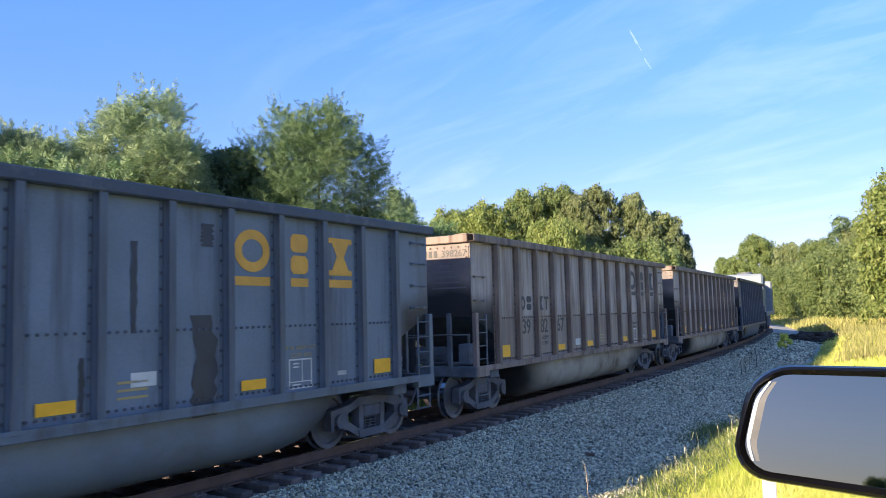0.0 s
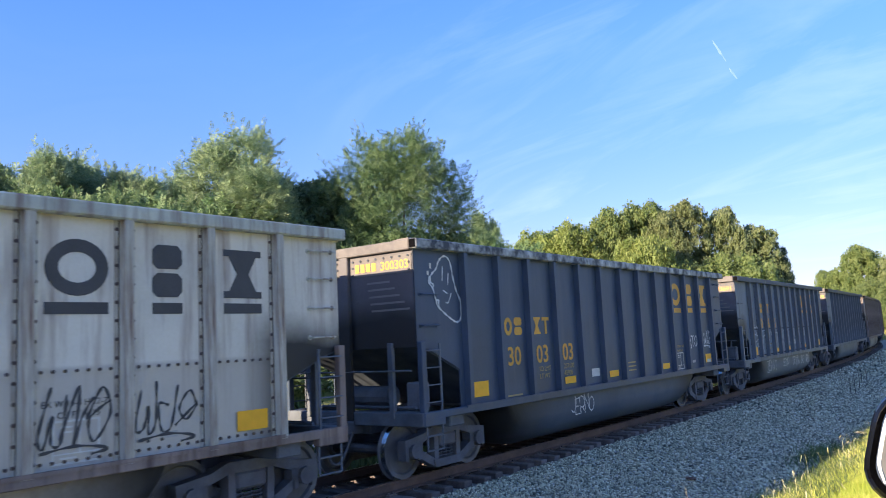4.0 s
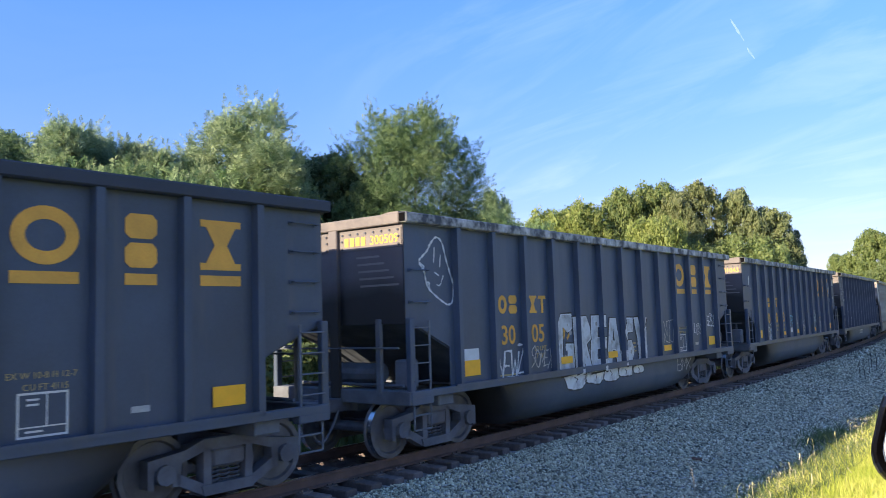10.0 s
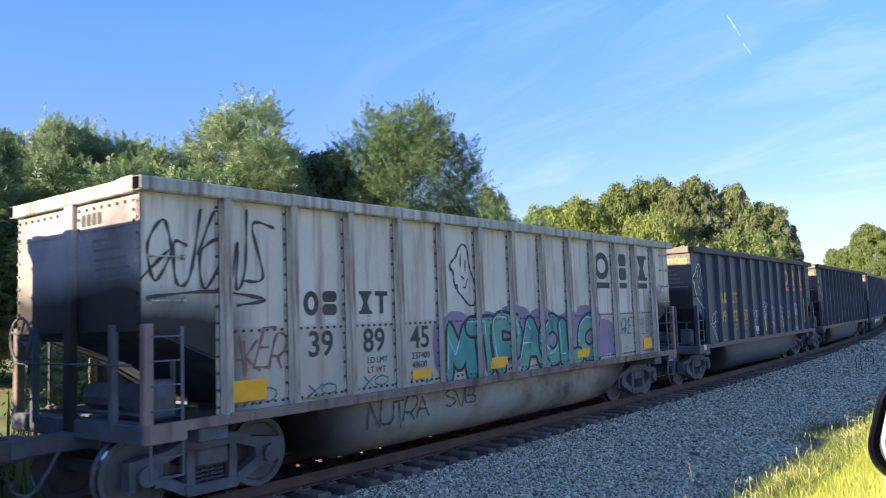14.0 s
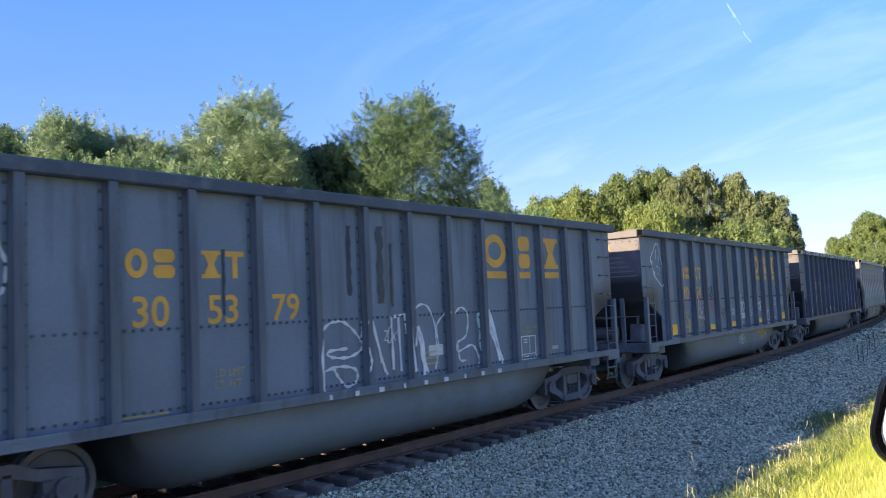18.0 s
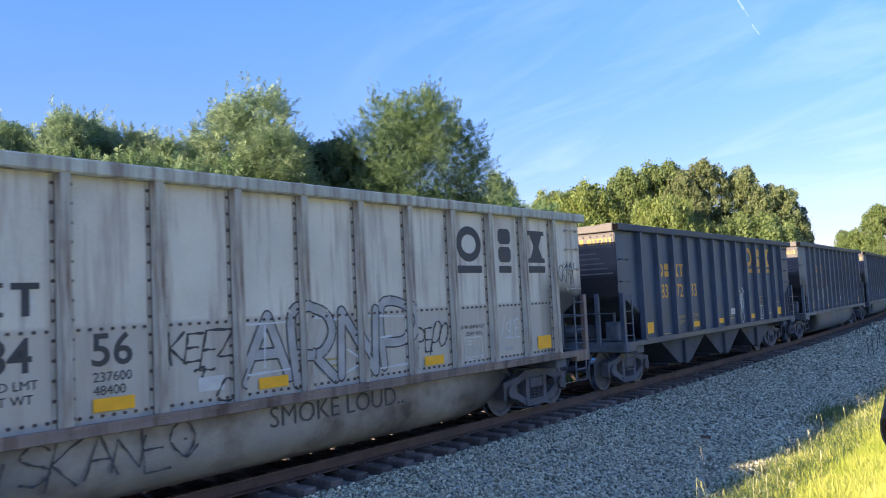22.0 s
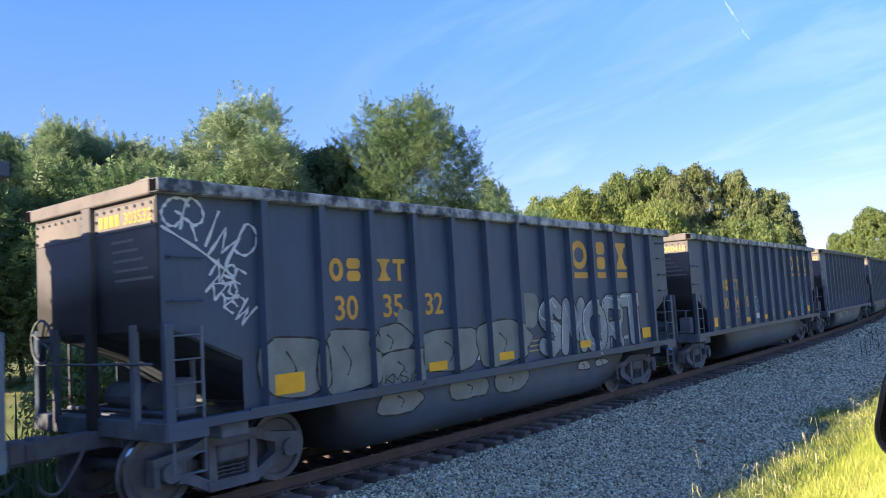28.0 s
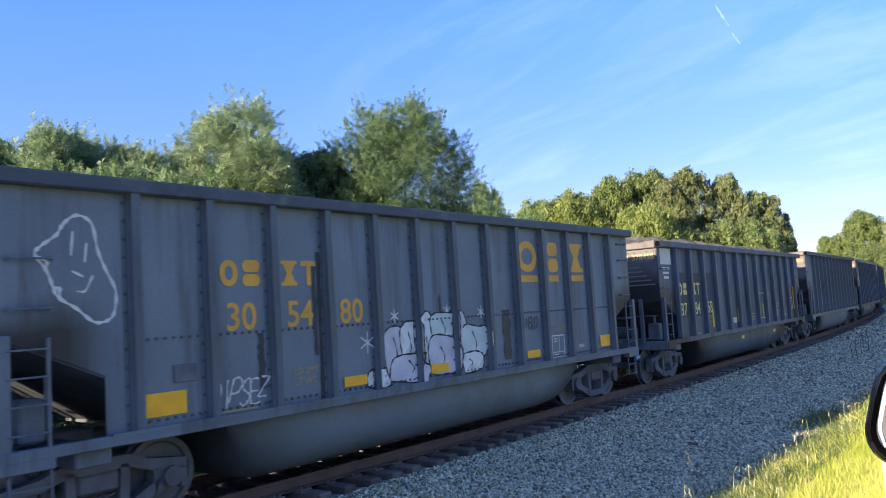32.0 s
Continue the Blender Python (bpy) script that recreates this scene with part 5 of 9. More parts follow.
def side_frame_mesh():
    sh = Shape()
    y0, y1 = -0.085, 0.085
    top = [(-1.10, 0.52), (-1.10, 0.64), (-0.62, 0.70), (-0.36, 0.80), (0.36, 0.80), (0.62, 0.70), (1.10, 0.64), (1.10, 0.52), (0.66, 0.56), (0.34, 0.66), (-0.34, 0.66), (-0.66, 0.56)]
    sh.prism(top, "y", y0, y1)
    for sg in (-1, 1):
        sh.prism([(sg * 1.10, 0.54), (sg * 1.10, 0.32), (sg * 1.02, 0.30), (sg * 1.02, 0.54)], "y", y0, y1)
        sh.prism([(sg * 0.78, 0.56), (sg * 0.78, 0.30), (sg * 0.68, 0.30), (sg * 0.66, 0.58)], "y", y0, y1)
        sh.prism([(sg * 0.74, 0.46), (sg * 0.70, 0.30), (sg * 0.36, 0.13), (sg * 0.30, 0.24)], "y", y0, y1)      # sloping strut
        sh.prism([(sg * 0.36, 0.70), (sg * 0.26, 0.70), (sg * 0.24, 0.22), (sg * 0.36, 0.22)], "y", y0, y1)      # column
        sh.rod((sg * 0.889, -0.14, 0.457), (sg * 0.889, 0.03, 0.457), 0.12, 12)                                   # bearing cap
        sh.box(sg * 0.889 - 0.15, sg * 0.889 + 0.15, -0.07, 0.07, 0.40, 0.58, c=0.02)
    sh.prism([(-0.40, 0.25), (-0.36, 0.12), (0.36, 0.12), (0.40, 0.25)], "y", y0 - 0.02, y1)
    return sh.mesh("side_frame", STEEL_DARK)


def spring_mesh():
    sh = Shape()
    n, turns = 44, 4
    pts = [(0.062 * math.cos(2 * math.pi * turns * i / n), 0.062 * math.sin(2 * math.pi * turns * i / n), 0.24 + 0.20 * i / n) for i in range(n + 1)]
    for a, b in zip(pts, pts[1:]):
        sh.rod(a, b, 0.016, 4)
    return sh.mesh("spring", STEEL_DARK)


def bolster_mesh():
    sh = Shape()
    sh.box(-0.24, 0.24, -1.08, 1.08, 0.44, 0.66, c=0.03)
    sh.box(-0.3, 0.3, -0.35, 0.35, 0.60, 0.82, c=0.03)
    for sg in (-1, 1):
        sh.box(sg * 0.36, sg * 0.46, -0.8, 0.8, 0.36, 0.5, c=0.02)       # brake beam
    return sh.mesh("bolster", STEEL_DARK)


WHEELSETS = []


def add_truck(car, u):
    tr = part("truck", cached("bolster", bolster_mesh), car, "grimy cast-steel two-axle truck", pose(u, 0, 0))
    for v in (-0.98, 0.98):
        part("side_frame", cached("side_frame", side_frame_mesh), tr, "", pose(0, v, 0, 0, 0, 0 if v < 0 else 180))
        for k in (-0.15, 0.0, 0.15):
            part("spring", cached("spring", spring_mesh), tr, "", pose(k, v - 0.02 * (1 if v > 0 else -1), 0))
    for k in (-0.889, 0.889):
        ws = part("wheelset", cached("wheelset", wheelset_mesh), tr, "two steel wheels with polished treads on one axle")
        ws.matrix_parent_inverse = Matrix.Translation((k, 0, WR))
        WHEELSETS.append(ws)
    return tr


def ladder_mesh(h, w, n):
    sh = Shape()
    for x in (-w / 2, w / 2):
        sh.box(x - 0.02, x + 0.02, -0.012, 0.012, 0, h, c=0.004)
    for i in range(n):
        z = h * (i + 0.6) / n
        sh.rod((-w / 2, -0.02, z), (w / 2, -0.02, z), 0.012, 5)
    return sh.mesh("ladder", SOOT)


def grab_mesh(w):
    sh = Shape()
    sh.rod((-w / 2, -0.06, 0), (w / 2, -0.06, 0), 0.013, 6)
    for sg in (-1, 1):
        sh.rod((sg * w / 2, 0, 0), (sg * w / 2, -0.06, 0), 0.013, 6)
        sh.rod((sg * w / 2, 0.005, 0), (sg * w / 2, -0.012, 0), 0.035, 8)
    return sh


def brake_wheel_mesh():
    sh = Shape()
    n = 20
    for i in range(n):
        a, b = 2 * math.pi * i / n, 2 * math.pi * (i + 1) / n
        sh.rod((0, 0.28 * math.cos(a), 0.28 * math.sin(a)), (0, 0.28 * math.cos(b), 0.28 * math.sin(b)), 0.018, 5)
    for i in range(4):
        a = math.pi * i / 2 + 0.4
        sh.rod((0, 0, 0), (0, 0.28 * math.cos(a), 0.28 * math.sin(a)), 0.014, 5)
    sh.rod((0.1, 0, 0), (-0.03, 0, 0), 0.04, 8)
    return sh.mesh("brake_wheel", SOOT)


def coupler_mesh():
    sh = Shape()
    sh.box(-0.2, 0.62, -0.11, 0.11, 0.73, 0.95, c=0.02)
    sh.box(0.55, 0.80, -0.17, 0.13, 0.70, 0.98, c=0.04)
    sh.box(0.72, 0.88, -0.19, -0.08, 0.72, 0.96, c=0.03)
    pts = smooth_line([(0.3, 0.80), (0.45, 0.55), (0.62, 0.36), (0.78, 0.40), (0.84, 0.52)], 5)
    for a, b in zip(pts, pts[1:]):
        sh.rod((a.x, 0.33, a.y), (b.x, 0.33, b.y), 0.022, 6)             # air hose
    return sh.mesh("coupler", STEEL_DARK)


HOPPER = mat("sooty_hopper_paint", (0.050, 0.066, 0.096), 0.7, 0, 0.3, 1, 25, 0.05, (0.04, 0.042, 0.05), 0.4)


def wagon(style, L, paint, rivets=False, top=None, hopper=False, numbers=("", "", ""), plan="B", logo=None, letter=None, name="coal_gondola", label="", zt=ZT, ribn=13):
    """A high-sided coal gondola with a bath-tub floor between its trucks, or an open hopper; its middle at the origin, front at +x."""
    car = tagged(new(name), label, "coal wagon", "wagons of the coal train")
    car.empty_display_size = 0.4
    M, R = PAINT[paint], RUSTY[paint]
    T = top or TOP.get(paint, R)
    S = SILL.get(paint, R)
    a = L / 2
    sp = (L - 2 * 1.13) / (ribn - 1)
    e = -(a - 1.13)
    back = 0.08 if hopper else 0.06 if plan == "D" else 0.0
    if plan == "A":                      # the shorter cars have a wider bay at the rear
        sp *= 0.99 if hopper else 0.972
    elif plan == "D":
        sp *= 1.005
    elif plan == "B" and not rivets:
        sp *= 0.985
    ru = [-e - back - sp * (ribn - 1 - i) for i in range(ribn)]
    yb = HW - 0.115                       # face of the side sheet
    # sides: a sheet whose lower ends are cut away over the platforms
    zs = 1.08
    outline = [(e, zs), (-e, zs), (-e, 1.72), (a - 0.35, 2.06), (a - 0.03, 2.16), (a - 0.03, zt - 0.12), (-a + 0.03, zt - 0.12), (-a + 0.03, 2.16), (-a + 0.35, 2.06), (e, 1.72)]
    for sg in (-1, 1):
        sh = Shape().prism(outline, "y", sg * yb, sg * (yb - 0.02))
        part("side_sheet", cached(("sheet", L, paint, rivets, sg, zt), lambda: sh.mesh("side_sheet", M)), car)
        if rivets:
            def seam():
                s = Shape()
                s.box(e + 0.03, -e - 0.03, -yb - 0.005, -yb + 0.004, 2.03, 2.11)
                for i in range(ribn - 1):
                    for q in range(7):
                        x = ru[i] + 0.16 + (sp - 0.32) * q / 6
                        s.rod((x, -yb - 0.022, 2.07), (x, -yb, 2.07), 0.020, 6, 1)
                        s.rod((x, -yb - 0.018, 1.17), (x, -yb, 1.17), 0.020, 6, 1)
                return s.mesh("seam_strip", [M, BOLT[paint]])
            part("seam_strip", cached(("seam", L, paint, plan), seam), car, "", pose(0, 0, 0, 0, 0, 0 if sg < 0 else 180))
        for u in ru:
            def rib():
                s = Shape()
                w = 0.062 if not rivets else 0.066
                s.prism([(-w, -yb), (-w * 0.8, -HW), (w * 0.8, -HW), (w, -yb)], "z", zs - 0.02, zt - 0.12)
                if rivets:
                    for fl in (-1, 1):
                        s.box(*sorted((fl * w, fl * (w + 0.052))), -yb - 0.007, -yb + 0.004, zs, zt - 0.12, 0)
                        s.box(*sorted((fl * (w - 0.006), fl * (w + 0.008))), -yb - 0.012, -yb + 0.004, zs, zt - 0.12, 1)
                        for k in range(13):
                            z = zs + 0.10 + (zt - 0.36 - zs) * k / 12
                            s.rod((fl * (w + 0.030), -yb - 0.024, z), (fl * (w + 0.030), -yb, z), 0.021, 6, 1)
                return s.mesh("rib", [R, BOLT[paint]])
            part("rib", cached(("rib", paint, rivets, zt), rib), car, "", pose(u, 0, 0, 0, 0, 0 if sg < 0 else 180))
        def chord():
            s = Shape()
            s.box(-a - 0.045, a + 0.045, -HW - 0.02, -HW + 0.13, zt - 0.16, zt, c=0.018)
            return s.mesh("top_rail", T)
        part("top_rail", cached(("chord", L, paint, T.name, zt), chord), car, "", pose(0, 0, 0, 0, 0, 0 if sg < 0 else 180))
        def sill():
            s = Shape()
            s.box(-a + 0.02, a - 0.02, -HW, -HW + 0.10, 0.98, 1.10, c=0.012)
            s.box(e, -e, -HW - 0.012, -HW + 0.02, 1.07, 1.115)
            for sx in (-1, 1):
                s.box(*sorted((sx * (a - 0.02), sx * (a - 0.55))), -HW, -HW + 0.14, 0.88, 1.0, c=0.012)
            return s.mesh("side_sill", S)
        part("side_sill", cached(("sill", L, paint), sill), car, "", pose(0, 0, 0, 0, 0, 0 if sg < 0 else 180))
    # ends
    for sg in (-1, 1):
        def endsheet():
            s = Shape()
            s.box(-a + 0.03, -a + 0.05, -yb, yb, 2.12, zt - 0.12)
            for i in range(9 if rivets else 0):
                for v in (-yb + 0.05, yb - 0.05):
                    s.rod((-a + 0.03, v, 2.2 + 0.17 * i), (-a + 0.008, v, 2.2 + 0.17 * i), 0.024, 6)
            return s.mesh("end_sheet", END_PAINT.get(paint, M))
        spin = 0 if sg < 0 else 180
        part("end_sheet", cached(("end", L, paint, zt, rivets), endsheet), car, "", pose(0, 0, 0, 0, 0, spin))
        def endrail():
            s = Shape()
            s.box(-a - 0.05, -a + 0.10, -HW + 0.135, HW - 0.135, zt - 0.17, zt - 0.005, c=0.014)
            s.prism([(-HW + 0.135, zt - 0.006), (-HW + 0.135, zt + 0.018), (-HW + 0.34, zt + 0.016), (-HW + 0.52, zt - 0.006)], "x", -a - 0.04, -a + 0.08)
            return s.mesh("end_rail", END_RAIL.get(paint, T))
        part("end_rail", cached(("endrail", L, paint, T.name, zt), endrail), car, "", pose(0, 0, 0, 0, 0, spin))
        for v in (-1, 1):
            # flat black plate in place of the shaded hollow inside the tube
            def cap():
                s = Shape()
                s.box(-0.012, 0.0, -0.058, 0.058, -0.064, 0.064)
                return s.mesh("tube_mouth", HOLLOW_SHADE)
            part("tube_mouth", cached("tube_mouth", cap), car, "black plate painted as the shaded open mouth of the tubular rail", pose(sg * (a + 0.045), v * (HW - 0.055), zt - 0.08, 0, 0, spin))
        # plates stop at the sunlit band's lower edge, painted paler for it on dark cars
        def endplate():
            s = Shape()
            for v0, v1 in ((-yb + 0.03, -0.13), (0.13, yb - 0.03)):
                s.box(-a + 0.018, -a + 0.028, v0, v1, zt - 0.52, zt - 0.225)
                n = 8
                for k in range(n):
                    v = v0 + 0.06 + (v1 - v0 - 0.12) * k / (n - 1)
                    s.rod((-a + 0.018, v, zt - 0.255), (-a + 0.0, v, zt - 0.255), 0.020, 6, 1)
                for v in (v0 + 0.05, v1 - 0.05):
                    for z in (zt - 0.36, zt - 0.48):
                        s.rod((-a + 0.018, v, z), (-a + 0.0, v, z), 0.020, 6, 1)
            return s.mesh("end_plate", [END_RAIL.get(paint, END_PAINT.get(paint, M)), BOLT[paint]])
        part("end_plate", cached(("endplate", L, paint, zt), endplate), car, "", pose(0, 0, 0, 0, 0, spin))
        def endpost():
            s = Shape()
            s.box(-a - 0.04, -a + 0.04, -0.10, 0.10, 0.95, zt - 0.12, c=0.012)
            return s.mesh("end_post", END_PAINT.get(paint, M))
        part("end_post", cached(("post", L, paint, zt), endpost), car, "", pose(0, 0, 0, 0, 0, spin))
        def slope():
            s = Shape()
            s.prism([(-a + 0.06, 2.24), (-a + 0.06, 2.12), (-a + 0.36, 2.03), (e, 1.69), (e + 1.0, 1.0), (e + 1.06, 1.05), (e + 0.04, 1.80), (-a + 0.38, 2.13)], "y", -yb + 0.022, yb - 0.022)
            return s.mesh("slope_sheet", SOOT_FLAT)
        part("slope_sheet", cached(("slope", L), slope), car, "soot-black sloping floor sheet over the platform", pose(0, 0, 0, 0, 0, spin))
        def plat():
            s = Shape()
            s.box(-a, -a + 0.22, -HW + 0.02, HW - 0.02, 0.88, 1.10, c=0.015)
            s.box(-a + 0.2, e + 0.5, -0.28, 0.28, 0.72, 1.06, c=0.02)
            s.box(e - 0.35, e + 0.05, -HW + 0.1, HW - 0.1, 0.80, 1.0, c=0.02)
            return s.mesh("end_platform", SOOT)
        part("end_platform", cached(("plat", L), plat), car, "", pose(0, 0, 0, 0, 0, spin))
        for v in (-1, 1):
            def cpost():
                s = Shape()
                s.box(-0.06, 0.06, -0.05, 0.05, 1.0, 2.2, c=0.012)
                return s.mesh("corner_post", S)
            part("corner_post", cached(("cpost", paint), cpost), car, "", pose(sg * (a - 0.08), v * (HW - 0.06), 0))
            # foot ladder on the side, stirrup step, hand grips above
            part("ladder", cached("ladder", lambda: ladder_mesh(1.08, 0.40, 4)), car, "", pose(sg * (a - 0.30), v * (HW - 0.03), 1.08, 0, 0, 0 if v < 0 else 180))
            def stirrup():
                s = Shape()
                for x in (-0.2, 0.2):
                    s.rod((x, 0, 0.50), (x, 0, 1.0), 0.016, 5)
                for z in (0.5, 0.72):
                    s.rod((-0.2, 0, z), (0.2, 0, z), 0.016, 5)
                return s.mesh("step", SOOT)
            part("step", cached("step", stirrup), car, "", pose(sg * (a - 0.32), v * (HW - 0.05), 0))
            for z in (2.32, 2.72, 3.12, 3.5) if sg > 0 else (2.45, 2.95):
                part("grab_iron", cached(("grab", paint), lambda: grab_mesh(0.42).mesh("grab_iron", R)), car, "", pose(sg * (a - 0.36), v * yb, z, 0, 0, 0 if v < 0 else 180))
        part("coupler", cached("coupler", coupler_mesh), car, "", pose(sg * (a - 0.02), 0, 0, 0, 0, 0 if sg > 0 else 180))
        # pipes and tanks in the shadow of the platform
        def gear():
            s = Shape()
            s.rod((-a + 0.3, -1.2, 1.15), (-a + 0.3, 1.2, 1.15), 0.03, 6)
            s.rod((-a + 0.75, -1.0, 1.1), (-a + 0.75, -1.0, 1.75), 0.035, 6)
            for v in (-0.95, 0.95):
                s.box(-a - 0.02, -a + 0.06, v - 0.05, v + 0.05, 1.0, 2.2, c=0.01)
            s.rod((-a - 0.03, -1.4, 1.75), (-a - 0.03, 1.4, 1.75), 0.016, 5)
            return s.mesh("brake_gear", SOOT)
        part("brake_gear", cached(("gear", L), gear), car, "", pose(0, 0, 0, 0, 0, spin))
        part("air_tank", cached(("tank", L), lambda: Shape().rod((-a + 0.5, -0.55, 1.32), (-a + 0.5, 0.35, 1.32), 0.17, 12).mesh("air_tank", SOOT)), car, "", pose(0, 0, 0, 0, 0, spin))
        part("valve_box", cached(("valve", L), lambda: Shape().box(-a + 0.35, -a + 0.62, -1.25, -0.95, 1.1, 1.55, c=0.03).mesh("valve_box", SOOT)), car, "", pose(0, 0, 0, 0, 0, spin))
    part("brake_wheel", cached("brake_wheel", brake_wheel_mesh), car, "spoked hand-brake wheel", pose(-a - 0.12, 1.05, 2.05))
    # floor
    if not hopper:
        def tub():
            s = Shape()
            t = e + 1.55
            sec = [(-1.0, 1.0), (-1.0, 0.68), (-0.955, 0.46), (-0.84, 0.28), (-0.58, 0.14), (0.58, 0.14), (0.84, 0.28), (0.955, 0.46), (1.0, 0.68), (1.0, 1.0)]
            stations = [(t, 0.02), (t + 0.06, 0.35), (t + 0.2, 0.68), (t + 0.45, 0.9), (t + 0.85, 1.0), (-t - 0.85, 1.0), (-t - 0.45, 0.9), (-t - 0.2, 0.68), (-t - 0.06, 0.35), (-t, 0.02)]
            vs, fs, k = [], [], len(sec)
            for x, f in stations:
                for v, z in sec:
                    vs.append((x, v * 1.42, 1.0 - (1.0 - z) * f))
            for i in range(len(stations) - 1):
                for j in range(k - 1):
                    fs.append([i * k + j, i * k + j + 1, (i + 1) * k + j + 1, (i + 1) * k + j])
            s.add(vs, fs)
            return s.mesh("tub_floor", TUB[paint], smooth=True)
        part("tub_floor", cached(("tub", L, paint), tub), car, "rounded tub-shaped floor hung below the side sill")
    else:
        for i, c in enumerate((-3.1, 0.0, 3.1)):
            def bay():
                s = Shape()
                s.prism([(-1.75, 1.08), (-0.42, 0.34), (0.42, 0.34), (1.75, 1.08)], "y", -yb + 0.12, yb - 0.12)
                s.box(-0.5, 0.5, -1.1, 1.1, 0.26, 0.36, c=0.02)
                s.box(-0.12, 0.12, -1.45, -1.3, 0.3, 0.9, c=0.02)
                return s.mesh("hopper_bay", HOPPER)
            part("hopper_bay", cached(("bay", paint), bay), car, "funnel-shaped discharge bay", pose(c, 0, 0))
    def spine():
        s = Shape()
        s.box(e - 0.4, -e + 0.4, -0.22, 0.22, 0.74, 1.0, c=0.02)
        if hopper:
            s.box(e, -e, -yb + 0.03, yb - 0.03, 1.04, 1.08)
        else:
            s.box(e + 0.9, -e - 0.9, -yb + 0.03, yb - 0.03, 1.02, 1.06)
        return s.mesh("centre_sill", SOOT)
    part("centre_sill", cached(("spine", L, hopper), spine), car)
    for sg in (-1, 1):
        add_truck(car, sg * (a - 1.25))
    # markings on the side facing the road
    P = -yb - 0.004
    lg = logo or LOGO_YELLOW
    tx = letter or LOGO_YELLOW
    if logo is not False:
        for i, k in enumerate((8, 9, 10) if plan in "AD" else (9, 10, 11)):
            u = (ru[k] + ru[k + 1]) / 2
            w = (0.68, 0.38, 0.57)[i]
            part("emblem", cached(("mark", i, lg.name), lambda: mark_shapes(w, 0.60, i).mesh("emblem", lg)), car, "", on_side(u, 3.14, P))
            part("emblem_bar", cached(("bar", i, lg.name), lambda: flat([(-w / 2, 0), (w / 2, 0), (w / 2, 0.125), (-w / 2, 0.125)]).mesh("emblem_bar", lg)), car, "", on_side(u, 2.65, P))
    k = 0 if plan == "C" else 1
    u2, u3, u4 = [(ru[k + i] + ru[k + i + 1]) / 2 for i in range(3)]
    zm, zn = (2.81, 2.12) if plan == "A" else (2.40, 1.70)
    if hopper:
        zm, zn = zm - 0.10, zn - 0.08
    if letter is not False:
        for u, pair in ((u2, (0, 1)), (u3, (2, 3))):
            for k, which in enumerate(pair):
                part("reporting_mark", cached(("rm", which, tx.name), lambda: mark_shapes(0.27, 0.33, which).mesh("reporting_mark", tx)), car, "", on_side(u - 0.17 + 0.34 * k, zm, P))
        for u, d in zip((u2, u3, u4), numbers):
            if d:
                part("wagon_number", text_mesh(d, 0.33, tx, 0.02), car, "", on_side(u - 0.245, zn - 0.01, P))
    return car, ru, P


BAR_FAINT = plain("faint_stencil", (0.16, 0.15, 0.15), 0.6)
TUB = {k: mat("tub_" + k, c, 0.6, 0, 0.2, 0.8, 25, 0.05, d, 0.4, False, 0.8, soot=9.0, soot_from=3.1) for k, c, d in (
    ("navy", (0.070, 0.098, 0.145), (0.11, 0.128, 0.165)), ("black", (0.072, 0.098, 0.148), (0.11, 0.122, 0.15)), ("grey", (0.160, 0.194, 0.230), (0.125, 0.134, 0.152)),
    ("blue", (0.085, 0.115, 0.165), (0.06, 0.065, 0.07)), ("brown", (0.16, 0.12, 0.10), (0.08, 0.05, 0.04)))}
TUB["white"] = mat("weathered_tub_white", (0.38, 0.35, 0.31), 0.7, 0, 0.2, 0.7, 25, 0.05, (0.12, 0.09, 0.07), 0.45, False, 0.7, soot=9.0, soot_from=3.1)
TUB["tan"] = TUB["white"]


def mark(car, name, u, z, w, h, m, P, label=""):
    part(name, cached(("rect", name, round(w, 3), round(h, 3), m.name), lambda: flat([(-w / 2, -h / 2), (w / 2, -h / 2), (w / 2, h / 2), (-w / 2, h / 2)]).mesh(name, m)),
         car, label, on_side(u, z, P))


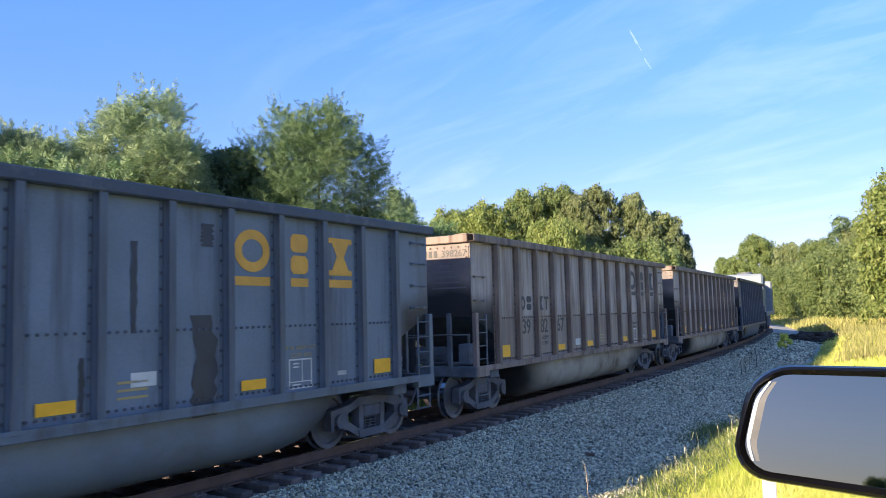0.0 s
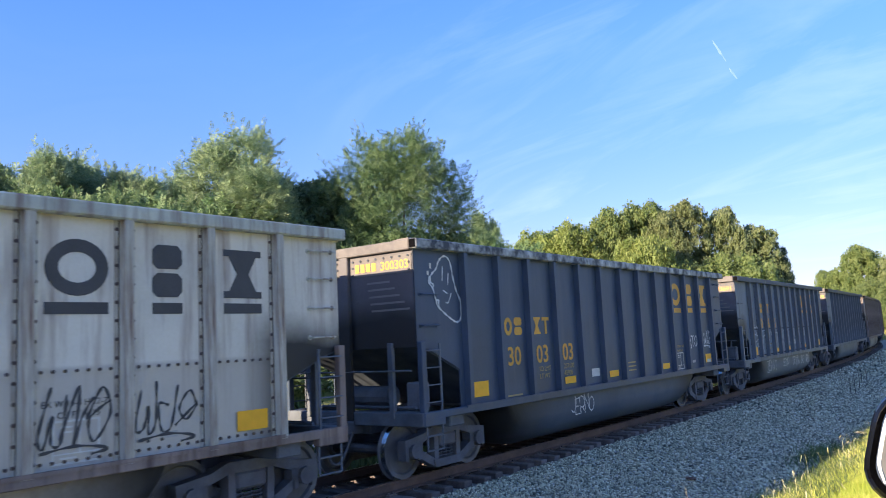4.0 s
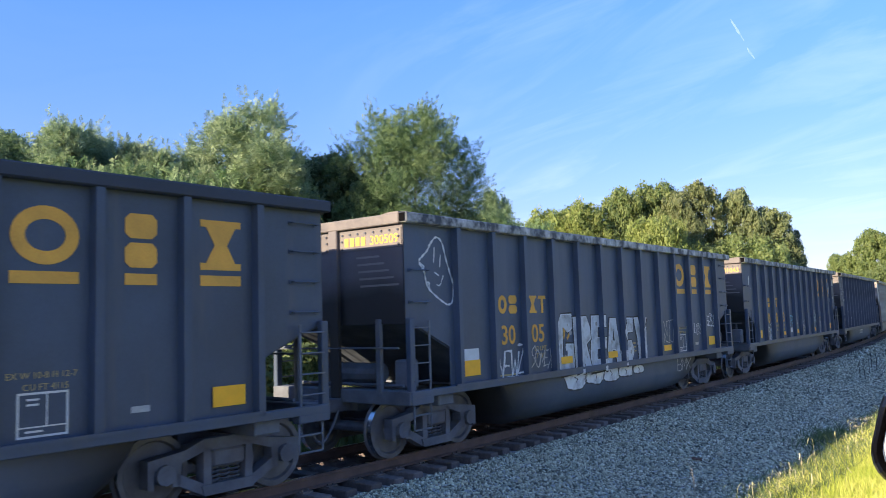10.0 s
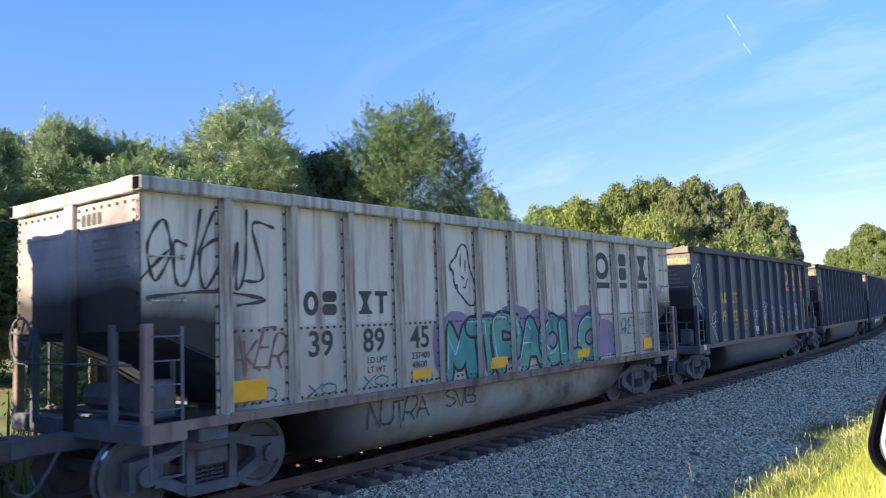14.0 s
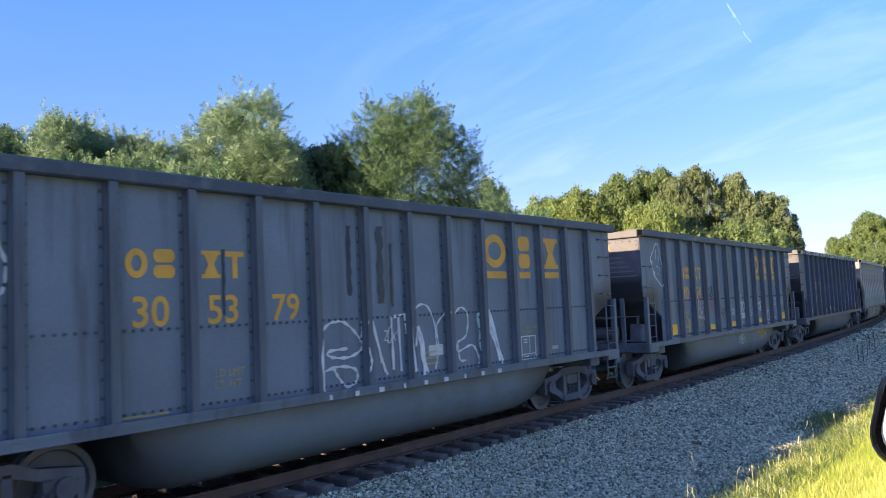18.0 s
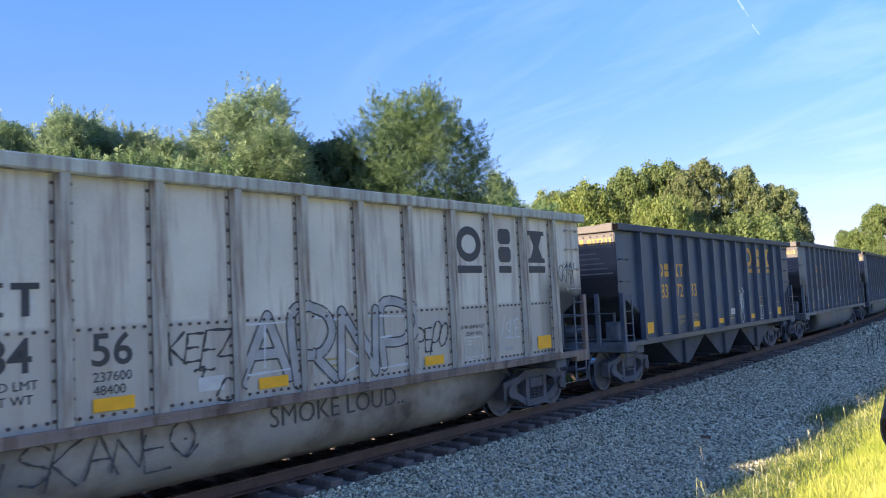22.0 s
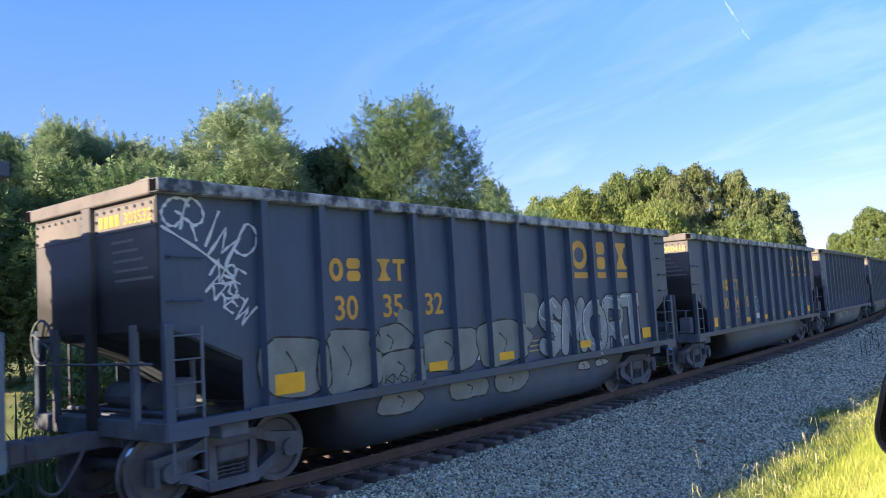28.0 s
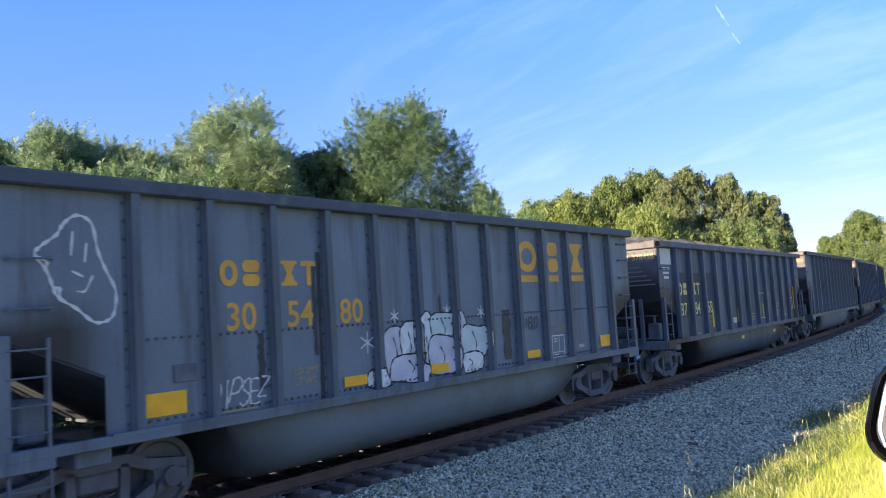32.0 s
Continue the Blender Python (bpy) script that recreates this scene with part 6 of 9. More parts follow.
def standard_marks(car, ru, P, light="yellow", stencil=None, upright=False, lines=("LD LMT", "LT WT"), weights=("", ""), data=("EX W 10-8 H 12-7", "CU FT 4115"), note=()):
    st = stencil or STENCIL_Y
    mid = lambda i: (ru[i] + ru[i + 1]) / 2
    ribs = len(ru)
    if upright == "C":
        for u, z, h in ((ru[0] + 0.2, 1.94, 1.2), (-3.66, 1.50, 0.50), (-1.14, 1.50, 0.45), (1.83, 1.55, 0.50), (3.68, 1.50, 0.45), (6.40, 1.9, 0.9)):
            mark(car, "reflector", u, z, 0.12, h, YELLOW, P - 0.015, "upright yellow reflective strip")
    elif upright == "D":
        for u, z, h in ((ru[0] + 0.17, 1.92, 1.2), (ru[3] + 0.17, 1.50, 0.5), (mid(5) + 0.05, 1.50, 0.5), (mid(7) + 0.2, 1.50, 0.48), (ru[11] - 0.18, 1.85, 0.95)):
            mark(car, "reflector", u, z, 0.12, h, YELLOW, P - 0.015, "upright yellow reflective strip")
    elif not light:
        pass
    elif not upright:
        mark(car, "reflector", ru[0] + 0.36, 1.34, 0.52, 0.26, YELLOW, P - 0.015, "large yellow reflective patch")
        for i in (3, 5, 8):
            mark(car, "reflector", mid(i), 1.28, 0.46, 0.14, YELLOW, P - 0.015, "yellow reflective strip")
        mark(car, "reflector", mid(11) + 0.1, 1.34, 0.46, 0.24, YELLOW, P - 0.015, "large yellow reflective patch")
    zd = 1.47 if ru[-1] < 6.0 else 1.52
    # data box: a white frame with two plain cells
    def frame_box():
        s = Shape()
        for x0, x1, y0, y1 in ((-0.25, 0.25, 0.198, 0.22), (-0.25, 0.25, -0.22, -0.198), (-0.25, -0.228, -0.198, 0.198), (0.228, 0.25, -0.198, 0.198), (0.03, 0.044, -0.11, 0.198), (-0.228, 0.228, -0.124, -0.11)):
            s.box(x0, x1, y0, y1, 0, 0.003)
        for y in (0.15, 0.10):
            s.box(-0.16, -0.04, y - 0.010, y + 0.010, 0, 0.003)
        s.box(-0.17, 0.0, -0.170, -0.150, 0, 0.003)
        return s.mesh("data_box", STENCIL)
    part("data_box", cached("data_box", frame_box), car, "white stencilled data box", on_side(5.94 if upright == "C" else mid(9), 1.70 if upright == "C" else 1.36, P))
    for k, txt in enumerate(data):
        part("data_lettering", text_mesh(txt, 0.062, st), car, "", on_side(mid(9) - (0.36 if len(txt) > 12 else 0.2), 1.60 + 0.115 * (len(data) - 1 - k), P))
    for k, txt in enumerate(note if ribs > 12 else ()):
        part("data_lettering", text_mesh(txt, 0.062, st), car, "", on_side(mid(11) - 0.28, 1.74 - 0.12 * k, P))
    for k, s in enumerate(lines):
        part("data_lettering", text_mesh(s, 0.09, st), car, "", on_side(mid(2) - 0.16, zd - 0.14 * k, P))
    for k, s in enumerate(weights):
        if s:
            part("data_lettering", text_mesh(s, 0.10, st), car, "", on_side(mid(3) - 0.22, zd - 0.14 * k, P))
    mark(car, "plate", mid(6 if ru[-1] < 6.0 else 4) + 0.15, 1.50 if ru[-1] < 6.0 else 1.36, 0.36, 0.17, STENCIL, P, "small white lettered plate")
    mark(car, "builder_plate", mid(10), 1.30, 0.22, 0.07, PATCH_GREY, P)
    for k in range(3):
        mark(car, "stencil_bar", mid(6), 1.30 + 0.09 * k, 0.42, 0.03, STENCIL_Y, P)
    mark(car, "stencil_bar", mid(1) - 0.1, 1.14, 0.6, 0.03, STENCIL_Y, P)


def end_marks(car, L, number, m, zt=ZT):
    """Reporting blocks and number on the bolted end plate, and lines of stencil below."""
    u = -L / 2 + 0.014
    dark = m == LOGO_BLACK
    for k in range(4):
        part("reporting_mark", cached(("endblock", m.name), lambda: flat([(0, 0), (0.085, 0), (0.085, 0.14), (0, 0.14)]).mesh("reporting_mark", m)), car, "", on_rear(-0.24 - 0.125 * k, zt - 0.45, u))
    if number:
        part("end_number", text_mesh(number, 0.14, m, 0.01), car, "", on_rear(-0.80, zt - 0.45, u))
    for k in range(5):
        def bars():
            s = Shape()
            s.box(0, 0.5 + 0.08 * k, 0, 0.032, 0, 0.003)
            return s.mesh("stencil_bar", BAR_FAINT if dark else STENCIL_DIM)
        part("stencil_bar", cached(("endbar", dark, k), bars), car, "", on_rear(-0.48 - 0.02 * k, zt - 0.66 - 0.115 * k, u + 0.016))


def put_paint(car, me, u, z, P, label="", ribs=None, reach=9.0):
    """Lays sprayed paint on the side sheet, and on the outer faces of the ribs that it crosses."""
    part("graffiti", me, car, label, on_side(u, z, P - 0.002))
    for r in ribs or ():
        if abs(r - u) > reach:
            continue
        bm = bmesh.new()
        bm.from_mesh(me)
        for x, sg in ((r - u - 0.049, -1), (r - u + 0.049, 1)):
            bmesh.ops.bisect_plane(bm, geom=bm.verts[:] + bm.edges[:] + bm.faces[:], plane_co=(x, 0, 0), plane_no=(sg, 0, 0), clear_outer=True)
        if len(bm.faces):
            strip = bpy.data.meshes.new("graffiti")
            bm.to_mesh(strip)
            for m in me.materials:
                strip.materials.append(m)
            part("graffiti", strip, car, label, on_side(u, z, -HW - 0.002))
        bm.free()


def spray(car, kind, u, z, w, h, P, seed, fill=None, line=None, label="", letters=5, width=0.035, ribs=None):
    fill, line = fill or CHALK, line or BLACK
    if kind == "tag":
        me = scrawl(seed, w, h, width, letters).mesh("graffiti", fill)
    elif kind == "bubble":
        me = bubble(seed, w, h, letters).mesh("graffiti", [fill, line])
    elif kind == "run":
        part("tar_run", tar_run(seed, w, h).mesh("tar_run", fill), car, label, on_side(u, z, P - 0.001))
        return
    else:
        me = face_outline(seed, w, h).mesh("graffiti", fill)
    put_paint(car, me, u, z, P, label, ribs, w / 2 + 0.2)


def word(car, txt, u, z, w, h, P, m=None, width=0.035, under=False, label="", slant=0.12, tilt=0):
    seed = len(txt) * 31 + sum(ord(c) for c in txt) + int(u * 10)
    me = sprayed_word(txt, w, h, seed, width, slant, under).mesh("graffiti", m or CHALK)
    me.transform(Matrix.Rotation(radians(tilt), 4, "Z"))
    put_paint(car, me, u, z, P, label)


def strokes(car, ru, P, i, rows, width, m, label="", curve=False, ribs=None):
    """Sprayed strokes in one bay: points are (share of the bay's width, height over the rail)."""
    sp = ru[1] - ru[0]
    u0 = (ru[i] + ru[i + 1]) / 2
    sh = Shape()
    for k, row in enumerate(rows):
        pts = [((x - 0.5) * sp, z - 1.6) for x, z in row]
        if curve:
            pts = [(p.x, p.y) for p in smooth_line(pts, 6)]
        else:
            dense = []
            for p, q in zip(pts, pts[1:]):
                dense += [(p[0] + (q[0] - p[0]) * f / 4, p[1] + (q[1] - p[1]) * f / 4) for f in range(4)]
            pts = dense + [pts[-1]]
        ribbon(pts, width, sh, 0.003 + 0.0004 * k)
    put_paint(car, sh.mesh("graffiti", m), u0, 1.6, P, label, ribs, 1.4)


SPEED_POLY = (180.8456, 180.1111, 6.2783, -0.1137, -4.6934, -0.0369, 3.1179)
NUDGE_T = (0, 1, 2, 3, 6, 7, 8, 9, 10, 11, 12, 13, 14, 17, 18, 19, 20, 21, 22, 23, 24, 25, 28, 29, 30, 31, 32)
NUDGE = (-0.25, 0.25, 0.05, 0.27, 0.2, -0.13, 0.1, -0.06, -0.18, 0.15, 0, 0.35, 0.05, -0.03, 0.2, -0.15, 0.22, -0.03, 0, 0, -0.22, 0.1, -0.1, -0.08, 0, -0.18, -0.2)


def travelled(t):
    """How far the train has come along the line at t seconds."""
    q = (t - 16.0) / 16.0
    return sum(c * q ** i for i, c in enumerate(SPEED_POLY)) + float(np.interp(t, NUDGE_T, NUDGE))


CARS = []          # thing, where its front stands when the train has gone nothing, length


def add_car(front, L, paint, nums, rivets=False, top=None, **kw):
    car, ru, P = wagon("gondola", L, paint, rivets, top, numbers=nums, **{"plan": "A" if L == 14.15 else "B", **kw})
    CARS.append((car, front, L, L / 2 - 1.25))
    return car, ru, P


NAVY = "dark navy coal gondola with yellow lettering"
GREY = "weathered grey riveted coal gondola"
WHITE = "dirty white coal gondola with rusty ribs"


def build_train():
    mid = lambda ru, i: (ru[i] + ru[i + 1]) / 2
    A, B = 14.15, 14.85
    c = TRIM_CHIPPED
    # cars already ahead
    car, ru, P = add_car(56.32, B, "black", ("", "", ""), logo=False, letter=False, label="black coal gondola far along the train")
    car, ru, P = add_car(39.88, B, "tan", ("", "", ""), True, logo=LOGO_BLACK, letter=False, label="tan rust-stained coal gondola with riveted ribs")
    standard_marks(car, ru, P, stencil=LOGO_BLACK)
    car, ru, P = add_car(23.44, B, "tan", ("39", "82", "67"), True, logo=LOGO_BLACK, letter=LOGO_BLACK, label="rusty tan coal gondola with black lettering")
    standard_marks(car, ru, P, stencil=LOGO_BLACK)
    end_marks(car, B, "398267", LOGO_BLACK)
    # 0
    car, ru, P = add_car(7.00, A, "grey", ("30", "52", "78"), True, label=GREY + ", streaked black")
    standard_marks(car, ru, P, weights=("238000", "49400"))
    end_marks(car, A, "305278", LOGO_YELLOW)
    for k, (u, z, w, h) in enumerate(((mid(ru, 6), 2.6, 0.10, 1.1), (mid(ru, 7) + 0.15, 3.3, 0.22, 0.3), (mid(ru, 7) + 0.1, 1.6, 0.42, 1.3), (mid(ru, 1), 2.7, 0.06, 1.0), (mid(ru, 5) + 0.3, 1.5, 0.08, 0.6))):
        spray(car, "run", u, z, w, h, P, 300 + k, TAR, label="dark dried run of tar")
    # 1
    car, ru, P = add_car(-8.74, A, "grey", ("30", "36", "91"), True, label=GREY + " and small white tags")
    standard_marks(car, ru, P)
    end_marks(car, A, "303691", LOGO_YELLOW)
    out = "white sprayed outline letter"
    strokes(car, ru, P, 1, (((0.20, 1.98), (0.92, 2.02), (0.88, 1.84), (0.62, 1.82), (0.54, 1.30), (0.32, 1.32), (0.42, 1.80), (0.18, 1.78), (0.20, 1.98)),), 0.034, CHALK, out)
    strokes(car, ru, P, 2, (((0.06, 1.96), (0.26, 1.98), (0.22, 1.52), (0.10, 1.26), (0.04, 1.50), (0.06, 1.96)), ((0.42, 1.46), (0.62, 1.94), (0.88, 1.96), (0.62, 1.48), (0.42, 1.46))), 0.034, CHALK, out)
    strokes(car, ru, P, 3, (((0.10, 1.42), (0.06, 1.58), (0.14, 1.94), (0.36, 1.94), (0.42, 1.74), (0.50, 1.92), (0.88, 1.88), (0.62, 1.56), (0.34, 1.54), (0.26, 1.72), (0.16, 1.44), (0.10, 1.42)),), 0.034, CHALK, out)
    strokes(car, ru, P, 4, (((0.10, 1.90), (0.06, 1.40), (0.12, 1.24), (0.32, 1.22), (0.92, 1.94), (0.76, 2.02), (0.44, 1.52), (0.28, 1.48), (0.52, 1.80), (0.40, 1.98), (0.10, 1.90)), ((0.20, 1.76), (0.28, 1.86), (0.34, 1.74), (0.18, 1.82), (0.38, 1.82), (0.20, 1.76))), 0.034, CHALK, out)
    ring = tuple((0.55 + 0.17 * math.cos(k * math.pi / 5), 1.72 + 0.29 * math.sin(k * math.pi / 5)) for k in range(11))
    strokes(car, ru, P, 5, (ring, ((0.42, 1.62), (0.55, 1.80), (0.68, 1.62)), ((0.55, 1.96), (0.55, 1.48)), ((0.46, 1.84), (0.62, 1.60))), 0.026, CHALK, out)
    strokes(car, ru, P, 6, (((0.20, 1.62), (0.16, 1.72), (0.44, 1.98), (0.76, 2.00), (0.80, 1.86), (0.48, 1.70), (0.20, 1.68)), ((0.40, 1.76), (0.62, 1.92), (0.70, 1.80)), ((0.26, 1.70), (0.52, 1.86), (0.84, 1.68))), 0.026, CHALK, out, True)
    for i in (7, 8):
        strokes(car, ru, P, i, (((0.22, 1.48), (0.20, 1.74), (0.42, 1.98), (0.70, 1.98), (0.78, 1.82), (0.58, 1.66), (0.74, 1.42), (0.80, 1.34)), tuple((0.52 + 0.14 * math.cos(k * math.pi / 4), 1.84 + 0.09 * math.sin(k * math.pi / 4)) for k in range(9)),
                                ((0.30, 1.76), (0.30, 1.44)), ((0.40, 1.72), (0.38, 1.48)), ((0.50, 1.70), (0.48, 1.54))), 0.026, CHALK, out, True)
    word(car, "WEZ", mid(ru, 0) + 0.05, 1.98, 0.7, 0.28, P)
    word(car, "PCCEB", mid(ru, 0) + 0.05, 1.58, 0.85, 0.20, P, None, 0.028)
    for txt, u, w in (("ZENIT", -2.9, 1.4), ("SEMP", -0.7, 0.95), ("DEXTA", 1.05, 1.15), ("BPG", 2.2, 0.5), ("ARGUE!", 3.25, 0.75)):
        word(car, txt, u, 0.74, w, 0.30, -1.425, None, 0.03)
    # 2
    car, ru, P = add_car(-24.48, B, "navy", ("30", "03", "03"), False, c, label=NAVY + " and a chalky outline")
    standard_marks(car, ru, P, weights=("237100", "48900"))
    end_marks(car, B, "300303", LOGO_YELLOW)
    spray(car, "face", ru[0] - 0.5, 3.05, 0.86, 1.12, P, 1, label="white sprayed leaf-shaped outline")
    word(car, "BT@", mid(ru, 10), 1.84, 0.72, 0.32, P, None, 0.045)
    word(car, "THING", mid(ru, 11), 1.90, 0.80, 0.34, P, None, 0.042, True)
    mark(car, "worn_patch", mid(ru, 11) + 0.12, 1.27, 0.30, 0.09, STENCIL, P - 0.02)
    word(car, "JERNO", -1.9, 0.74, 1.0, 0.26, -1.425, None, 0.03)
    for k, (u, z) in enumerate(((ru[0] - 0.93, 3.30), (ru[0] - 0.86, 3.42), (ru[0] - 0.88, 3.2))):
        mark(car, "paint_chip", u, z, 0.05, 0.07 + 0.02 * k, STENCIL, P)
    # 3
    car, ru, P = add_car(-40.92, B, "white", ("39", "87", "15"), True, logo=LOGO_BLACK, letter=LOGO_BLACK, label=WHITE)
    standard_marks(car, ru, P, stencil=LOGO_BLACK)
    end_marks(car, B, "398715", LOGO_BLACK)
    for k, i in enumerate((5, 6, 7, 9, 10)):
        spray(car, "tag", mid(ru, i), 1.6, 0.75, 0.5, P, 60 + k, LOGO_BLACK, letters=3)
    # 4
    car, ru, P = add_car(-57.36, B, "navy", ("30", "03", "58"), False, c, label=NAVY + " and many white tags")
    standard_marks(car, ru, P, weights=("237300", "48700"))
    end_marks(car, B, "", LOGO_YELLOW)
    spray(car, "face", ru[0] - 0.5, 3.0, 0.92, 1.15, P, 2, label="white sprayed leaf-shaped outline")
    spray(car, "face", mid(ru, 3), 2.72, 0.66, 0.95, P, 3, label="white sprayed leaf-shaped outline")
    word(car, "SMAK", ru[0] + 0.5, 1.72, 0.78, 0.46, P, CHALK, 0.06, True)
    word(car, "HIWAY", mid(ru, 1), 1.44, 0.74, 0.24, P, CHALK, 0.042)
    strokes(car, ru, P, 1, (tuple((0.5 + (0.44 + 0.03 * (k % 2)) * math.cos(k * math.pi / 8), 1.42 + (0.34 + 0.04 * (k % 2)) * math.sin(k * math.pi / 8)) for k in range(17)), ((0.40, 1.70), (0.50, 1.74), (0.62, 1.69), (0.50, 1.65), (0.40, 1.70)),
                            ((0.30, 1.22), (0.50, 1.27), (0.72, 1.20), (0.50, 1.16))), 0.045, CHALK, "white sprayed cloud round a tag", True)
    sp = ru[1] - ru[0]
    for i, stroke in ((4, ((0.08, 1.22), (0.10, 1.70), (0.88, 2.00), (0.86, 1.52), (0.36, 1.50), (0.52, 1.74), (0.60, 1.56))), (4, ((0.86, 1.52), (0.5, 1.38), (0.08, 1.24))),
                      (5, ((0.06, 1.86), (0.30, 1.95), (0.22, 1.66), (0.52, 1.94), (0.46, 1.78), (0.95, 1.90))), (5, ((0.12, 1.38), (0.40, 1.56), (0.80, 1.62), (0.84, 1.30), (0.45, 1.16), (0.16, 1.28), (0.30, 1.62))),
                      (6, ((0.12, 1.18), (0.14, 1.92), (0.52, 1.82), (0.62, 2.02), (0.50, 1.66), (1.05, 1.86))), (6, ((0.86, 1.50), (0.48, 1.54), (0.84, 1.34), (0.60, 1.12), (0.36, 1.34))),
                      (7, ((0.04, 1.96), (0.06, 1.36))), (7, ((0.08, 1.66), (0.36, 1.60), (0.32, 1.24), (0.06, 1.12)))):
        pts = []
        for (x0, z0), (x1, z1) in zip(stroke, stroke[1:]):
            pts += [((x0 + (x1 - x0) * q / 4 - 0.5) * sp, z0 + (z1 - z0) * q / 4 - 1.6) for q in range(4)]
        pts.append(((stroke[-1][0] - 0.5) * sp, stroke[-1][1] - 1.6))
        part("graffiti", ribbon(pts, 0.06).mesh("graffiti", CHALK), car, "angular white sprayed outline letters", on_side(mid(ru, i), 1.6, P - 0.002))
    word(car, "BODY", mid(ru, 8), 1.74, 0.72, 0.5, P, CHALK, 0.05)
    strokes(car, ru, P, 8, (((0.30, 2.06), (0.50, 2.10), (0.66, 2.05), (0.48, 2.01), (0.30, 2.06)),), 0.035, CHALK, "", True)
    word(car, "ZERB", mid(ru, 9), 2.18, 0.78, 0.40, P, PATCH_GREY, 0.04)
    word(car, "BPM", mid(ru, 10), 1.78, 0.62, 0.46, P, PATCH_GREY, 0.032)
    word(car, "LAR", mid(ru, 11), 1.74, 0.72, 0.46, P, LIME_SPRAY, 0.045)
    part("chalk_lettering", text_mesh("NCNCNC?", 0.2, CHALK, 0.0), car, "", on_side(-0.86, 0.68, -1.43))
    # 5
    car, ru, P = add_car(-73.80, B, "navy", ("30", "10", "43"), False, c, label=NAVY + " and peeled white patch")
    standard_marks(car, ru, P, weights=("236800", "49200"))
    end_marks(car, B, "301043", LOGO_YELLOW)
    rng = random.Random(9)
    for k in range(22):
        rw = rng.uniform(0.10, 0.30) if k > 6 else 0.30
        ctrl = [(rw * math.cos(a) * rng.uniform(0.35, 1.2), rw * 0.8 * math.sin(a) * rng.uniform(0.35, 1.4)) for a in [2 * math.pi * q / 9 for q in range(9)]]
        line = smooth_line(ctrl, 4, True)
        sh = Shape()
        sh.add([(0, 0, 0.003 + k * 0.0003)] + [(p.x, p.y, 0.003 + k * 0.0003) for p in line[:-1]], [[0, 1 + q, 1 + (q + 1) % (len(line) - 1)] for q in range(len(line) - 1)])
        part("worn_patch", sh.mesh("worn_patch", PATCH_GREY), car, "pale bare patch of peeled paint", on_side(-ru[0] + 0.48 + rng.gauss(0, 0.17), 2.98 + max(-0.6, min(0.55, rng.gauss(0, 0.36))), P))
    word(car, "UVEN", mid(ru, 1) - 0.05, 1.36, 0.66, 0.36, P, CHALK, 0.035, True)
    strokes(car, ru, P, 1, (((0.62, 1.60), (0.92, 1.70), (0.80, 1.44), (0.94, 1.20), (0.70, 1.14)),), 0.03, CHALK)
    word(car, "LUEPS", mid(ru, 4), 1.72, 0.86, 0.32, P, SKYBLUE, 0.035)
    strokes(car, ru, P, 5, (((0.18, 1.98), (0.14, 1.50), (0.30, 1.74), (0.36, 1.94)), ((0.40, 1.84), (0.66, 1.66), (0.40, 1.50), (0.22, 1.44))), 0.028, PATCH_GREY, "faint thin sprayed strokes", True)
    strokes(car, ru, P, 6, (((0.06, 1.90), (0.10, 1.60)), ((0.36, 2.0), (0.48, 1.64), (0.80, 1.70)), ((0.30, 1.42), (0.60, 1.50), (0.86, 1.36), (0.56, 1.24))), 0.028, PATCH_GREY, "faint thin sprayed strokes", True)
    strokes(car, ru, P, 8, (((0.02, 1.92), (0.44, 1.94)), ((0.14, 1.92), (0.16, 1.52), (0.32, 1.50)), ((0.50, 1.86), (0.40, 1.60), (0.66, 1.54), (0.60, 1.36))), 0.03, PATCH_GREY, "thin sprayed strokes")
    word(car, "THE", mid(ru, 8) + 0.2, 1.94, 0.34, 0.16, P, CHALK, 0.022)
    word(car, "KRU", mid(ru, 8) + 0.25, 1.70, 0.36, 0.22, P, CHALK, 0.022)
    for u, z, w, h in ((ru[0] - 0.62, 3.10, 0.07, 0.26), (ru[0] - 0.58, 3.2, 0.05, 0.10), (ru[0] - 0.42, 2.86, 0.03, 0.03)):
        spray(car, "run", u, z, w, h, P, 95, STENCIL, label="small bare chip in the paint")
    # 6
    car, ru, P = add_car(-90.24, B, "navy", ("30", "05", "09"), False, c, label=NAVY + " and a big white throw-up")
    standard_marks(car, ru, P)
    end_marks(car, B, "300509", LOGO_YELLOW)
    spray(car, "face", ru[0] - 0.5, 2.95, 0.9, 1.12, P, 4, label="white sprayed leaf-shaped outline")
    big = block_letters("GREASY", 4.3, 1.10, 5)
    put_paint(car, big.mesh("graffiti", [FADED_CHALK, BLACK, CHALK, SPOT_GREY]), (ru[3] + ru[7]) / 2 + 0.24, 1.56, P, "big white and grey block-letter graffiti outlined in black", ru)
    for k, u in enumerate((-2.0, -1.15, -0.4, 0.35, 1.05)):
        spray(car, "bubble", u, 0.86, 0.85 - 0.08 * k, 0.46 - 0.05 * k, -1.425, 400 + k, CHALK_SHADE, NAVY_FILL, "sprayed feet of the letters on the tub floor", letters=1)
    word(car, "NEWZ", mid(ru, 1) + 0.05, 1.36, 0.92, 0.44, P, CHALK, 0.05, True)
    word(car, "SOMEX", mid(ru, 2) + 0.1, 1.38, 0.80, 0.32, P, PATCH_GREY, 0.03)
    word(car, "BB", ru[3] + 0.16, 1.50, 0.2, 0.2, P, CHALK, 0.025)
    word(car, "2U", ru[3] + 0.16, 1.17, 0.22, 0.14, P, CHALK, 0.025)
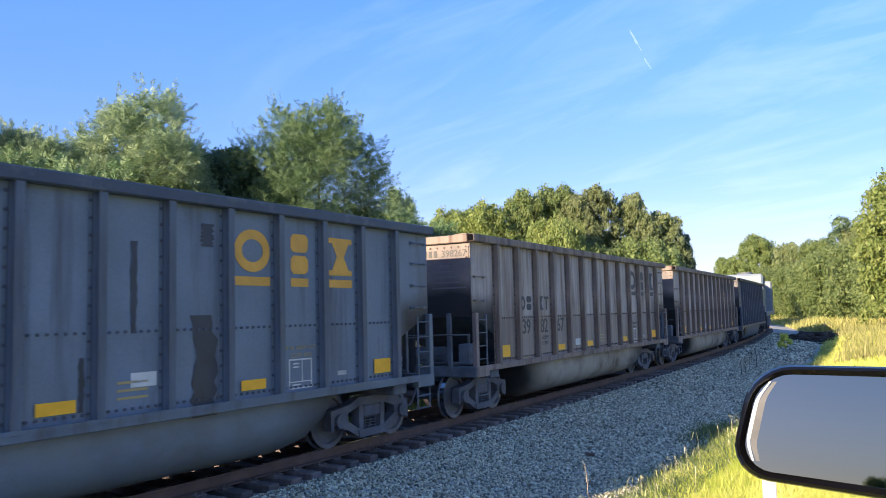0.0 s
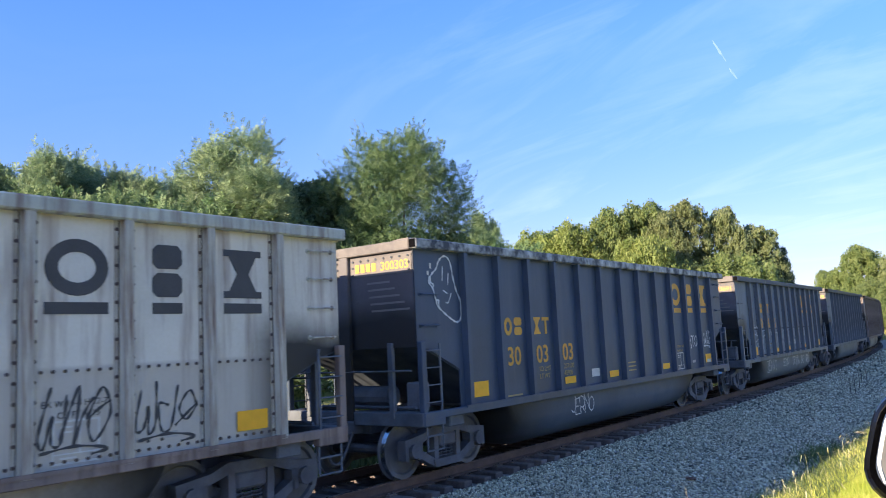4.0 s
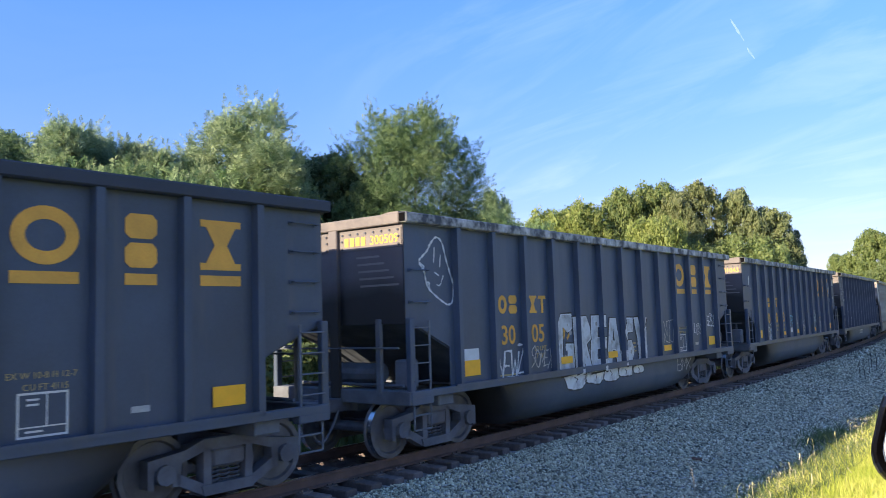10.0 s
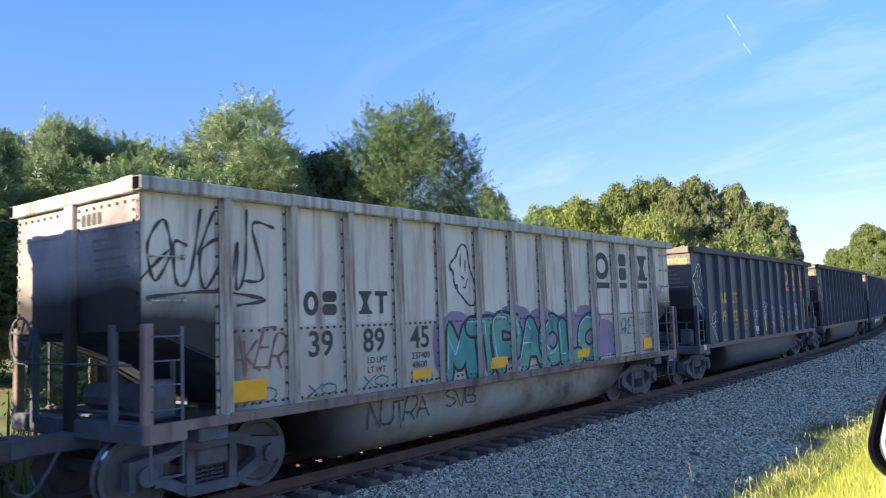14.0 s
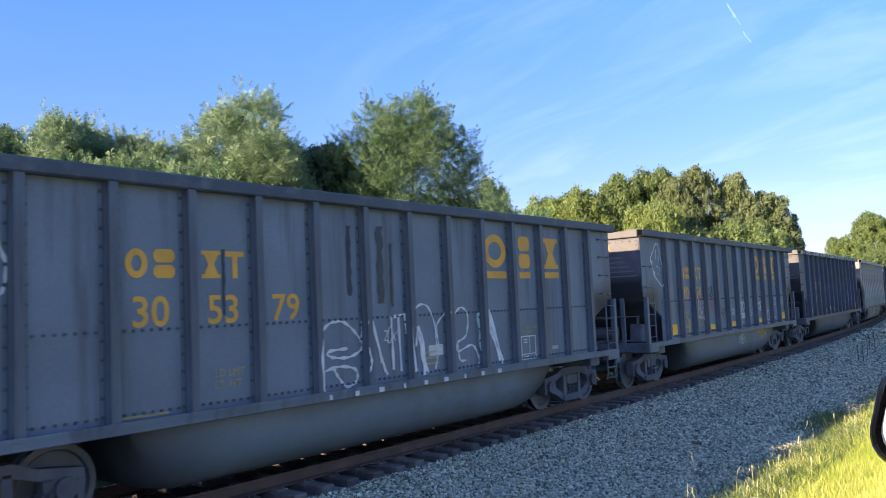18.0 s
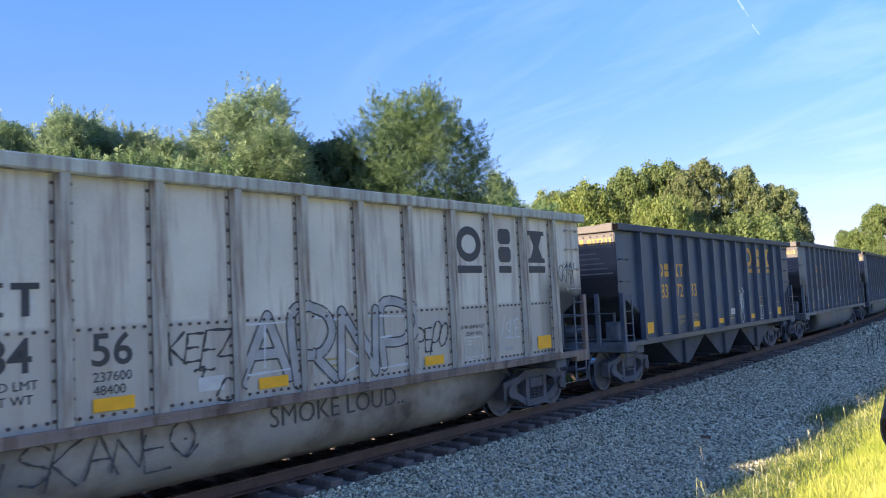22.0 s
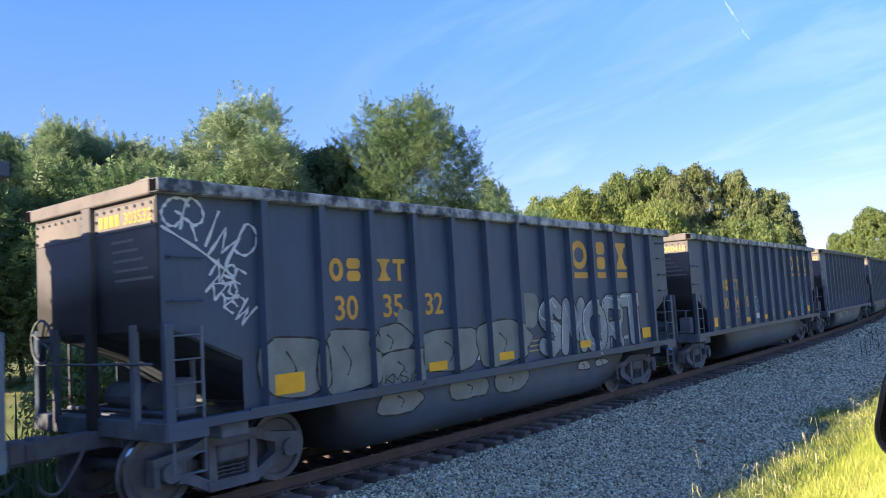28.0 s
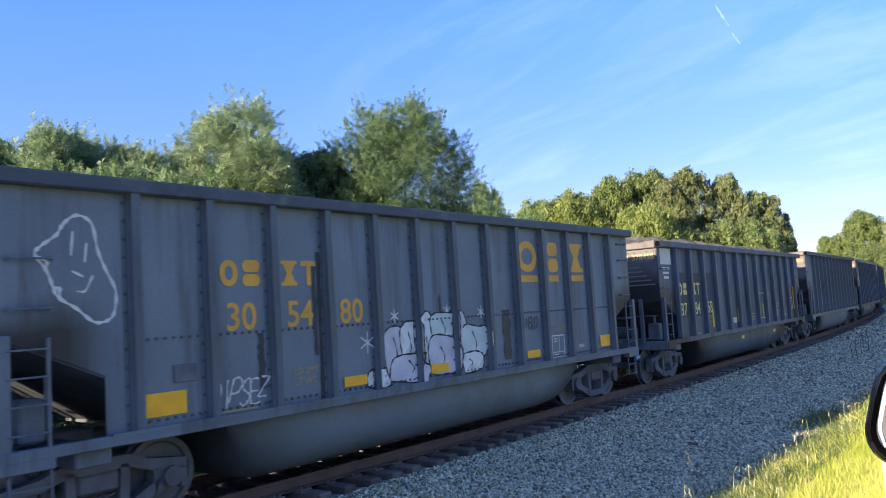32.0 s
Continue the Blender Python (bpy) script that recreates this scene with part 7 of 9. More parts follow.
    strokes(car, ru, P, 8, (((0.20, 1.90), (0.34, 1.94), (0.52, 1.56), (0.52, 1.94), (0.70, 1.96), (0.66, 1.40), (0.44, 1.44), (0.36, 1.66), (0.30, 1.40), (0.20, 1.42), (0.20, 1.90)), ((0.74, 1.96), (1.0, 1.98), (0.86, 1.40), (0.72, 1.44))), 0.03, PATCH_GREY, "thin grey outline letters")
    word(car, "SLOTS", mid(ru, 10) + 0.05, 1.70, 0.62, 0.24, P, CHALK, 0.024)
    word(car, "WEPSI", mid(ru, 11) + 0.05, 1.92, 0.70, 0.26, P, CHALK, 0.034, True)
    word(car, "BMX", 3.9, 0.78, 0.9, 0.26, -1.425, PATCH_GREY, 0.03)
    mark(car, "worn_patch", ru[0] + 0.36, 1.56, 0.5, 0.2, CHALK, P)
    # 7
    car, ru, P = add_car(-106.68, B, "black", ("30", "26", "91"), False, None, label=NAVY + " and a sprayed outline")
    standard_marks(car, ru, P, weights=("", "49900"))
    end_marks(car, B, "302691", LOGO_YELLOW)
    spray(car, "face", ru[0] - 0.60, 3.0, 0.9, 1.15, P, 6, label="white sprayed leaf-shaped outline")
    for txt, z in (("SHARING", 1.96), ("HANDS", 1.76), ("GLORY", 1.55)):
        word(car, txt, mid(ru, 4), z, 0.66, 0.19, P, CHALK, 0.034)
    strokes(car, ru, P, 4, (((0.40, 1.44), (0.62, 1.40)), ((0.52, 1.46), (0.46, 1.30), (0.66, 1.38))), 0.03, CHALK)
    word(car, "REST@", mid(ru, 6) - 0.02, 1.86, 0.62, 0.18, P, CHALK, 0.028)
    word(car, "21.", mid(ru, 6) + 0.22, 1.68, 0.2, 0.10, P, CHALK, 0.02)
    strokes(car, ru, P, 6, (((0.46, 2.10), (0.54, 2.06), (0.46, 2.02), (0.44, 2.08)), ((0.38, 1.70), (0.50, 1.76), (0.44, 1.60))), 0.022, CHALK, "", True)
    spray(car, "run", mid(ru, 3), 2.9, 0.5, 1.1, P, 115, DIM_SOOT, label="dull dark stain on the paint")
    spray(car, "run", mid(ru, 7), 2.8, 0.4, 1.2, P, 116, DIM_SOOT, label="dull dark stain on the paint")
    # 8
    car, ru, P = add_car(-123.12, 14.4, "black", ("39", "42", "83"), False, None, ribn=12, plan="D", label="black coal gondola with upright yellow strips and white tags")
    standard_marks(car, ru, P, upright="D", weights=("232400", "53600"))
    end_marks(car, 14.4, "394283", LOGO_YELLOW)
    spray(car, "face", ru[0] - 0.45, 2.75, 0.95, 1.25, P, 7, label="white sprayed leaf-shaped outline")
    zig = tuple((0.30 + 0.30 * k / 9 + (0.16 if k % 2 else 0.0), 1.58 - 0.045 * k) for k in range(10))
    for i, dx in ((0, 0.12), (4, -0.02)):
        word(car, "LOP", mid(ru, i) + dx, 1.80, 0.72, 0.36, P, CHALK, 0.034, slant=0.45)
        strokes(car, ru, P, i, (tuple((x + dx, z) for x, z in zig), ((0.90 + dx, 2.08), (0.96 + dx, 2.08)), ((1.0 + dx, 1.96), (1.05 + dx, 1.97))), 0.03, CHALK)
    for txt, i, z, w, h in (("GONX", 5, 1.92, 0.66, 0.42), ("DONY", 6, 1.76, 0.62, 0.42), ("BOY!", 7, 1.78, 0.60, 0.42)):
        word(car, txt, mid(ru, i), z, w, h, P, CHALK, 0.032)
        strokes(car, ru, P, i, (((0.28, z + 0.30), (0.50, z + 0.34), (0.66, z + 0.28), (0.46, z + 0.24), (0.28, z + 0.30)), ((0.78, z + 0.26), (0.84, z + 0.12)), ((0.90, z + 0.28), (0.95, z + 0.14)), ((0.18, z - 0.30), (0.50, z - 0.26), (0.72, z - 0.36), (0.60, z - 0.44))), 0.024, CHALK)
    word(car, "DERO", mid(ru, 8), 1.72, 0.56, 0.26, P, CHALK, 0.024)
    for txt, z, h in (("COMIN", 2.02, 0.22), ("CRABIN", 1.80, 0.22), ("DWNBY", 1.18, 0.15)):
        word(car, txt, mid(ru, 9) + 0.05, z, 0.62, h, P, CHALK, 0.032)
    mark(car, "worn_patch", ru[0] - 0.55, 1.04, 0.2, 0.14, CHALK, -HW - 0.004)
    spray(car, "run", mid(ru, 1) + 0.05, 2.85, 0.07, 0.9, P, 127, DIM_SOOT, label="dull dark stain on the paint")
    # 9
    car, ru, P = add_car(-139.11, B, "white", ("39", "89", "45"), True, logo=LOGO_BLACK, letter=LOGO_BLACK, label=WHITE + ", teal and purple mural")
    standard_marks(car, ru, P, stencil=LOGO_BLACK, weights=("237400", "48600"))
    end_marks(car, B, "", LOGO_BLACK)
    um = (ru[4] + ru[9]) / 2 + 0.12
    spray(car, "bubble", um - 0.05, 1.74, 5.7, 1.16, P + 0.0015, 8, PURPLE, PURPLE, "purple spray-painted cloud behind letters", letters=6, ribs=ru)
    mural = piece_letters("MTPAOLC", 5.35, 1.04, 9, 0.30, 0.055, 1.3, True)
    put_paint(car, mural.mesh("graffiti", [TEAL, NAVY_FILL, PALE_TEAL]), um, 1.60, P - 0.003, "teal and green block letters with dark outlines and pale gleams", ru)
    mark(car, "reflector", mid(ru, 5) + 0.05, 1.33, 0.50, 0.15, YELLOW, P - 0.022, "yellow reflective strip")
    mark(car, "reflector", mid(ru, 8) + 0.1, 1.33, 0.34, 0.11, YELLOW, P - 0.022, "yellow reflective strip")
    spray(car, "bubble", mid(ru, 9), 1.55, 0.8, 0.95, P + 0.0015, 11, PURPLE, PURPLE, "purple sprayed patch", letters=1)
    word(car, "ARKE", mid(ru, 10), 1.78, 0.68, 0.28, P, TEAL_DARK, 0.04)
    word(car, "ALB", mid(ru, 11), 1.80, 0.52, 0.30, P, TEAL_DARK, 0.034)
    word(car, "WIK", -ru[0] + 0.45, 2.62, 0.5, 0.3, P, PURPLE, 0.03)
    spray(car, "face", mid(ru, 4) + 0.1, 2.85, 0.72, 1.05, P, 10, LOGO_BLACK, label="black sprayed leaf-shaped outline")
    spray(car, "tag", -6.45, 3.05, 1.75, 0.85, P, 131, LOGO_BLACK, letters=5, width=0.045)
    word(car, "AKER", mid(ru, 0), 1.80, 0.85, 0.42, P, RED_SPRAY, 0.04)
    word(car, "NUTRA", -3.1, 0.74, 1.35, 0.32, -1.43, LOGO_BLACK, 0.04)
    word(car, "SVB", -1.55, 0.80, 0.85, 0.26, -1.43, LOGO_BLACK, 0.035)
    for i in (0, 1, 2, 3):
        word(car, "XO", mid(ru, i), 1.24, 0.5, 0.16, P, TEAL_DARK, 0.03)
    # 10
    car, ru, P = add_car(-155.55, B, "navy", ("30", "22", ""), False, c, label=NAVY + " and a chipped top rail")
    standard_marks(car, ru, P)
    end_marks(car, B, "", LOGO_YELLOW)
    word(car, "CIRCUS", mid(ru, 8) + 0.02, 1.62, 0.92, 0.42, P, PINK_CHALK, 0.045)
    word(car, "HTB", mid(ru, 8) - 0.12, 1.22, 0.56, 0.26, P, PINK_CHALK, 0.035)
    strokes(car, ru, P, 8, (((0.05, 1.38), (0.50, 1.40), (0.95, 1.42), (0.90, 1.32)),), 0.025, PINK_CHALK, "", True)
    word(car, "BENKI", mid(ru, 9) + 0.05, 1.78, 0.86, 0.44, P, CHALK_WARM, 0.042)
    strokes(car, ru, P, 9, (((0.25, 2.10), (0.40, 2.15), (0.54, 2.10), (0.40, 2.05), (0.25, 2.10)), ((0.60, 2.10), (0.66, 1.95)), ((0.76, 2.08), (0.80, 1.94))), 0.03, CHALK_WARM, "", True)
    word(car, "BOYE", mid(ru, 10) + 0.02, 1.60, 0.74, 0.36, P, CHALK, 0.05)
    for u, z, w, h in ((-ru[0] + 0.72, 2.45, 0.05, 0.09), (-ru[0] + 0.95, 2.55, 0.08, 0.25), (-ru[0] + 0.98, 2.32, 0.05, 0.08), (-ru[0] + 0.1, 3.4, 0.12, 0.12)):
        spray(car, "run", u, z, w, h, P, 145, STENCIL, label="small bare chip in the paint")
    # 11
    car, ru, P = add_car(-171.99, A, "grey", ("30", "54", ""), True, label=GREY + " and a painted-out number")
    standard_marks(car, ru, P)
    end_marks(car, A, "", LOGO_YELLOW)
    spray(car, "face", ru[0] - 0.45, 3.0, 0.86, 1.1, P, 12, label="white sprayed leaf-shaped outline")
    part("wagon_number", text_mesh("38", 0.33, TAR, 0.02), car, "faded painted-out number", on_side(mid(ru, 3) - 0.245, 2.11, P))
    word(car, "AS", mid(ru, 1) - 0.1, 1.58, 0.56, 0.44, P, STENCIL_Y, 0.05)
    mark(car, "worn_patch", mid(ru, 1) + 0.12, 1.40, 0.16, 0.34, STENCIL_Y, P)
    word(car, "UEBRS", mid(ru, 2) + 0.02, 1.82, 0.86, 0.40, P, PINK_CHALK, 0.045, True)
    word(car, "DATE", mid(ru, 3) - 0.02, 1.86, 0.60, 0.36, P, RED_BRIGHT, 0.04)
    word(car, "JAM", mid(ru, 4), 1.68, 0.62, 0.30, P, DIM_SOOT, 0.03)
    word(car, "ZPR", mid(ru, 5) + 0.05, 1.62, 0.36, 0.18, P, CHALK, 0.022)
    word(car, "JIMP", mid(ru, 6), 1.76, 0.62, 0.40, P, CHALK, 0.055)
    strokes(car, ru, P, 6, (((0.42, 2.12), (0.52, 2.16), (0.58, 2.08), (0.46, 2.05), (0.42, 2.12)),), 0.03, CHALK, "", True)
    word(car, "VEK", mid(ru, 7), 1.60, 0.52, 0.26, P, PINK_CHALK, 0.025)
    word(car, "SMOCK", mid(ru, 8), 1.76, 0.58, 0.26, P, CHALK, 0.03)
    word(car, "AROK", mid(ru, 10), 1.88, 0.55, 0.24, P, CHALK, 0.024)
    word(car, "BABY", mid(ru, 11), 1.88, 0.56, 0.26, P, PATCH_GREY, 0.034)
    word(car, "TUBBY.", 0.75, 0.74, 0.82, 0.22, -1.43, CHALK, 0.026)
    part("chalk_lettering", text_mesh("NEPAL", 0.2, LOGO_YELLOW, 0.0), car, "", on_side(2.6, 0.76, -1.43))
    # 12
    car, ru, P = add_car(-187.73, A, "grey", ("30", "53", "79"), True, label=GREY + " and tall white stroke letters")
    standard_marks(car, ru, P, light="")
    end_marks(car, A, "305379", LOGO_YELLOW)
    spray(car, "face", ru[0] - 0.45, 3.0, 0.75, 1.1, P, 13, label="faint sprayed leaf-shaped outline")
    lab = "tall white and silver spray-painted outline letters"
    strokes(car, ru, P, 4, (((0.05, 1.12), (0.03, 1.66), (0.20, 1.98), (0.52, 2.04), (0.80, 1.86), (0.92, 1.66), (0.66, 1.54), (0.30, 1.56), (0.24, 1.64), (0.62, 1.66)),
                            ((0.02, 1.34), (0.40, 1.42), (0.76, 1.36), (0.78, 1.20), (0.58, 1.13), (0.40, 1.30), (0.34, 1.40)), ((0.94, 2.04), (0.92, 1.72), (1.0, 1.46), (0.94, 1.30))), 0.05, CHALK, lab, True, ru)
    strokes(car, ru, P, 5, (((0.12, 2.12), (0.40, 1.30), (0.46, 1.22)), ((0.16, 2.02), (0.34, 1.40)), ((0.60, 1.28), (0.58, 2.06), (0.90, 2.10), (1.0, 1.22)), ((0.74, 2.06), (0.78, 1.24))), 0.06, CHALK, lab, False, ru)
    strokes(car, ru, P, 6, (((0.02, 1.60), (0.16, 2.16), (0.50, 2.18), (0.72, 1.62), (0.62, 1.20)), ((0.96, 2.10), (0.70, 1.90), (0.68, 1.56), (0.84, 1.50))), 0.045, CHALK, lab, True, ru)
    strokes(car, ru, P, 6, (((0.20, 1.90), (0.30, 1.50), (0.36, 1.14)), ((0.26, 1.80), (0.40, 1.16))), 0.11, CHALK_SHADE, lab)
    strokes(car, ru, P, 7, (((0.10, 1.98), (0.36, 2.16), (0.56, 2.04), (0.50, 1.70), (0.24, 1.58), (0.26, 1.44), (0.66, 1.52), (0.84, 1.30), (0.82, 1.14)), ((0.24, 1.56), (0.30, 1.30), (0.46, 1.28))), 0.045, CHALK, lab, True, ru)
    strokes(car, ru, P, 7, (((0.88, 2.06), (0.92, 1.62), (0.98, 1.16)),), 0.12, PALE_TEAL, lab)
    strokes(car, ru, P, 8, (((0.06, 2.16), (0.20, 1.86), (0.52, 1.20)), ((0.20, 2.10), (0.60, 1.14))), 0.10, CHALK_SHADE, lab)
    word(car, "ZDX", mid(ru, 5) + 0.05, 1.78, 0.26, 0.16, P, CHALK, 0.02)
    for k in range(9):
        mark(car, "paint_spot", ru[4] + 0.15 + 0.5 * k, 1.045, 0.05 + 0.03 * (k % 3), 0.09, CHALK, -HW - 0.003)
    for k, (u, w, z, h) in enumerate(((mid(ru, 5) - 0.12, 0.16, 2.85, 1.15), (mid(ru, 5) + 0.12, 0.07, 2.7, 0.95), (mid(ru, 4) + 0.2, 0.1, 2.9, 1.0), (mid(ru, 2), 0.05, 2.6, 0.8))):
        spray(car, "run", u, z, w, h, P, 165 + k, TAR if k < 2 else DIM_SOOT, label="dark run down the side sheet")
    # 13
    car, ru, P = add_car(-203.47, A, "grey", ("30", "46", "10"), True, label=GREY + ", streaked with soot")
    standard_marks(car, ru, P)
    end_marks(car, A, "304610", LOGO_YELLOW)
    word(car, "DAUKO", mid(ru, 1) + 0.02, 1.80, 0.86, 0.34, P, CHALK, 0.034, True)
    word(car, "ATONE", mid(ru, 2) + 0.05, 1.78, 0.86, 0.32, P, CHALK, 0.034)
    word(car, "PYLE", mid(ru, 3), 1.82, 0.66, 0.32, P, CHALK, 0.034)
    word(car, "S", ru[0] + 0.18, 1.58, 0.12, 0.14, P, CHALK, 0.03)
    word(car, "SIRK", mid(ru, 11), 1.64, 0.5, 0.34, P, CHALK, 0.024)
    word(car, "ZI", mid(ru, 8), 1.72, 0.16, 0.44, P, CHALK, 0.022)
    word(car, "LAVERE", -2.1, 0.74, 1.5, 0.34, -1.425, RED_BRIGHT, 0.03)
    strokes(car, ru, P, 5, (((0.35, 1.95), (0.20, 1.70), (0.40, 1.60), (0.70, 1.90), (0.62, 1.30)), ((0.70, 2.0), (0.95, 1.6), (0.60, 1.2))), 0.03, TAR, "black scribble", True)
    for k, (u, w, z, h) in enumerate(((mid(ru, 6) + 0.1, 0.34, 2.78, 1.35), (mid(ru, 6) - 0.28, 0.12, 2.5, 1.3), (mid(ru, 3) + 0.30, 0.06, 2.62, 1.3), (mid(ru, 3) + 0.40, 0.04, 2.4, 1.0),
                                      (mid(ru, 5) + 0.1, 0.04, 2.6, 0.9), (mid(ru, 9), 0.05, 2.6, 1.3), (mid(ru, 10), 0.06, 2.5, 1.2), (mid(ru, 7), 0.05, 2.5, 1.0), (mid(ru, 11) - 0.1, 0.04, 2.8, 0.9))):
        spray(car, "run", u, z, w, h, P, 340 + k, TAR, label="dark run of soot down the side")
    mark(car, "painted_panel", mid(ru, 4), 1.5, 0.24, 0.26, DIM_SOOT, P, "dull dark painted-over square")
    # 14
    car, ru, P = add_car(-219.21, 14.2, "navy", ("83", "72", "33"), False, None, hopper=True, plan="A", name="coal_hopper", label="dark navy three-bay coal hopper with yellow lettering", zt=3.75)
    standard_marks(car, ru, P, weights=("207700", "55300"), data=("EXW 10-7 H 12-4", "EW 10-7 H 12-3", "CU FT 3433"), note=("EMPTY LOAD", "1/4 ADJ BLOCK"))
    end_marks(car, 14.2, "837233", LOGO_YELLOW, 3.75)
    spray(car, "tag", mid(ru, 7), 1.62, 0.5, 0.8, P, 181, letters=3, width=0.05)
    # 15
    car, ru, P = add_car(-235.00, B, "white", ("39", "84", "56"), True, logo=LOGO_BLACK, letter=LOGO_BLACK, label=WHITE + " and dark scribbled tags")
    standard_marks(car, ru, P, stencil=LOGO_BLACK, weights=("237600", "48400"))
    end_marks(car, B, "398456", LOGO_BLACK)
    word(car, "HAWK", mid(ru, 0) + 0.05, 1.78, 0.85, 0.44, P, CHALK, 0.04)
    mark(car, "painted_panel", ru[0] + 0.40, 1.36, 0.66, 0.40, PURPLE, P - 0.002, "purple painted rectangle")
    word(car, "BLUKA", mid(ru, 1), 1.34, 0.90, 0.42, P, FADED_BLUE, 0.05)
    word(car, "KEEZ", mid(ru, 4) + 0.05, 1.78, 0.86, 0.40, P, LOGO_BLACK, 0.036)
    strokes(car, ru, P, 4, (((0.42, 1.52), (0.56, 1.56), (0.52, 1.44)), ((0.70, 1.20), (0.84, 1.40), (0.98, 1.30), (0.90, 1.14), (0.72, 1.16))), 0.035, LOGO_BLACK, "", True)
    old = piece_letters("ARNP", 3.3, 1.0, 14, 0.12, 0.022, 1.05)
    put_paint(car, old.mesh("graffiti", [GREY_WASH, LOGO_BLACK]), (ru[5] + ru[8]) / 2 + 0.1, 1.70, P + 0.001, "washed-out grey and black outline letters", ru)
    strokes(car, ru, P, 5, (((0.10, 2.02), (0.12, 1.40), (0.86, 1.42), (0.84, 2.02), (0.10, 2.02)), ((0.40, 2.0), (0.38, 1.46))), 0.035, CHALK, "white sprayed outline letters")
    strokes(car, ru, P, 6, (((0.16, 2.06), (0.66, 1.98), (0.60, 1.70), (0.96, 1.40), (0.40, 1.24), (0.16, 1.60)),), 0.035, CHALK, "white sprayed outline letters", True)
    strokes(car, ru, P, 7, (((0.10, 2.04), (0.90, 2.0), (0.92, 1.28), (0.10, 1.26), (0.14, 1.70), (0.60, 1.72)),), 0.035, CHALK, "white sprayed outline letters")
    word(car, "PEPO", mid(ru, 8), 1.62, 0.72, 0.38, P, LOGO_BLACK, 0.034)
    word(car, "ISLE", mid(ru, 10) + 0.05, 1.66, 0.60, 0.30, P, CHALK, 0.034)
    word(car, "CKMX", -ru[0] + 0.55, 2.62, 0.6, 0.36, P, LOGO_BLACK, 0.026)
    part("chalk_lettering", text_mesh("SMOKE LOUD..", 0.26, LOGO_BLACK, -0.01), car, "", on_side(-0.56, 0.70, -1.43))
    word(car, "ISKANE@", -2.75, 0.72, 2.3, 0.42, -1.43, LOGO_BLACK, 0.03)
    # 16
    car, ru, P = add_car(-251.44, A, "grey", ("30", "44", "29"), True, label=GREY + " and white dripping tags")
    standard_marks(car, ru, P)
    end_marks(car, A, "304429", LOGO_YELLOW)
    for txt, i, w in (("CUPCK", 3, 0.86), ("SWACK", 4, 0.84), ("SIFE", 5, 0.66), ("SIRE", 7, 0.60)):
        word(car, txt, mid(ru, i), 1.78, w, 0.44, P, CHALK_WARM, 0.055)
        strokes(car, ru, P, i, (((0.30, 1.46), (0.60, 1.50), (0.82, 1.44), (0.56, 1.38)), ((0.55, 1.42), (0.52, 1.28)), ((0.36, 2.18), (0.44, 2.10), (0.46, 1.98)), ((0.66, 2.20), (0.64, 2.08))), 0.055, CHALK_WARM, "", True)
    word(car, "RUK", mid(ru, 11) - 0.05, 1.72, 0.52, 0.44, P, BLACK, 0.035)
    word(car, "TWERKY", -3.6, 0.78, 1.1, 0.28, -1.43, TEAL_DARK, 0.035)
    part("lettered_plate", Shape().box(-0.13, 0.13, -0.09, 0.09, 0, 0.02, c=0.006).mesh("lettered_plate", SOOT), car, "small dark bolted plate", on_side(ru[0] + 0.46, 1.66, P))
    spray(car, "run", mid(ru, 1) + 0.1, 2.3, 0.05, 1.7, P, 208, DIM_SOOT, label="thin dark run down the side")
    # 17
    car, ru, P = add_car(-267.18, A, "grey", ("30", "41", "23"), True, label=GREY + " and a row of mixed tags")
    standard_marks(car, ru, P)
    end_marks(car, A, "304123", LOGO_YELLOW)
    word(car, "DEGS", mid(ru, 2), 1.76, 0.66, 0.26, P, FADED_BLUE, 0.045)
    word(car, "CLEWZ", mid(ru, 3) + 0.05, 1.76, 0.98, 0.44, P, CHALK_WARM, 0.045)
    word(car, "CLEYN", mid(ru, 6), 1.80, 0.82, 0.40, P, CHALK_WARM, 0.045)
    word(car, "BEY", mid(ru, 10), 1.84, 0.56, 0.36, P, CHALK_WARM, 0.04)
    word(car, "JEY", mid(ru, 11), 1.80, 0.60, 0.40, P, CHALK_WARM, 0.04)
    word(car, "VH", mid(ru, 5) + 0.32, 1.62, 0.32, 0.24, P, CHALK_WARM, 0.04)
    for i in (6, 11):
        strokes(car, ru, P, i, (((0.42, 2.10), (0.54, 2.14), (0.62, 2.06), (0.50, 2.02), (0.42, 2.10)),), 0.035, CHALK_WARM, "", True)
    strokes(car, ru, P, 4, (((0.08, 1.10), (0.06, 1.72), (0.30, 1.92), (0.62, 1.82), (0.80, 1.60), (0.60, 1.54), (0.30, 1.48)), ((0.66, 1.80), (0.98, 1.86)), ((0.16, 1.94), (0.10, 2.08), (0.24, 2.12), (0.28, 2.0), (0.16, 1.94)), ((0.40, 1.24), (0.56, 1.16), (0.72, 1.24))), 0.05, PALE_LIME, "pale sprayed outline piece", True, ru)
    strokes(car, ru, P, 5, (((0.02, 1.84), (0.30, 1.86), (0.34, 1.60), (0.22, 1.34)),), 0.05, PALE_LIME, "pale sprayed outline piece", True)
    strokes(car, ru, -1.425 + 0.002, 5, (((-0.3, 0.86), (0.1, 0.84), (0.3, 0.70), (0.45, 0.90), (0.5, 1.0)), ((-0.9, 0.92), (-0.6, 0.90))), 0.06, PALE_LIME, "pale sprayed strokes on the tub floor", True)
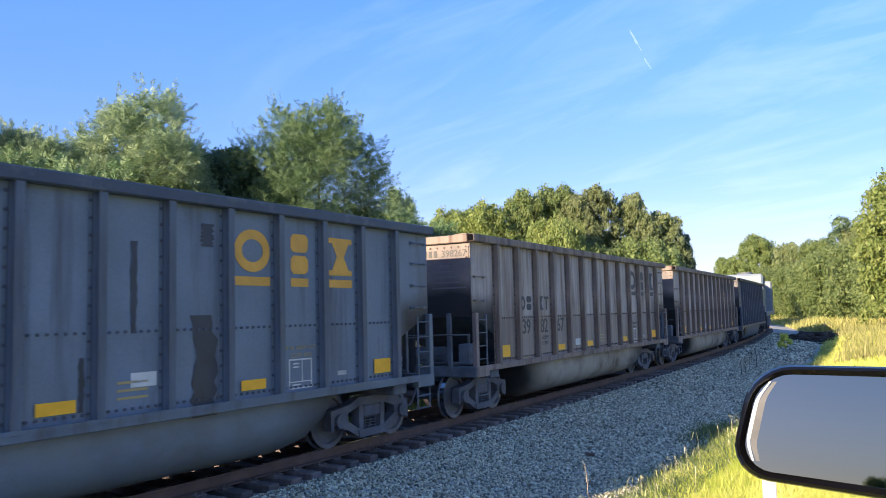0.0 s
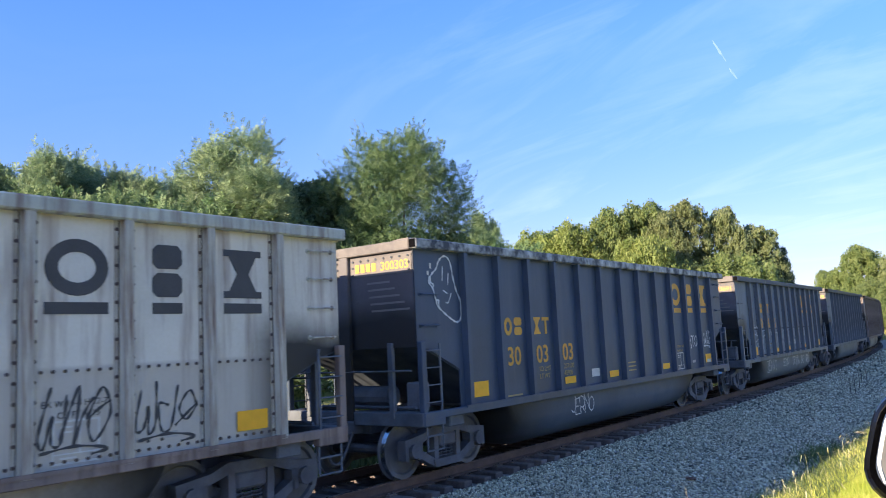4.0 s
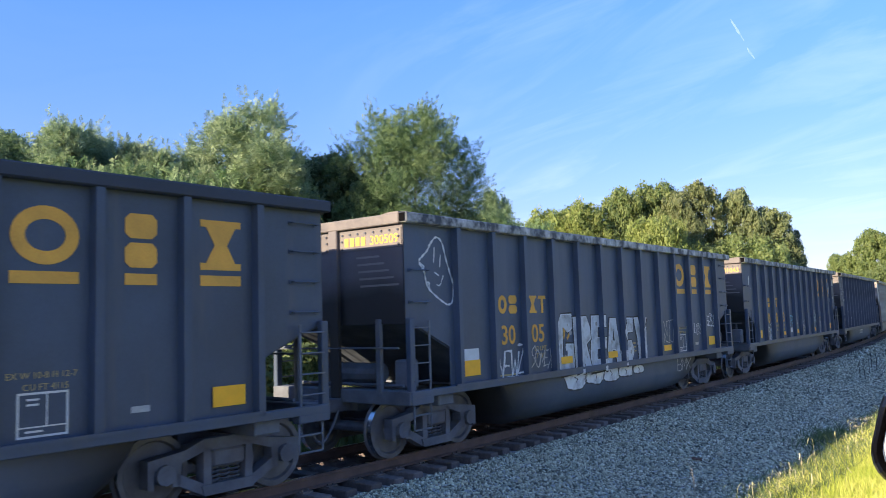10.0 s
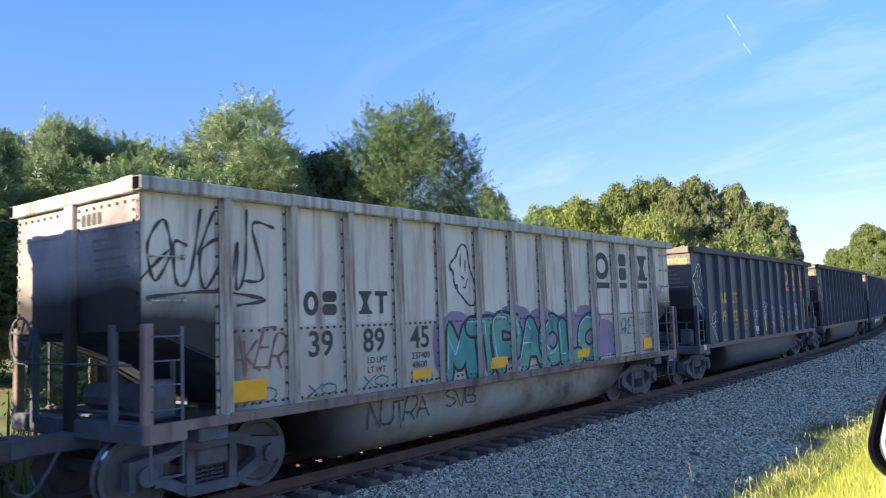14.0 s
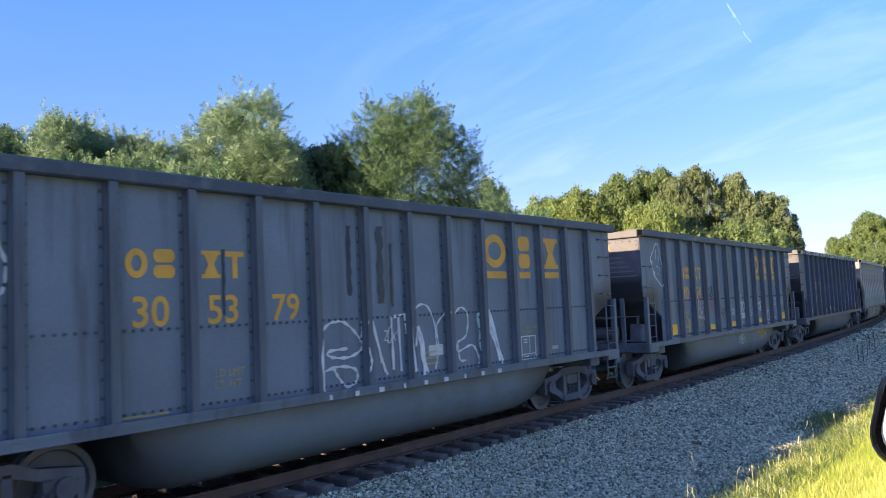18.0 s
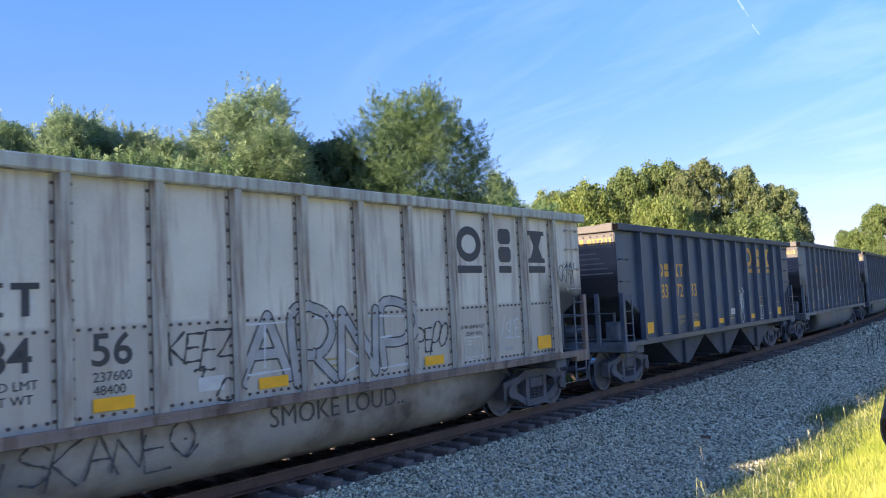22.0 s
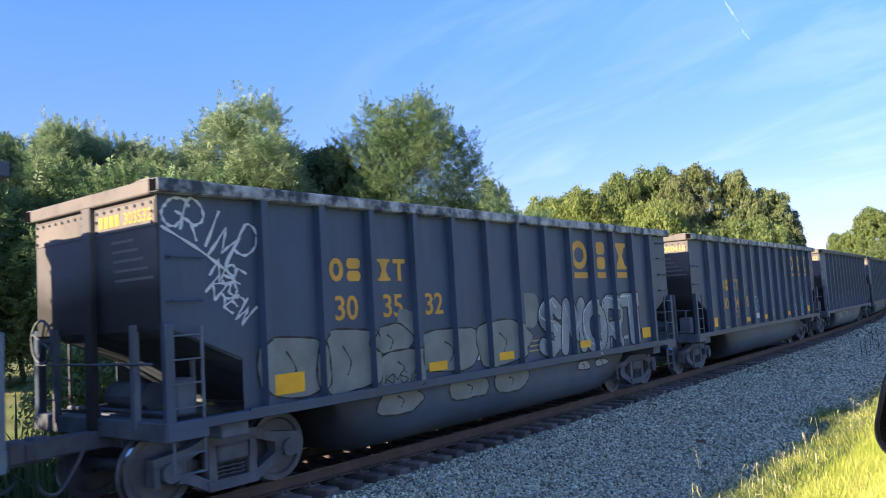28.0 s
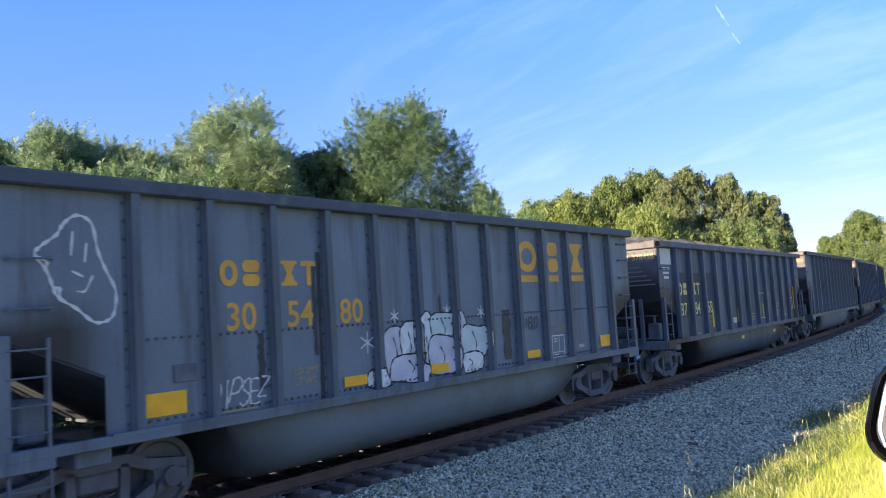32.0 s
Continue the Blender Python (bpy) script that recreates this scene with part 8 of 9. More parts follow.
    strokes(car, ru, P, 7, (((0.30, 2.06), (0.60, 2.10), (0.50, 1.90), (0.30, 1.84), (0.62, 1.78), (0.36, 1.64), (0.44, 1.30)), ((0.45, 2.12), (0.45, 1.30))), 0.04, OCHRE_SPRAY, "ochre sprayed tag", True)
    word(car, "EN", mid(ru, 7) + 0.25, 1.52, 0.34, 0.24, P, OCHRE_SPRAY, 0.035)
    mark(car, "painted_panel", mid(ru, 8), 1.70, 0.74, 0.95, OCHRE_SPRAY, P - 0.001, "rusty orange painted square")
    strokes(car, ru, P - 0.004, 8, (tuple((0.5 + 0.30 * math.cos(k * math.pi / 5), 1.82 + 0.26 * math.sin(k * math.pi / 5)) for k in range(11)), ((0.30, 1.98), (0.50, 1.78), (0.72, 1.70)), ((0.34, 1.72), (0.56, 1.86), (0.70, 1.98)), ((0.24, 1.34), (0.74, 1.30))), 0.03, RED_DARK, "dark red scribble on the square", True)
    mark(car, "reflector", mid(ru, 8), 1.34, 0.44, 0.14, YELLOW, P - 0.02, "yellow reflective strip")
    word(car, "TUBBY.", -2.55, 0.78, 0.82, 0.22, -1.43, CHALK, 0.03)
    # 18
    car, ru, P = add_car(-282.92, B, "navy", ("30", "04", "18"), False, c, label=NAVY + " and a light blue tag")
    standard_marks(car, ru, P)
    end_marks(car, B, "300418", LOGO_YELLOW)
    strokes(car, ru, P, 10, (((0.12, 1.92), (0.22, 2.04), (0.34, 1.96), (0.22, 1.88), (0.12, 1.92)), ((0.06, 1.80), (0.30, 1.72), (0.10, 1.64), (0.36, 1.60), (0.08, 1.52)), ((0.40, 1.98), (0.60, 1.74), (0.98, 1.40)), ((0.86, 1.98), (0.70, 1.62), (0.42, 1.24)),
                             ((0.08, 1.36), (0.40, 1.46), (0.70, 1.40), (0.98, 1.26)), ((0.36, 1.78), (0.34, 1.30)), ((0.50, 1.74), (0.46, 1.28)), ((0.98, 1.72), (0.70, 1.56), (0.52, 1.30), (0.60, 1.14), (0.90, 1.26), (1.02, 1.66)), ((0.96, 1.20), (0.97, 0.98))), 0.05, SKYBLUE, "light blue looping tag with splayed arms", True)
    word(car, "PEZO", mid(ru, 4), 1.78, 0.7, 0.36, P, SKYBLUE, 0.04)
    # 19
    car, ru, P = add_car(-299.36, 14.3, "navy", ("30", "35", "32"), False, c, plan="A", label=NAVY + " and silver graffiti")
    standard_marks(car, ru, P)
    end_marks(car, 14.3, "303532", LOGO_YELLOW)
    for k, (u, w, h, z) in enumerate(((mid(ru, 0) - 0.05, 1.05, 0.98, 1.52), (mid(ru, 1) - 0.02, 1.02, 0.98, 1.52), (mid(ru, 2) - 0.1, 0.86, 0.56, 1.76), (mid(ru, 2) + 0.12, 1.0, 0.66, 1.34), (mid(ru, 3) + 0.35, 1.55, 0.95, 1.52), (mid(ru, 5) - 0.05, 1.55, 1.0, 1.54))):
        spray(car, "bubble", u, z, w, h, P + 0.001 - 0.0012 * k, 160 + k, CHROME_SILVER, BLACK, "fat round silver letter with a black outline", letters=1, ribs=ru)
    spray(car, "bubble", mid(ru, 6) - 0.1, 2.08, 0.50, 0.60, P, 178, SILVER_DULL, SILVER_DULL, "grey sprayed cloud", letters=1)
    spray(car, "bubble", ru[3] - 0.2, 1.98, 0.40, 0.44, P, 179, SILVER_DULL, SILVER_DULL, "grey sprayed cloud", letters=1)
    second = piece_letters("SMORT", 4.5, 1.22, 17, 0.30, 0.035, 1.2, True)
    put_paint(car, second.mesh("graffiti", [SILVER_LIGHT, BLACK, CHALK]), (ru[7] + ru[11]) / 2 + 0.0, 1.66, P - 0.004, "silver and white block letters outlined in black", ru)
    word(car, "KMSIR", mid(ru, 2) + 0.15, 1.18, 0.8, 0.15, P - 0.012, BLACK, 0.024)
    word(car, "GRIMP", ru[0] - 0.74, 3.26, 1.30, 0.46, P, CHALK, 0.042, True, slant=-0.05, tilt=-31)
    word(car, "NSE", ru[0] - 0.50, 2.72, 0.46, 0.25, P, CHALK, 0.036, tilt=-28)
    word(car, "KREW", ru[0] - 0.48, 2.42, 0.66, 0.25, P, CHALK, 0.036, tilt=-38)
    for k, u in enumerate((-3.1, -1.35, -0.1, 2.6, 3.4)):
        spray(car, "bubble", u, 0.84, 0.95 if k < 3 else 0.5, 0.46 if k < 3 else 0.2, -1.425, 235 + k, SILVER_DULL if k < 3 else SILVER_LIGHT, BLACK, "sprayed feet of the letters on the tub floor", letters=1)
    # 20
    car, ru, P = add_car(-315.25, A, "grey", ("30", "44", "99"), True, label=GREY + ", clean but for two tags")
    standard_marks(car, ru, P, weights=("237000", "49000"))
    end_marks(car, A, "304499", LOGO_YELLOW)
    word(car, "REPIST", mid(ru, 1) + 0.04, 1.70, 0.92, 0.36, P, CHALK, 0.045)
    strokes(car, ru, P, 1, (((0.44, 2.06), (0.52, 2.10), (0.60, 2.04), (0.50, 1.99), (0.44, 2.06)),), 0.03, CHALK, "", True)
    strokes(car, ru, P, 1, tuple(((0.12 + 0.13 * k, 1.54), (0.12 + 0.13 * k, 1.30 + 0.09 * (k % 3))) for k in range(7)), 0.014, CHALK, "thin drips of white paint")
    word(car, "BENCH", mid(ru, 7) - 0.02, 1.78, 0.68, 0.30, P, CHALK, 0.036)
    strokes(car, ru, P, 7, (((0.80, 1.84), (0.82, 1.52), (0.92, 1.50), (0.90, 1.60), (0.80, 1.58)), ((0.30, 1.60), (0.50, 1.64), (0.44, 1.50))), 0.028, CHALK, "", True)
    spray(car, "run", ru[3] - 0.18, 1.9, 0.16, 1.6, P, 245, DIM_SOOT, label="dull dark stain beside the rib")
    # 21
    car, ru, P = add_car(-330.99, 15.35, "blue", ("37", "84", "58"), False, None, plan="C", logo=False, letter=STENCIL_CREAM, label="faded blue coal gondola with pale yellow lettering, loaded", zt=3.66)
    standard_marks(car, ru, P, upright="C")
    end_marks(car, 15.35, "378458", STENCIL_CREAM, 3.66)
    mark(car, "painted_panel", ru[0] - 0.55, 3.27, 0.75, 0.42, STENCIL, P, "plain white painted rectangle")
    for pts in (((0.97, 2.26), (0.95, 1.26)), ((0.93, 2.17), (2.0, 2.15)), ((1.90, 2.28), (1.88, 1.24)), ((0.97, 1.30), (2.0, 1.29))):
        line = [(pts[0][0] + (pts[1][0] - pts[0][0]) * q / 8, pts[0][1] + (pts[1][1] - pts[0][1]) * q / 8) for q in range(9)]
        part("graffiti", ribbon([(x - 1.43, z - 1.7) for x, z in line], 0.034).mesh("graffiti", CHALK), car, "one side of a white hand-sprayed square", on_side(1.92, 1.7, P - 0.002))
    smudge = mat("dark_smudge", (0.062, 0.080, 0.115), 0.6, 0, 0.2, 2, 40)
    for k, (u, z, w, h) in enumerate(((2.9, 2.62, 0.62, 0.8), (4.02, 2.62, 0.52, 0.85), (-0.1, 2.3, 0.10, 1.9), (0.28, 2.45, 0.08, 1.4), (0.62, 2.2, 0.14, 1.2), (1.15, 2.75, 0.10, 0.9), (-0.5, 2.0, 0.12, 1.6))):
        spray(car, "run", u, z, w, h, P, 330 + k, smudge, label="dark sooty smear on the faded paint")
    for i, z, h in ((0, 2.24, 1.22), (1, 2.24, 1.22), (2, 2.24, 1.22)):
        mark(car, "painted_panel", mid(ru, i), z, 0.66, h, DIM_SOOT, P + 0.0025, "darker repainted rectangle behind the lettering")
    for k in range(3):
        mark(car, "stencil_bar", ru[0] - 0.58, 2.96 - 0.12 * k, 0.5 - 0.08 * k, 0.06, STENCIL, P)
    mark(car, "plate", -0.6, 0.78, 0.3, 0.1, STENCIL_CREAM, -1.43)
    mark(car, "plate", 3.35, 0.78, 0.3, 0.1, STENCIL_CREAM, -1.43)
    heap = Shape()
    rng = random.Random(4)
    nx, ny = 110, 14
    vs = [(-7.2 + 14.4 * i / nx, -1.4 + 2.8 * j / ny, 3.50 + (0.43 * math.sin(math.pi * j / ny) ** 0.7 * (0.72 + 0.16 * math.sin(i * 0.21) + 0.12 * math.sin(i * 0.53 + 1)) + rng.uniform(0, 0.16)) * min(1.0, 0.1 + i / 14, 0.1 + (nx - i) / 14)) for i in range(nx + 1) for j in range(ny + 1)]
    heap.add(vs, [[i * (ny + 1) + j, (i + 1) * (ny + 1) + j, (i + 1) * (ny + 1) + j + 1, i * (ny + 1) + j + 1] for i in range(nx) for j in range(ny)])
    part("coal_load", heap.mesh("coal_load", COAL), car, "heaped load of dusty grey coal")
    # 22
    car, ru, P = add_car(-348.08, A, "grey", ("30", "54", "80"), True, label=GREY + " and white bubble letters")
    standard_marks(car, ru, P)
    end_marks(car, A, "", LOGO_YELLOW)
    spray(car, "face", ru[0] - 0.62, 2.85, 0.85, 1.15, P, 18, label="white sprayed leaf-shaped outline")
    uw = (ru[4] + ru[7]) / 2 - 0.05
    for k, (u, z, w, h, fill) in enumerate(((uw - 1.32, 1.26, 0.50, 0.34, CHALK_SHADE), (uw - 0.98, 1.62, 0.46, 0.84, LILAC_SPRAY), (uw - 0.64, 1.70, 0.40, 0.86, CHALK_SHADE), (uw - 0.62, 1.34, 0.86, 0.52, LILAC_SPRAY),
                                            (uw - 0.26, 1.78, 0.46, 0.80, CHALK_SHADE), (uw + 0.22, 1.90, 0.62, 0.60, PALE_LILAC), (uw + 0.16, 1.46, 0.66, 0.74, LILAC_SPRAY), (uw + 0.68, 1.84, 0.36, 0.72, LILAC_SPRAY),
                                            (uw + 1.06, 1.62, 0.72, 0.84, PALE_LILAC), (uw + 0.92, 1.30, 0.66, 0.42, CHALK_SHADE))):
        spray(car, "bubble", u, z, w, h, P + 0.002 - 0.0011 * k, 190 + k, fill, BLACK, "fat rounded lilac and white letter outlined in black", letters=1, ribs=ru)
    mark(car, "reflector", mid(ru, 5), 1.28, 0.44, 0.14, YELLOW, P - 0.02, "yellow reflective strip")
    for u, z, r in ((ru[4] - 0.2, 1.80, 0.16), (ru[4] + 0.42, 2.16, 0.10), (ru[6] - 0.2, 2.20, 0.10), (ru[7] - 0.2, 2.14, 0.11)):
        star = Shape()
        for k in range(3):
            a = 0.5 + k * math.pi / 3
            ribbon([(-r * math.cos(a), -r * math.sin(a)), (0, 0), (r * math.cos(a), r * math.sin(a))], 0.025, star, 0.003 + 0.0003 * k)
        put_paint(car, star.mesh("graffiti", CHALK), u, z, P, "small white sprayed sparkle")
    word(car, "DIPSEZ", mid(ru, 1) - 0.05, 1.38, 0.85, 0.30, P, CHALK, 0.028)
    word(car, "NEKO", mid(ru, 8), 1.86, 0.4, 0.2, P, BLACK, 0.028)
    for k, (u, w, z, h) in enumerate(((mid(ru, 7) + 0.1, 0.26, 1.7, 0.9), (ru[3] - 0.14, 0.09, 2.1, 2.0), (mid(ru, 1) + 0.28, 0.12, 1.7, 0.7), (mid(ru, 5) + 0.1, 0.07, 2.2, 0.5), (mid(ru, 2) + 0.25, 0.08, 2.3, 1.2))):
        spray(car, "run", u, z, w, h, P, 350 + k, TAR, label="dark run of soot down the side")
    part("lettered_plate", Shape().box(-0.15, 0.15, -0.1, 0.1, 0, 0.02, c=0.006).mesh("lettered_plate", SOOT), car, "small dark bolted plate", on_side(ru[0] + 0.62, 1.66, P))
    # the train goes on beyond what is seen
    car, ru, P = add_car(-363.70, A, "grey", ("", "", ""), True, letter=False, label=GREY)
    standard_marks(car, ru, P)


NAVY_FILL = plain("dark_outline_paint", (0.03, 0.034, 0.046), 0.6)
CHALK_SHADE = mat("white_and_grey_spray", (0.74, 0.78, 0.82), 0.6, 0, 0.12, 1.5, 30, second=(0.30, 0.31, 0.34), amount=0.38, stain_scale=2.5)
SILVER_DULL = mat("dull_silver_spray", (0.20, 0.21, 0.20), 0.55, 0, 0.25, 2, 40)
SILVER_LIGHT = mat("pale_silver_spray", (0.30, 0.33, 0.345), 0.55, 0, 0.2, 1.6, 40, second=(0.17, 0.19, 0.20), amount=0.4)
LIME_SPRAY = plain("yellow_green_spray_paint", (0.42, 0.48, 0.22), 0.65)
TEAL_DARK = plain("dull_teal_spray_paint", (0.08, 0.20, 0.22), 0.65)
PINK_CHALK = mat("pinkish_white_spray", (0.52, 0.42, 0.44), 0.7, 0, 0.15, 4, 40)
CHALK_WARM = mat("cream_white_spray", (0.60, 0.64, 0.60), 0.7, 0, 0.15, 4, 40)
RED_BRIGHT = plain("faded_red_spray", (0.42, 0.14, 0.14), 0.65)
RED_DARK = plain("dark_red_spray", (0.16, 0.05, 0.05), 0.65)
OCHRE_SPRAY = mat("rusty_orange_spray", (0.36, 0.22, 0.15), 0.7, 0, 0.2, 3, 40)
PALE_LIME = mat("pale_green_white_spray", (0.48, 0.54, 0.46), 0.7, 0, 0.15, 3, 40)
FADED_BLUE = mat("faded_blue_spray", (0.20, 0.28, 0.42), 0.7, 0, 0.2, 3, 40)
FADED_CHALK = mat("faded_white_spray", (0.56, 0.60, 0.64), 0.6, 0, 0.15, 1.5, 30, second=(0.24, 0.24, 0.24), amount=0.5, stain_scale=3.0)
SPOT_GREY = mat("grey_spray_spot", (0.36, 0.35, 0.33), 0.7, 0, 0.2, 3, 40)
PALE_LILAC = mat("pale_mint_spray", (0.55, 0.64, 0.66), 0.7, 0, 0.15, 2.5, 40)
LILAC_SPRAY = mat("lilac_white_spray", (0.56, 0.56, 0.66), 0.7, 0, 0.2, 2.5, 40)
GREY_WASH = mat("grey_wash_paint", (0.42, 0.41, 0.41), 0.7, 0, 0.2, 2.5, 40)
DIM_SOOT = mat("dull_soot_stain", (0.045, 0.052, 0.068), 0.7, 0, 0.25, 2, 40)
STENCIL_CREAM = plain("cream_lettering", (0.72, 0.60, 0.22), 0.6)
build_train()


# -- locomotive at the head --
def build_locomotive():
    grey = mat("locomotive_grey_blue", (0.20, 0.24, 0.28), 0.45, 0, 0.12, 1, 30)
    loco = tagged(new("locomotive"), "blue-grey diesel locomotive with a yellow nose", "locomotive")
    L = 22.0
    a = L / 2
    sh = Shape()
    sh.box(-a + 1.2, a - 4.6, -0.95, 0.95, 1.75, 4.35, c=0.12)
    part("hood", sh.mesh("hood", grey), loco)
    sh = Shape()
    sh.box(-a + 1.0, -a + 4.6, -1.35, 1.35, 3.35, 4.72, c=0.14)
    housing = part("radiator", sh.mesh("radiator", grey), loco, "flared radiator housing with louvres")
    for i in range(7):
        for v in (-1.36, 1.36):
            part("louvre", Shape().box(-a + 1.3 + 0.45 * i, -a + 1.6 + 0.45 * i, v - 0.015, v + 0.015, 3.6, 4.4).mesh("louvre", SOOT), housing)
    for x in (-a + 2.0, -a + 3.6, 0.5):
        part("roof_fan", Shape().lathe([(0, 0.0), (0.16, 0.0), (0.16, 0.55), (0, 0.6)], "z", 18, at=(x, 0, 4.34 + (0.38 if x < -5 else 0))).mesh("roof_fan", SOOT), loco)
    sh = Shape()
    sh.box(a - 4.6, a - 2.2, -1.5, 1.5, 1.75, 4.6, c=0.12)
    part("cab", sh.mesh("cab", grey), loco, "blue-grey cab with dark side windows")
    for v in (-1.505, 1.505):
        part("cab_window", Shape().box(a - 4.2, a - 2.7, v - 0.01, v + 0.01, 3.2, 4.05).mesh("cab_window", BLACK), loco)
    part("nose", Shape().box(a - 2.3, a - 0.9, -0.95, 0.95, 1.75, 3.3, c=0.15).mesh("nose", LOGO_YELLOW), loco)
    part("walkway", Shape().box(-a, a, -1.55, 1.55, 1.45, 1.75, c=0.02).mesh("walkway", grey), loco)
    part("fuel_tank", Shape().box(-3.2, 3.2, -1.35, 1.35, 0.4, 1.45, c=0.18).mesh("fuel_tank", SOOT), loco)
    for v in (-1.5, 1.5):
        sh = Shape()
        sh.rod((-a + 0.2, v, 2.7), (a - 4.7, v, 2.7), 0.02, 6)
        for k in range(10):
            x = -a + 0.2 + k * 1.85
            sh.rod((x, v, 1.75), (x, v, 2.7), 0.018, 6)
        part("handrail", sh.mesh("handrail", grey), loco)
    part("end_plate", Shape().box(-a - 0.02, -a + 0.05, -1.5, 1.5, 0.5, 1.75, c=0.01).mesh("end_plate", BLACK), loco)
    part("coupler", CACHE["coupler"], loco, "", pose(-a + 0.2, 0, 0, 0, 0, 180))
    for u in (-6.6, 6.6):
        add_truck(loco, u)
    CARS.append((loco, 79.91, L, 6.6))


build_locomotive()


# ---- small things beside the line ----
def build_car():
    """The parked pickup from whose window the train is watched; only its mirror comes into view."""
    paint = mat("silver_car_paint", (0.45, 0.46, 0.47), 0.3, 0.5, 0.05, 2, 40)
    glass_dark = plain("tinted_window", (0.02, 0.022, 0.025), 0.08)
    rubber = plain("tyre_rubber", (0.02, 0.02, 0.02), 0.85)
    zg = -0.12
    car = tagged(new("parked_pickup"), "silver pickup parked beside the line with a black mirror", "car")
    car.matrix_basis = pose(0, 0, zg)
    y1, y0 = -0.14, -2.06
    chrome = mat("bumper_chrome", (0.6, 0.6, 0.62), 0.2, 1.0, 0.05, 3, 40)
    amber = plain("tail_lamp_red", (0.35, 0.02, 0.02), 0.3)
    clear = plain("headlamp_lens", (0.7, 0.7, 0.68), 0.15)

    def arch(cx, n=8):
        return [(cx + 0.45 * math.cos(math.pi * k / n), 0.50 + 0.40 * math.sin(math.pi * k / n)) for k in range(n + 1)][::-1]
    lower = [(-3.05, 0.50)] + arch(-2.3) + arch(2.0) + [(3.0, 0.50), (3.05, 0.95), (2.95, 1.22), (2.75, 1.30), (1.20, 1.40), (-1.30, 1.40), (-1.32, 1.34), (-3.05, 1.34)]
    part("body", Shape().prism(lower, "y", y0, y1).mesh("body", paint), car)
    mid_y = (y0 + y1) / 2

    def taper(prof, inset):
        """A side profile drawn across the cab, narrower towards the roof."""
        vs = []
        for sg in (-1, 1):
            for x, z in prof:
                vs.append((x, mid_y + sg * ((y1 - y0) / 2 - inset * max(0.0, z - 1.40) / 0.55), z))
        n = len(prof)
        return Shape().add(vs, [list(range(n)), list(range(2 * n - 1, n - 1, -1))] + [[i, n + i, n + (i + 1) % n, (i + 1) % n] for i in range(n)])
    part("cab", taper([(-1.30, 1.385), (1.25, 1.385), (0.72, 1.88), (0.5, 1.94), (-0.95, 1.94), (-1.15, 1.88)], 0.16).mesh("cab", paint), car)
    for sg, yy in ((-1, y0), (1, y1)):
        for xa, xb, xc, xd in ((-1.1, -0.15, -0.15, -0.98), (-0.05, 1.05, 0.62, -0.05)):
            vs = [(x, yy - sg * (0.16 * (z - 1.40) / 0.55 - 0.004), z) for x, z in ((xa, 1.45), (xb, 1.45), (xc, 1.84), (xd, 1.84))]
            vs += [(x, y - sg * 0.02, z) for x, y, z in vs]
            part("side_window", Shape().add(vs, [(0, 1, 2, 3), (7, 6, 5, 4), (0, 4, 5, 1), (1, 5, 6, 2), (2, 6, 7, 3), (3, 7, 4, 0)]).mesh("side_window", glass_dark), car)
        part("door_handle", Shape().box(-0.25, -0.08, yy - 0.02, yy + 0.02, 1.24, 1.28, c=0.008).mesh("door_handle", MIRROR_SHELL), car)
    part("windscreen", Shape().add([(1.20, y0 + 0.12, 1.44), (1.20, y1 - 0.12, 1.44), (0.76, y1 - 0.22, 1.855), (0.76, y0 + 0.22, 1.855), (1.19, y0 + 0.12, 1.42), (1.19, y1 - 0.12, 1.42), (0.74, y1 - 0.22, 1.85), (0.74, y0 + 0.22, 1.85)],
                                    [(0, 1, 2, 3), (7, 6, 5, 4), (0, 4, 5, 1), (1, 5, 6, 2), (2, 6, 7, 3), (3, 7, 4, 0)]).mesh("windscreen", glass_dark), car)
    part("load_bed", Shape().box(-2.95, -1.42, y0 + 0.12, y1 - 0.12, 1.335, 1.35).mesh("load_bed", MIRROR_SHELL), car, "black-lined load bed")
    part("front_bumper", Shape().box(2.95, 3.15, y0 + 0.05, y1 - 0.05, 0.48, 0.72, c=0.03).mesh("front_bumper", chrome), car)
    part("rear_bumper", Shape().box(-3.18, -3.0, y0 + 0.05, y1 - 0.05, 0.48, 0.68, c=0.03).mesh("rear_bumper", chrome), car)
    part("grille", Shape().box(2.98, 3.06, mid_y - 0.55, mid_y + 0.55, 0.78, 1.08, c=0.01).mesh("grille", MIRROR_SHELL), car)
    for sg in (-1, 1):
        part("headlight", Shape().box(2.97, 3.055, mid_y + sg * 0.75 - 0.16, mid_y + sg * 0.75 + 0.16, 0.84, 1.08, c=0.02).mesh("headlight", clear), car)
        part("tail_light", Shape().box(-3.075, -3.0, mid_y + sg * 0.86 - 0.07, mid_y + sg * 0.86 + 0.07, 0.85, 1.25, c=0.015).mesh("tail_light", amber), car)
    for x in (-2.3, 2.0):
        for y in (y0 + 0.12, y1 - 0.12):
            wheel = part("wheel", Shape().lathe([(-0.11, 0.0), (-0.11, 0.3), (-0.10, 0.37), (0.10, 0.37), (0.11, 0.3), (0.11, 0.0)], "y", 24).mesh("wheel", rubber), car, "", pose(x, y, 0.37))
            part("rim", Shape().lathe([(-0.118, 0.0), (-0.118, 0.22), (-0.10, 0.24), (0.10, 0.24), (0.118, 0.22), (0.118, 0.0)], "y", 20).mesh("rim", paint), wheel)

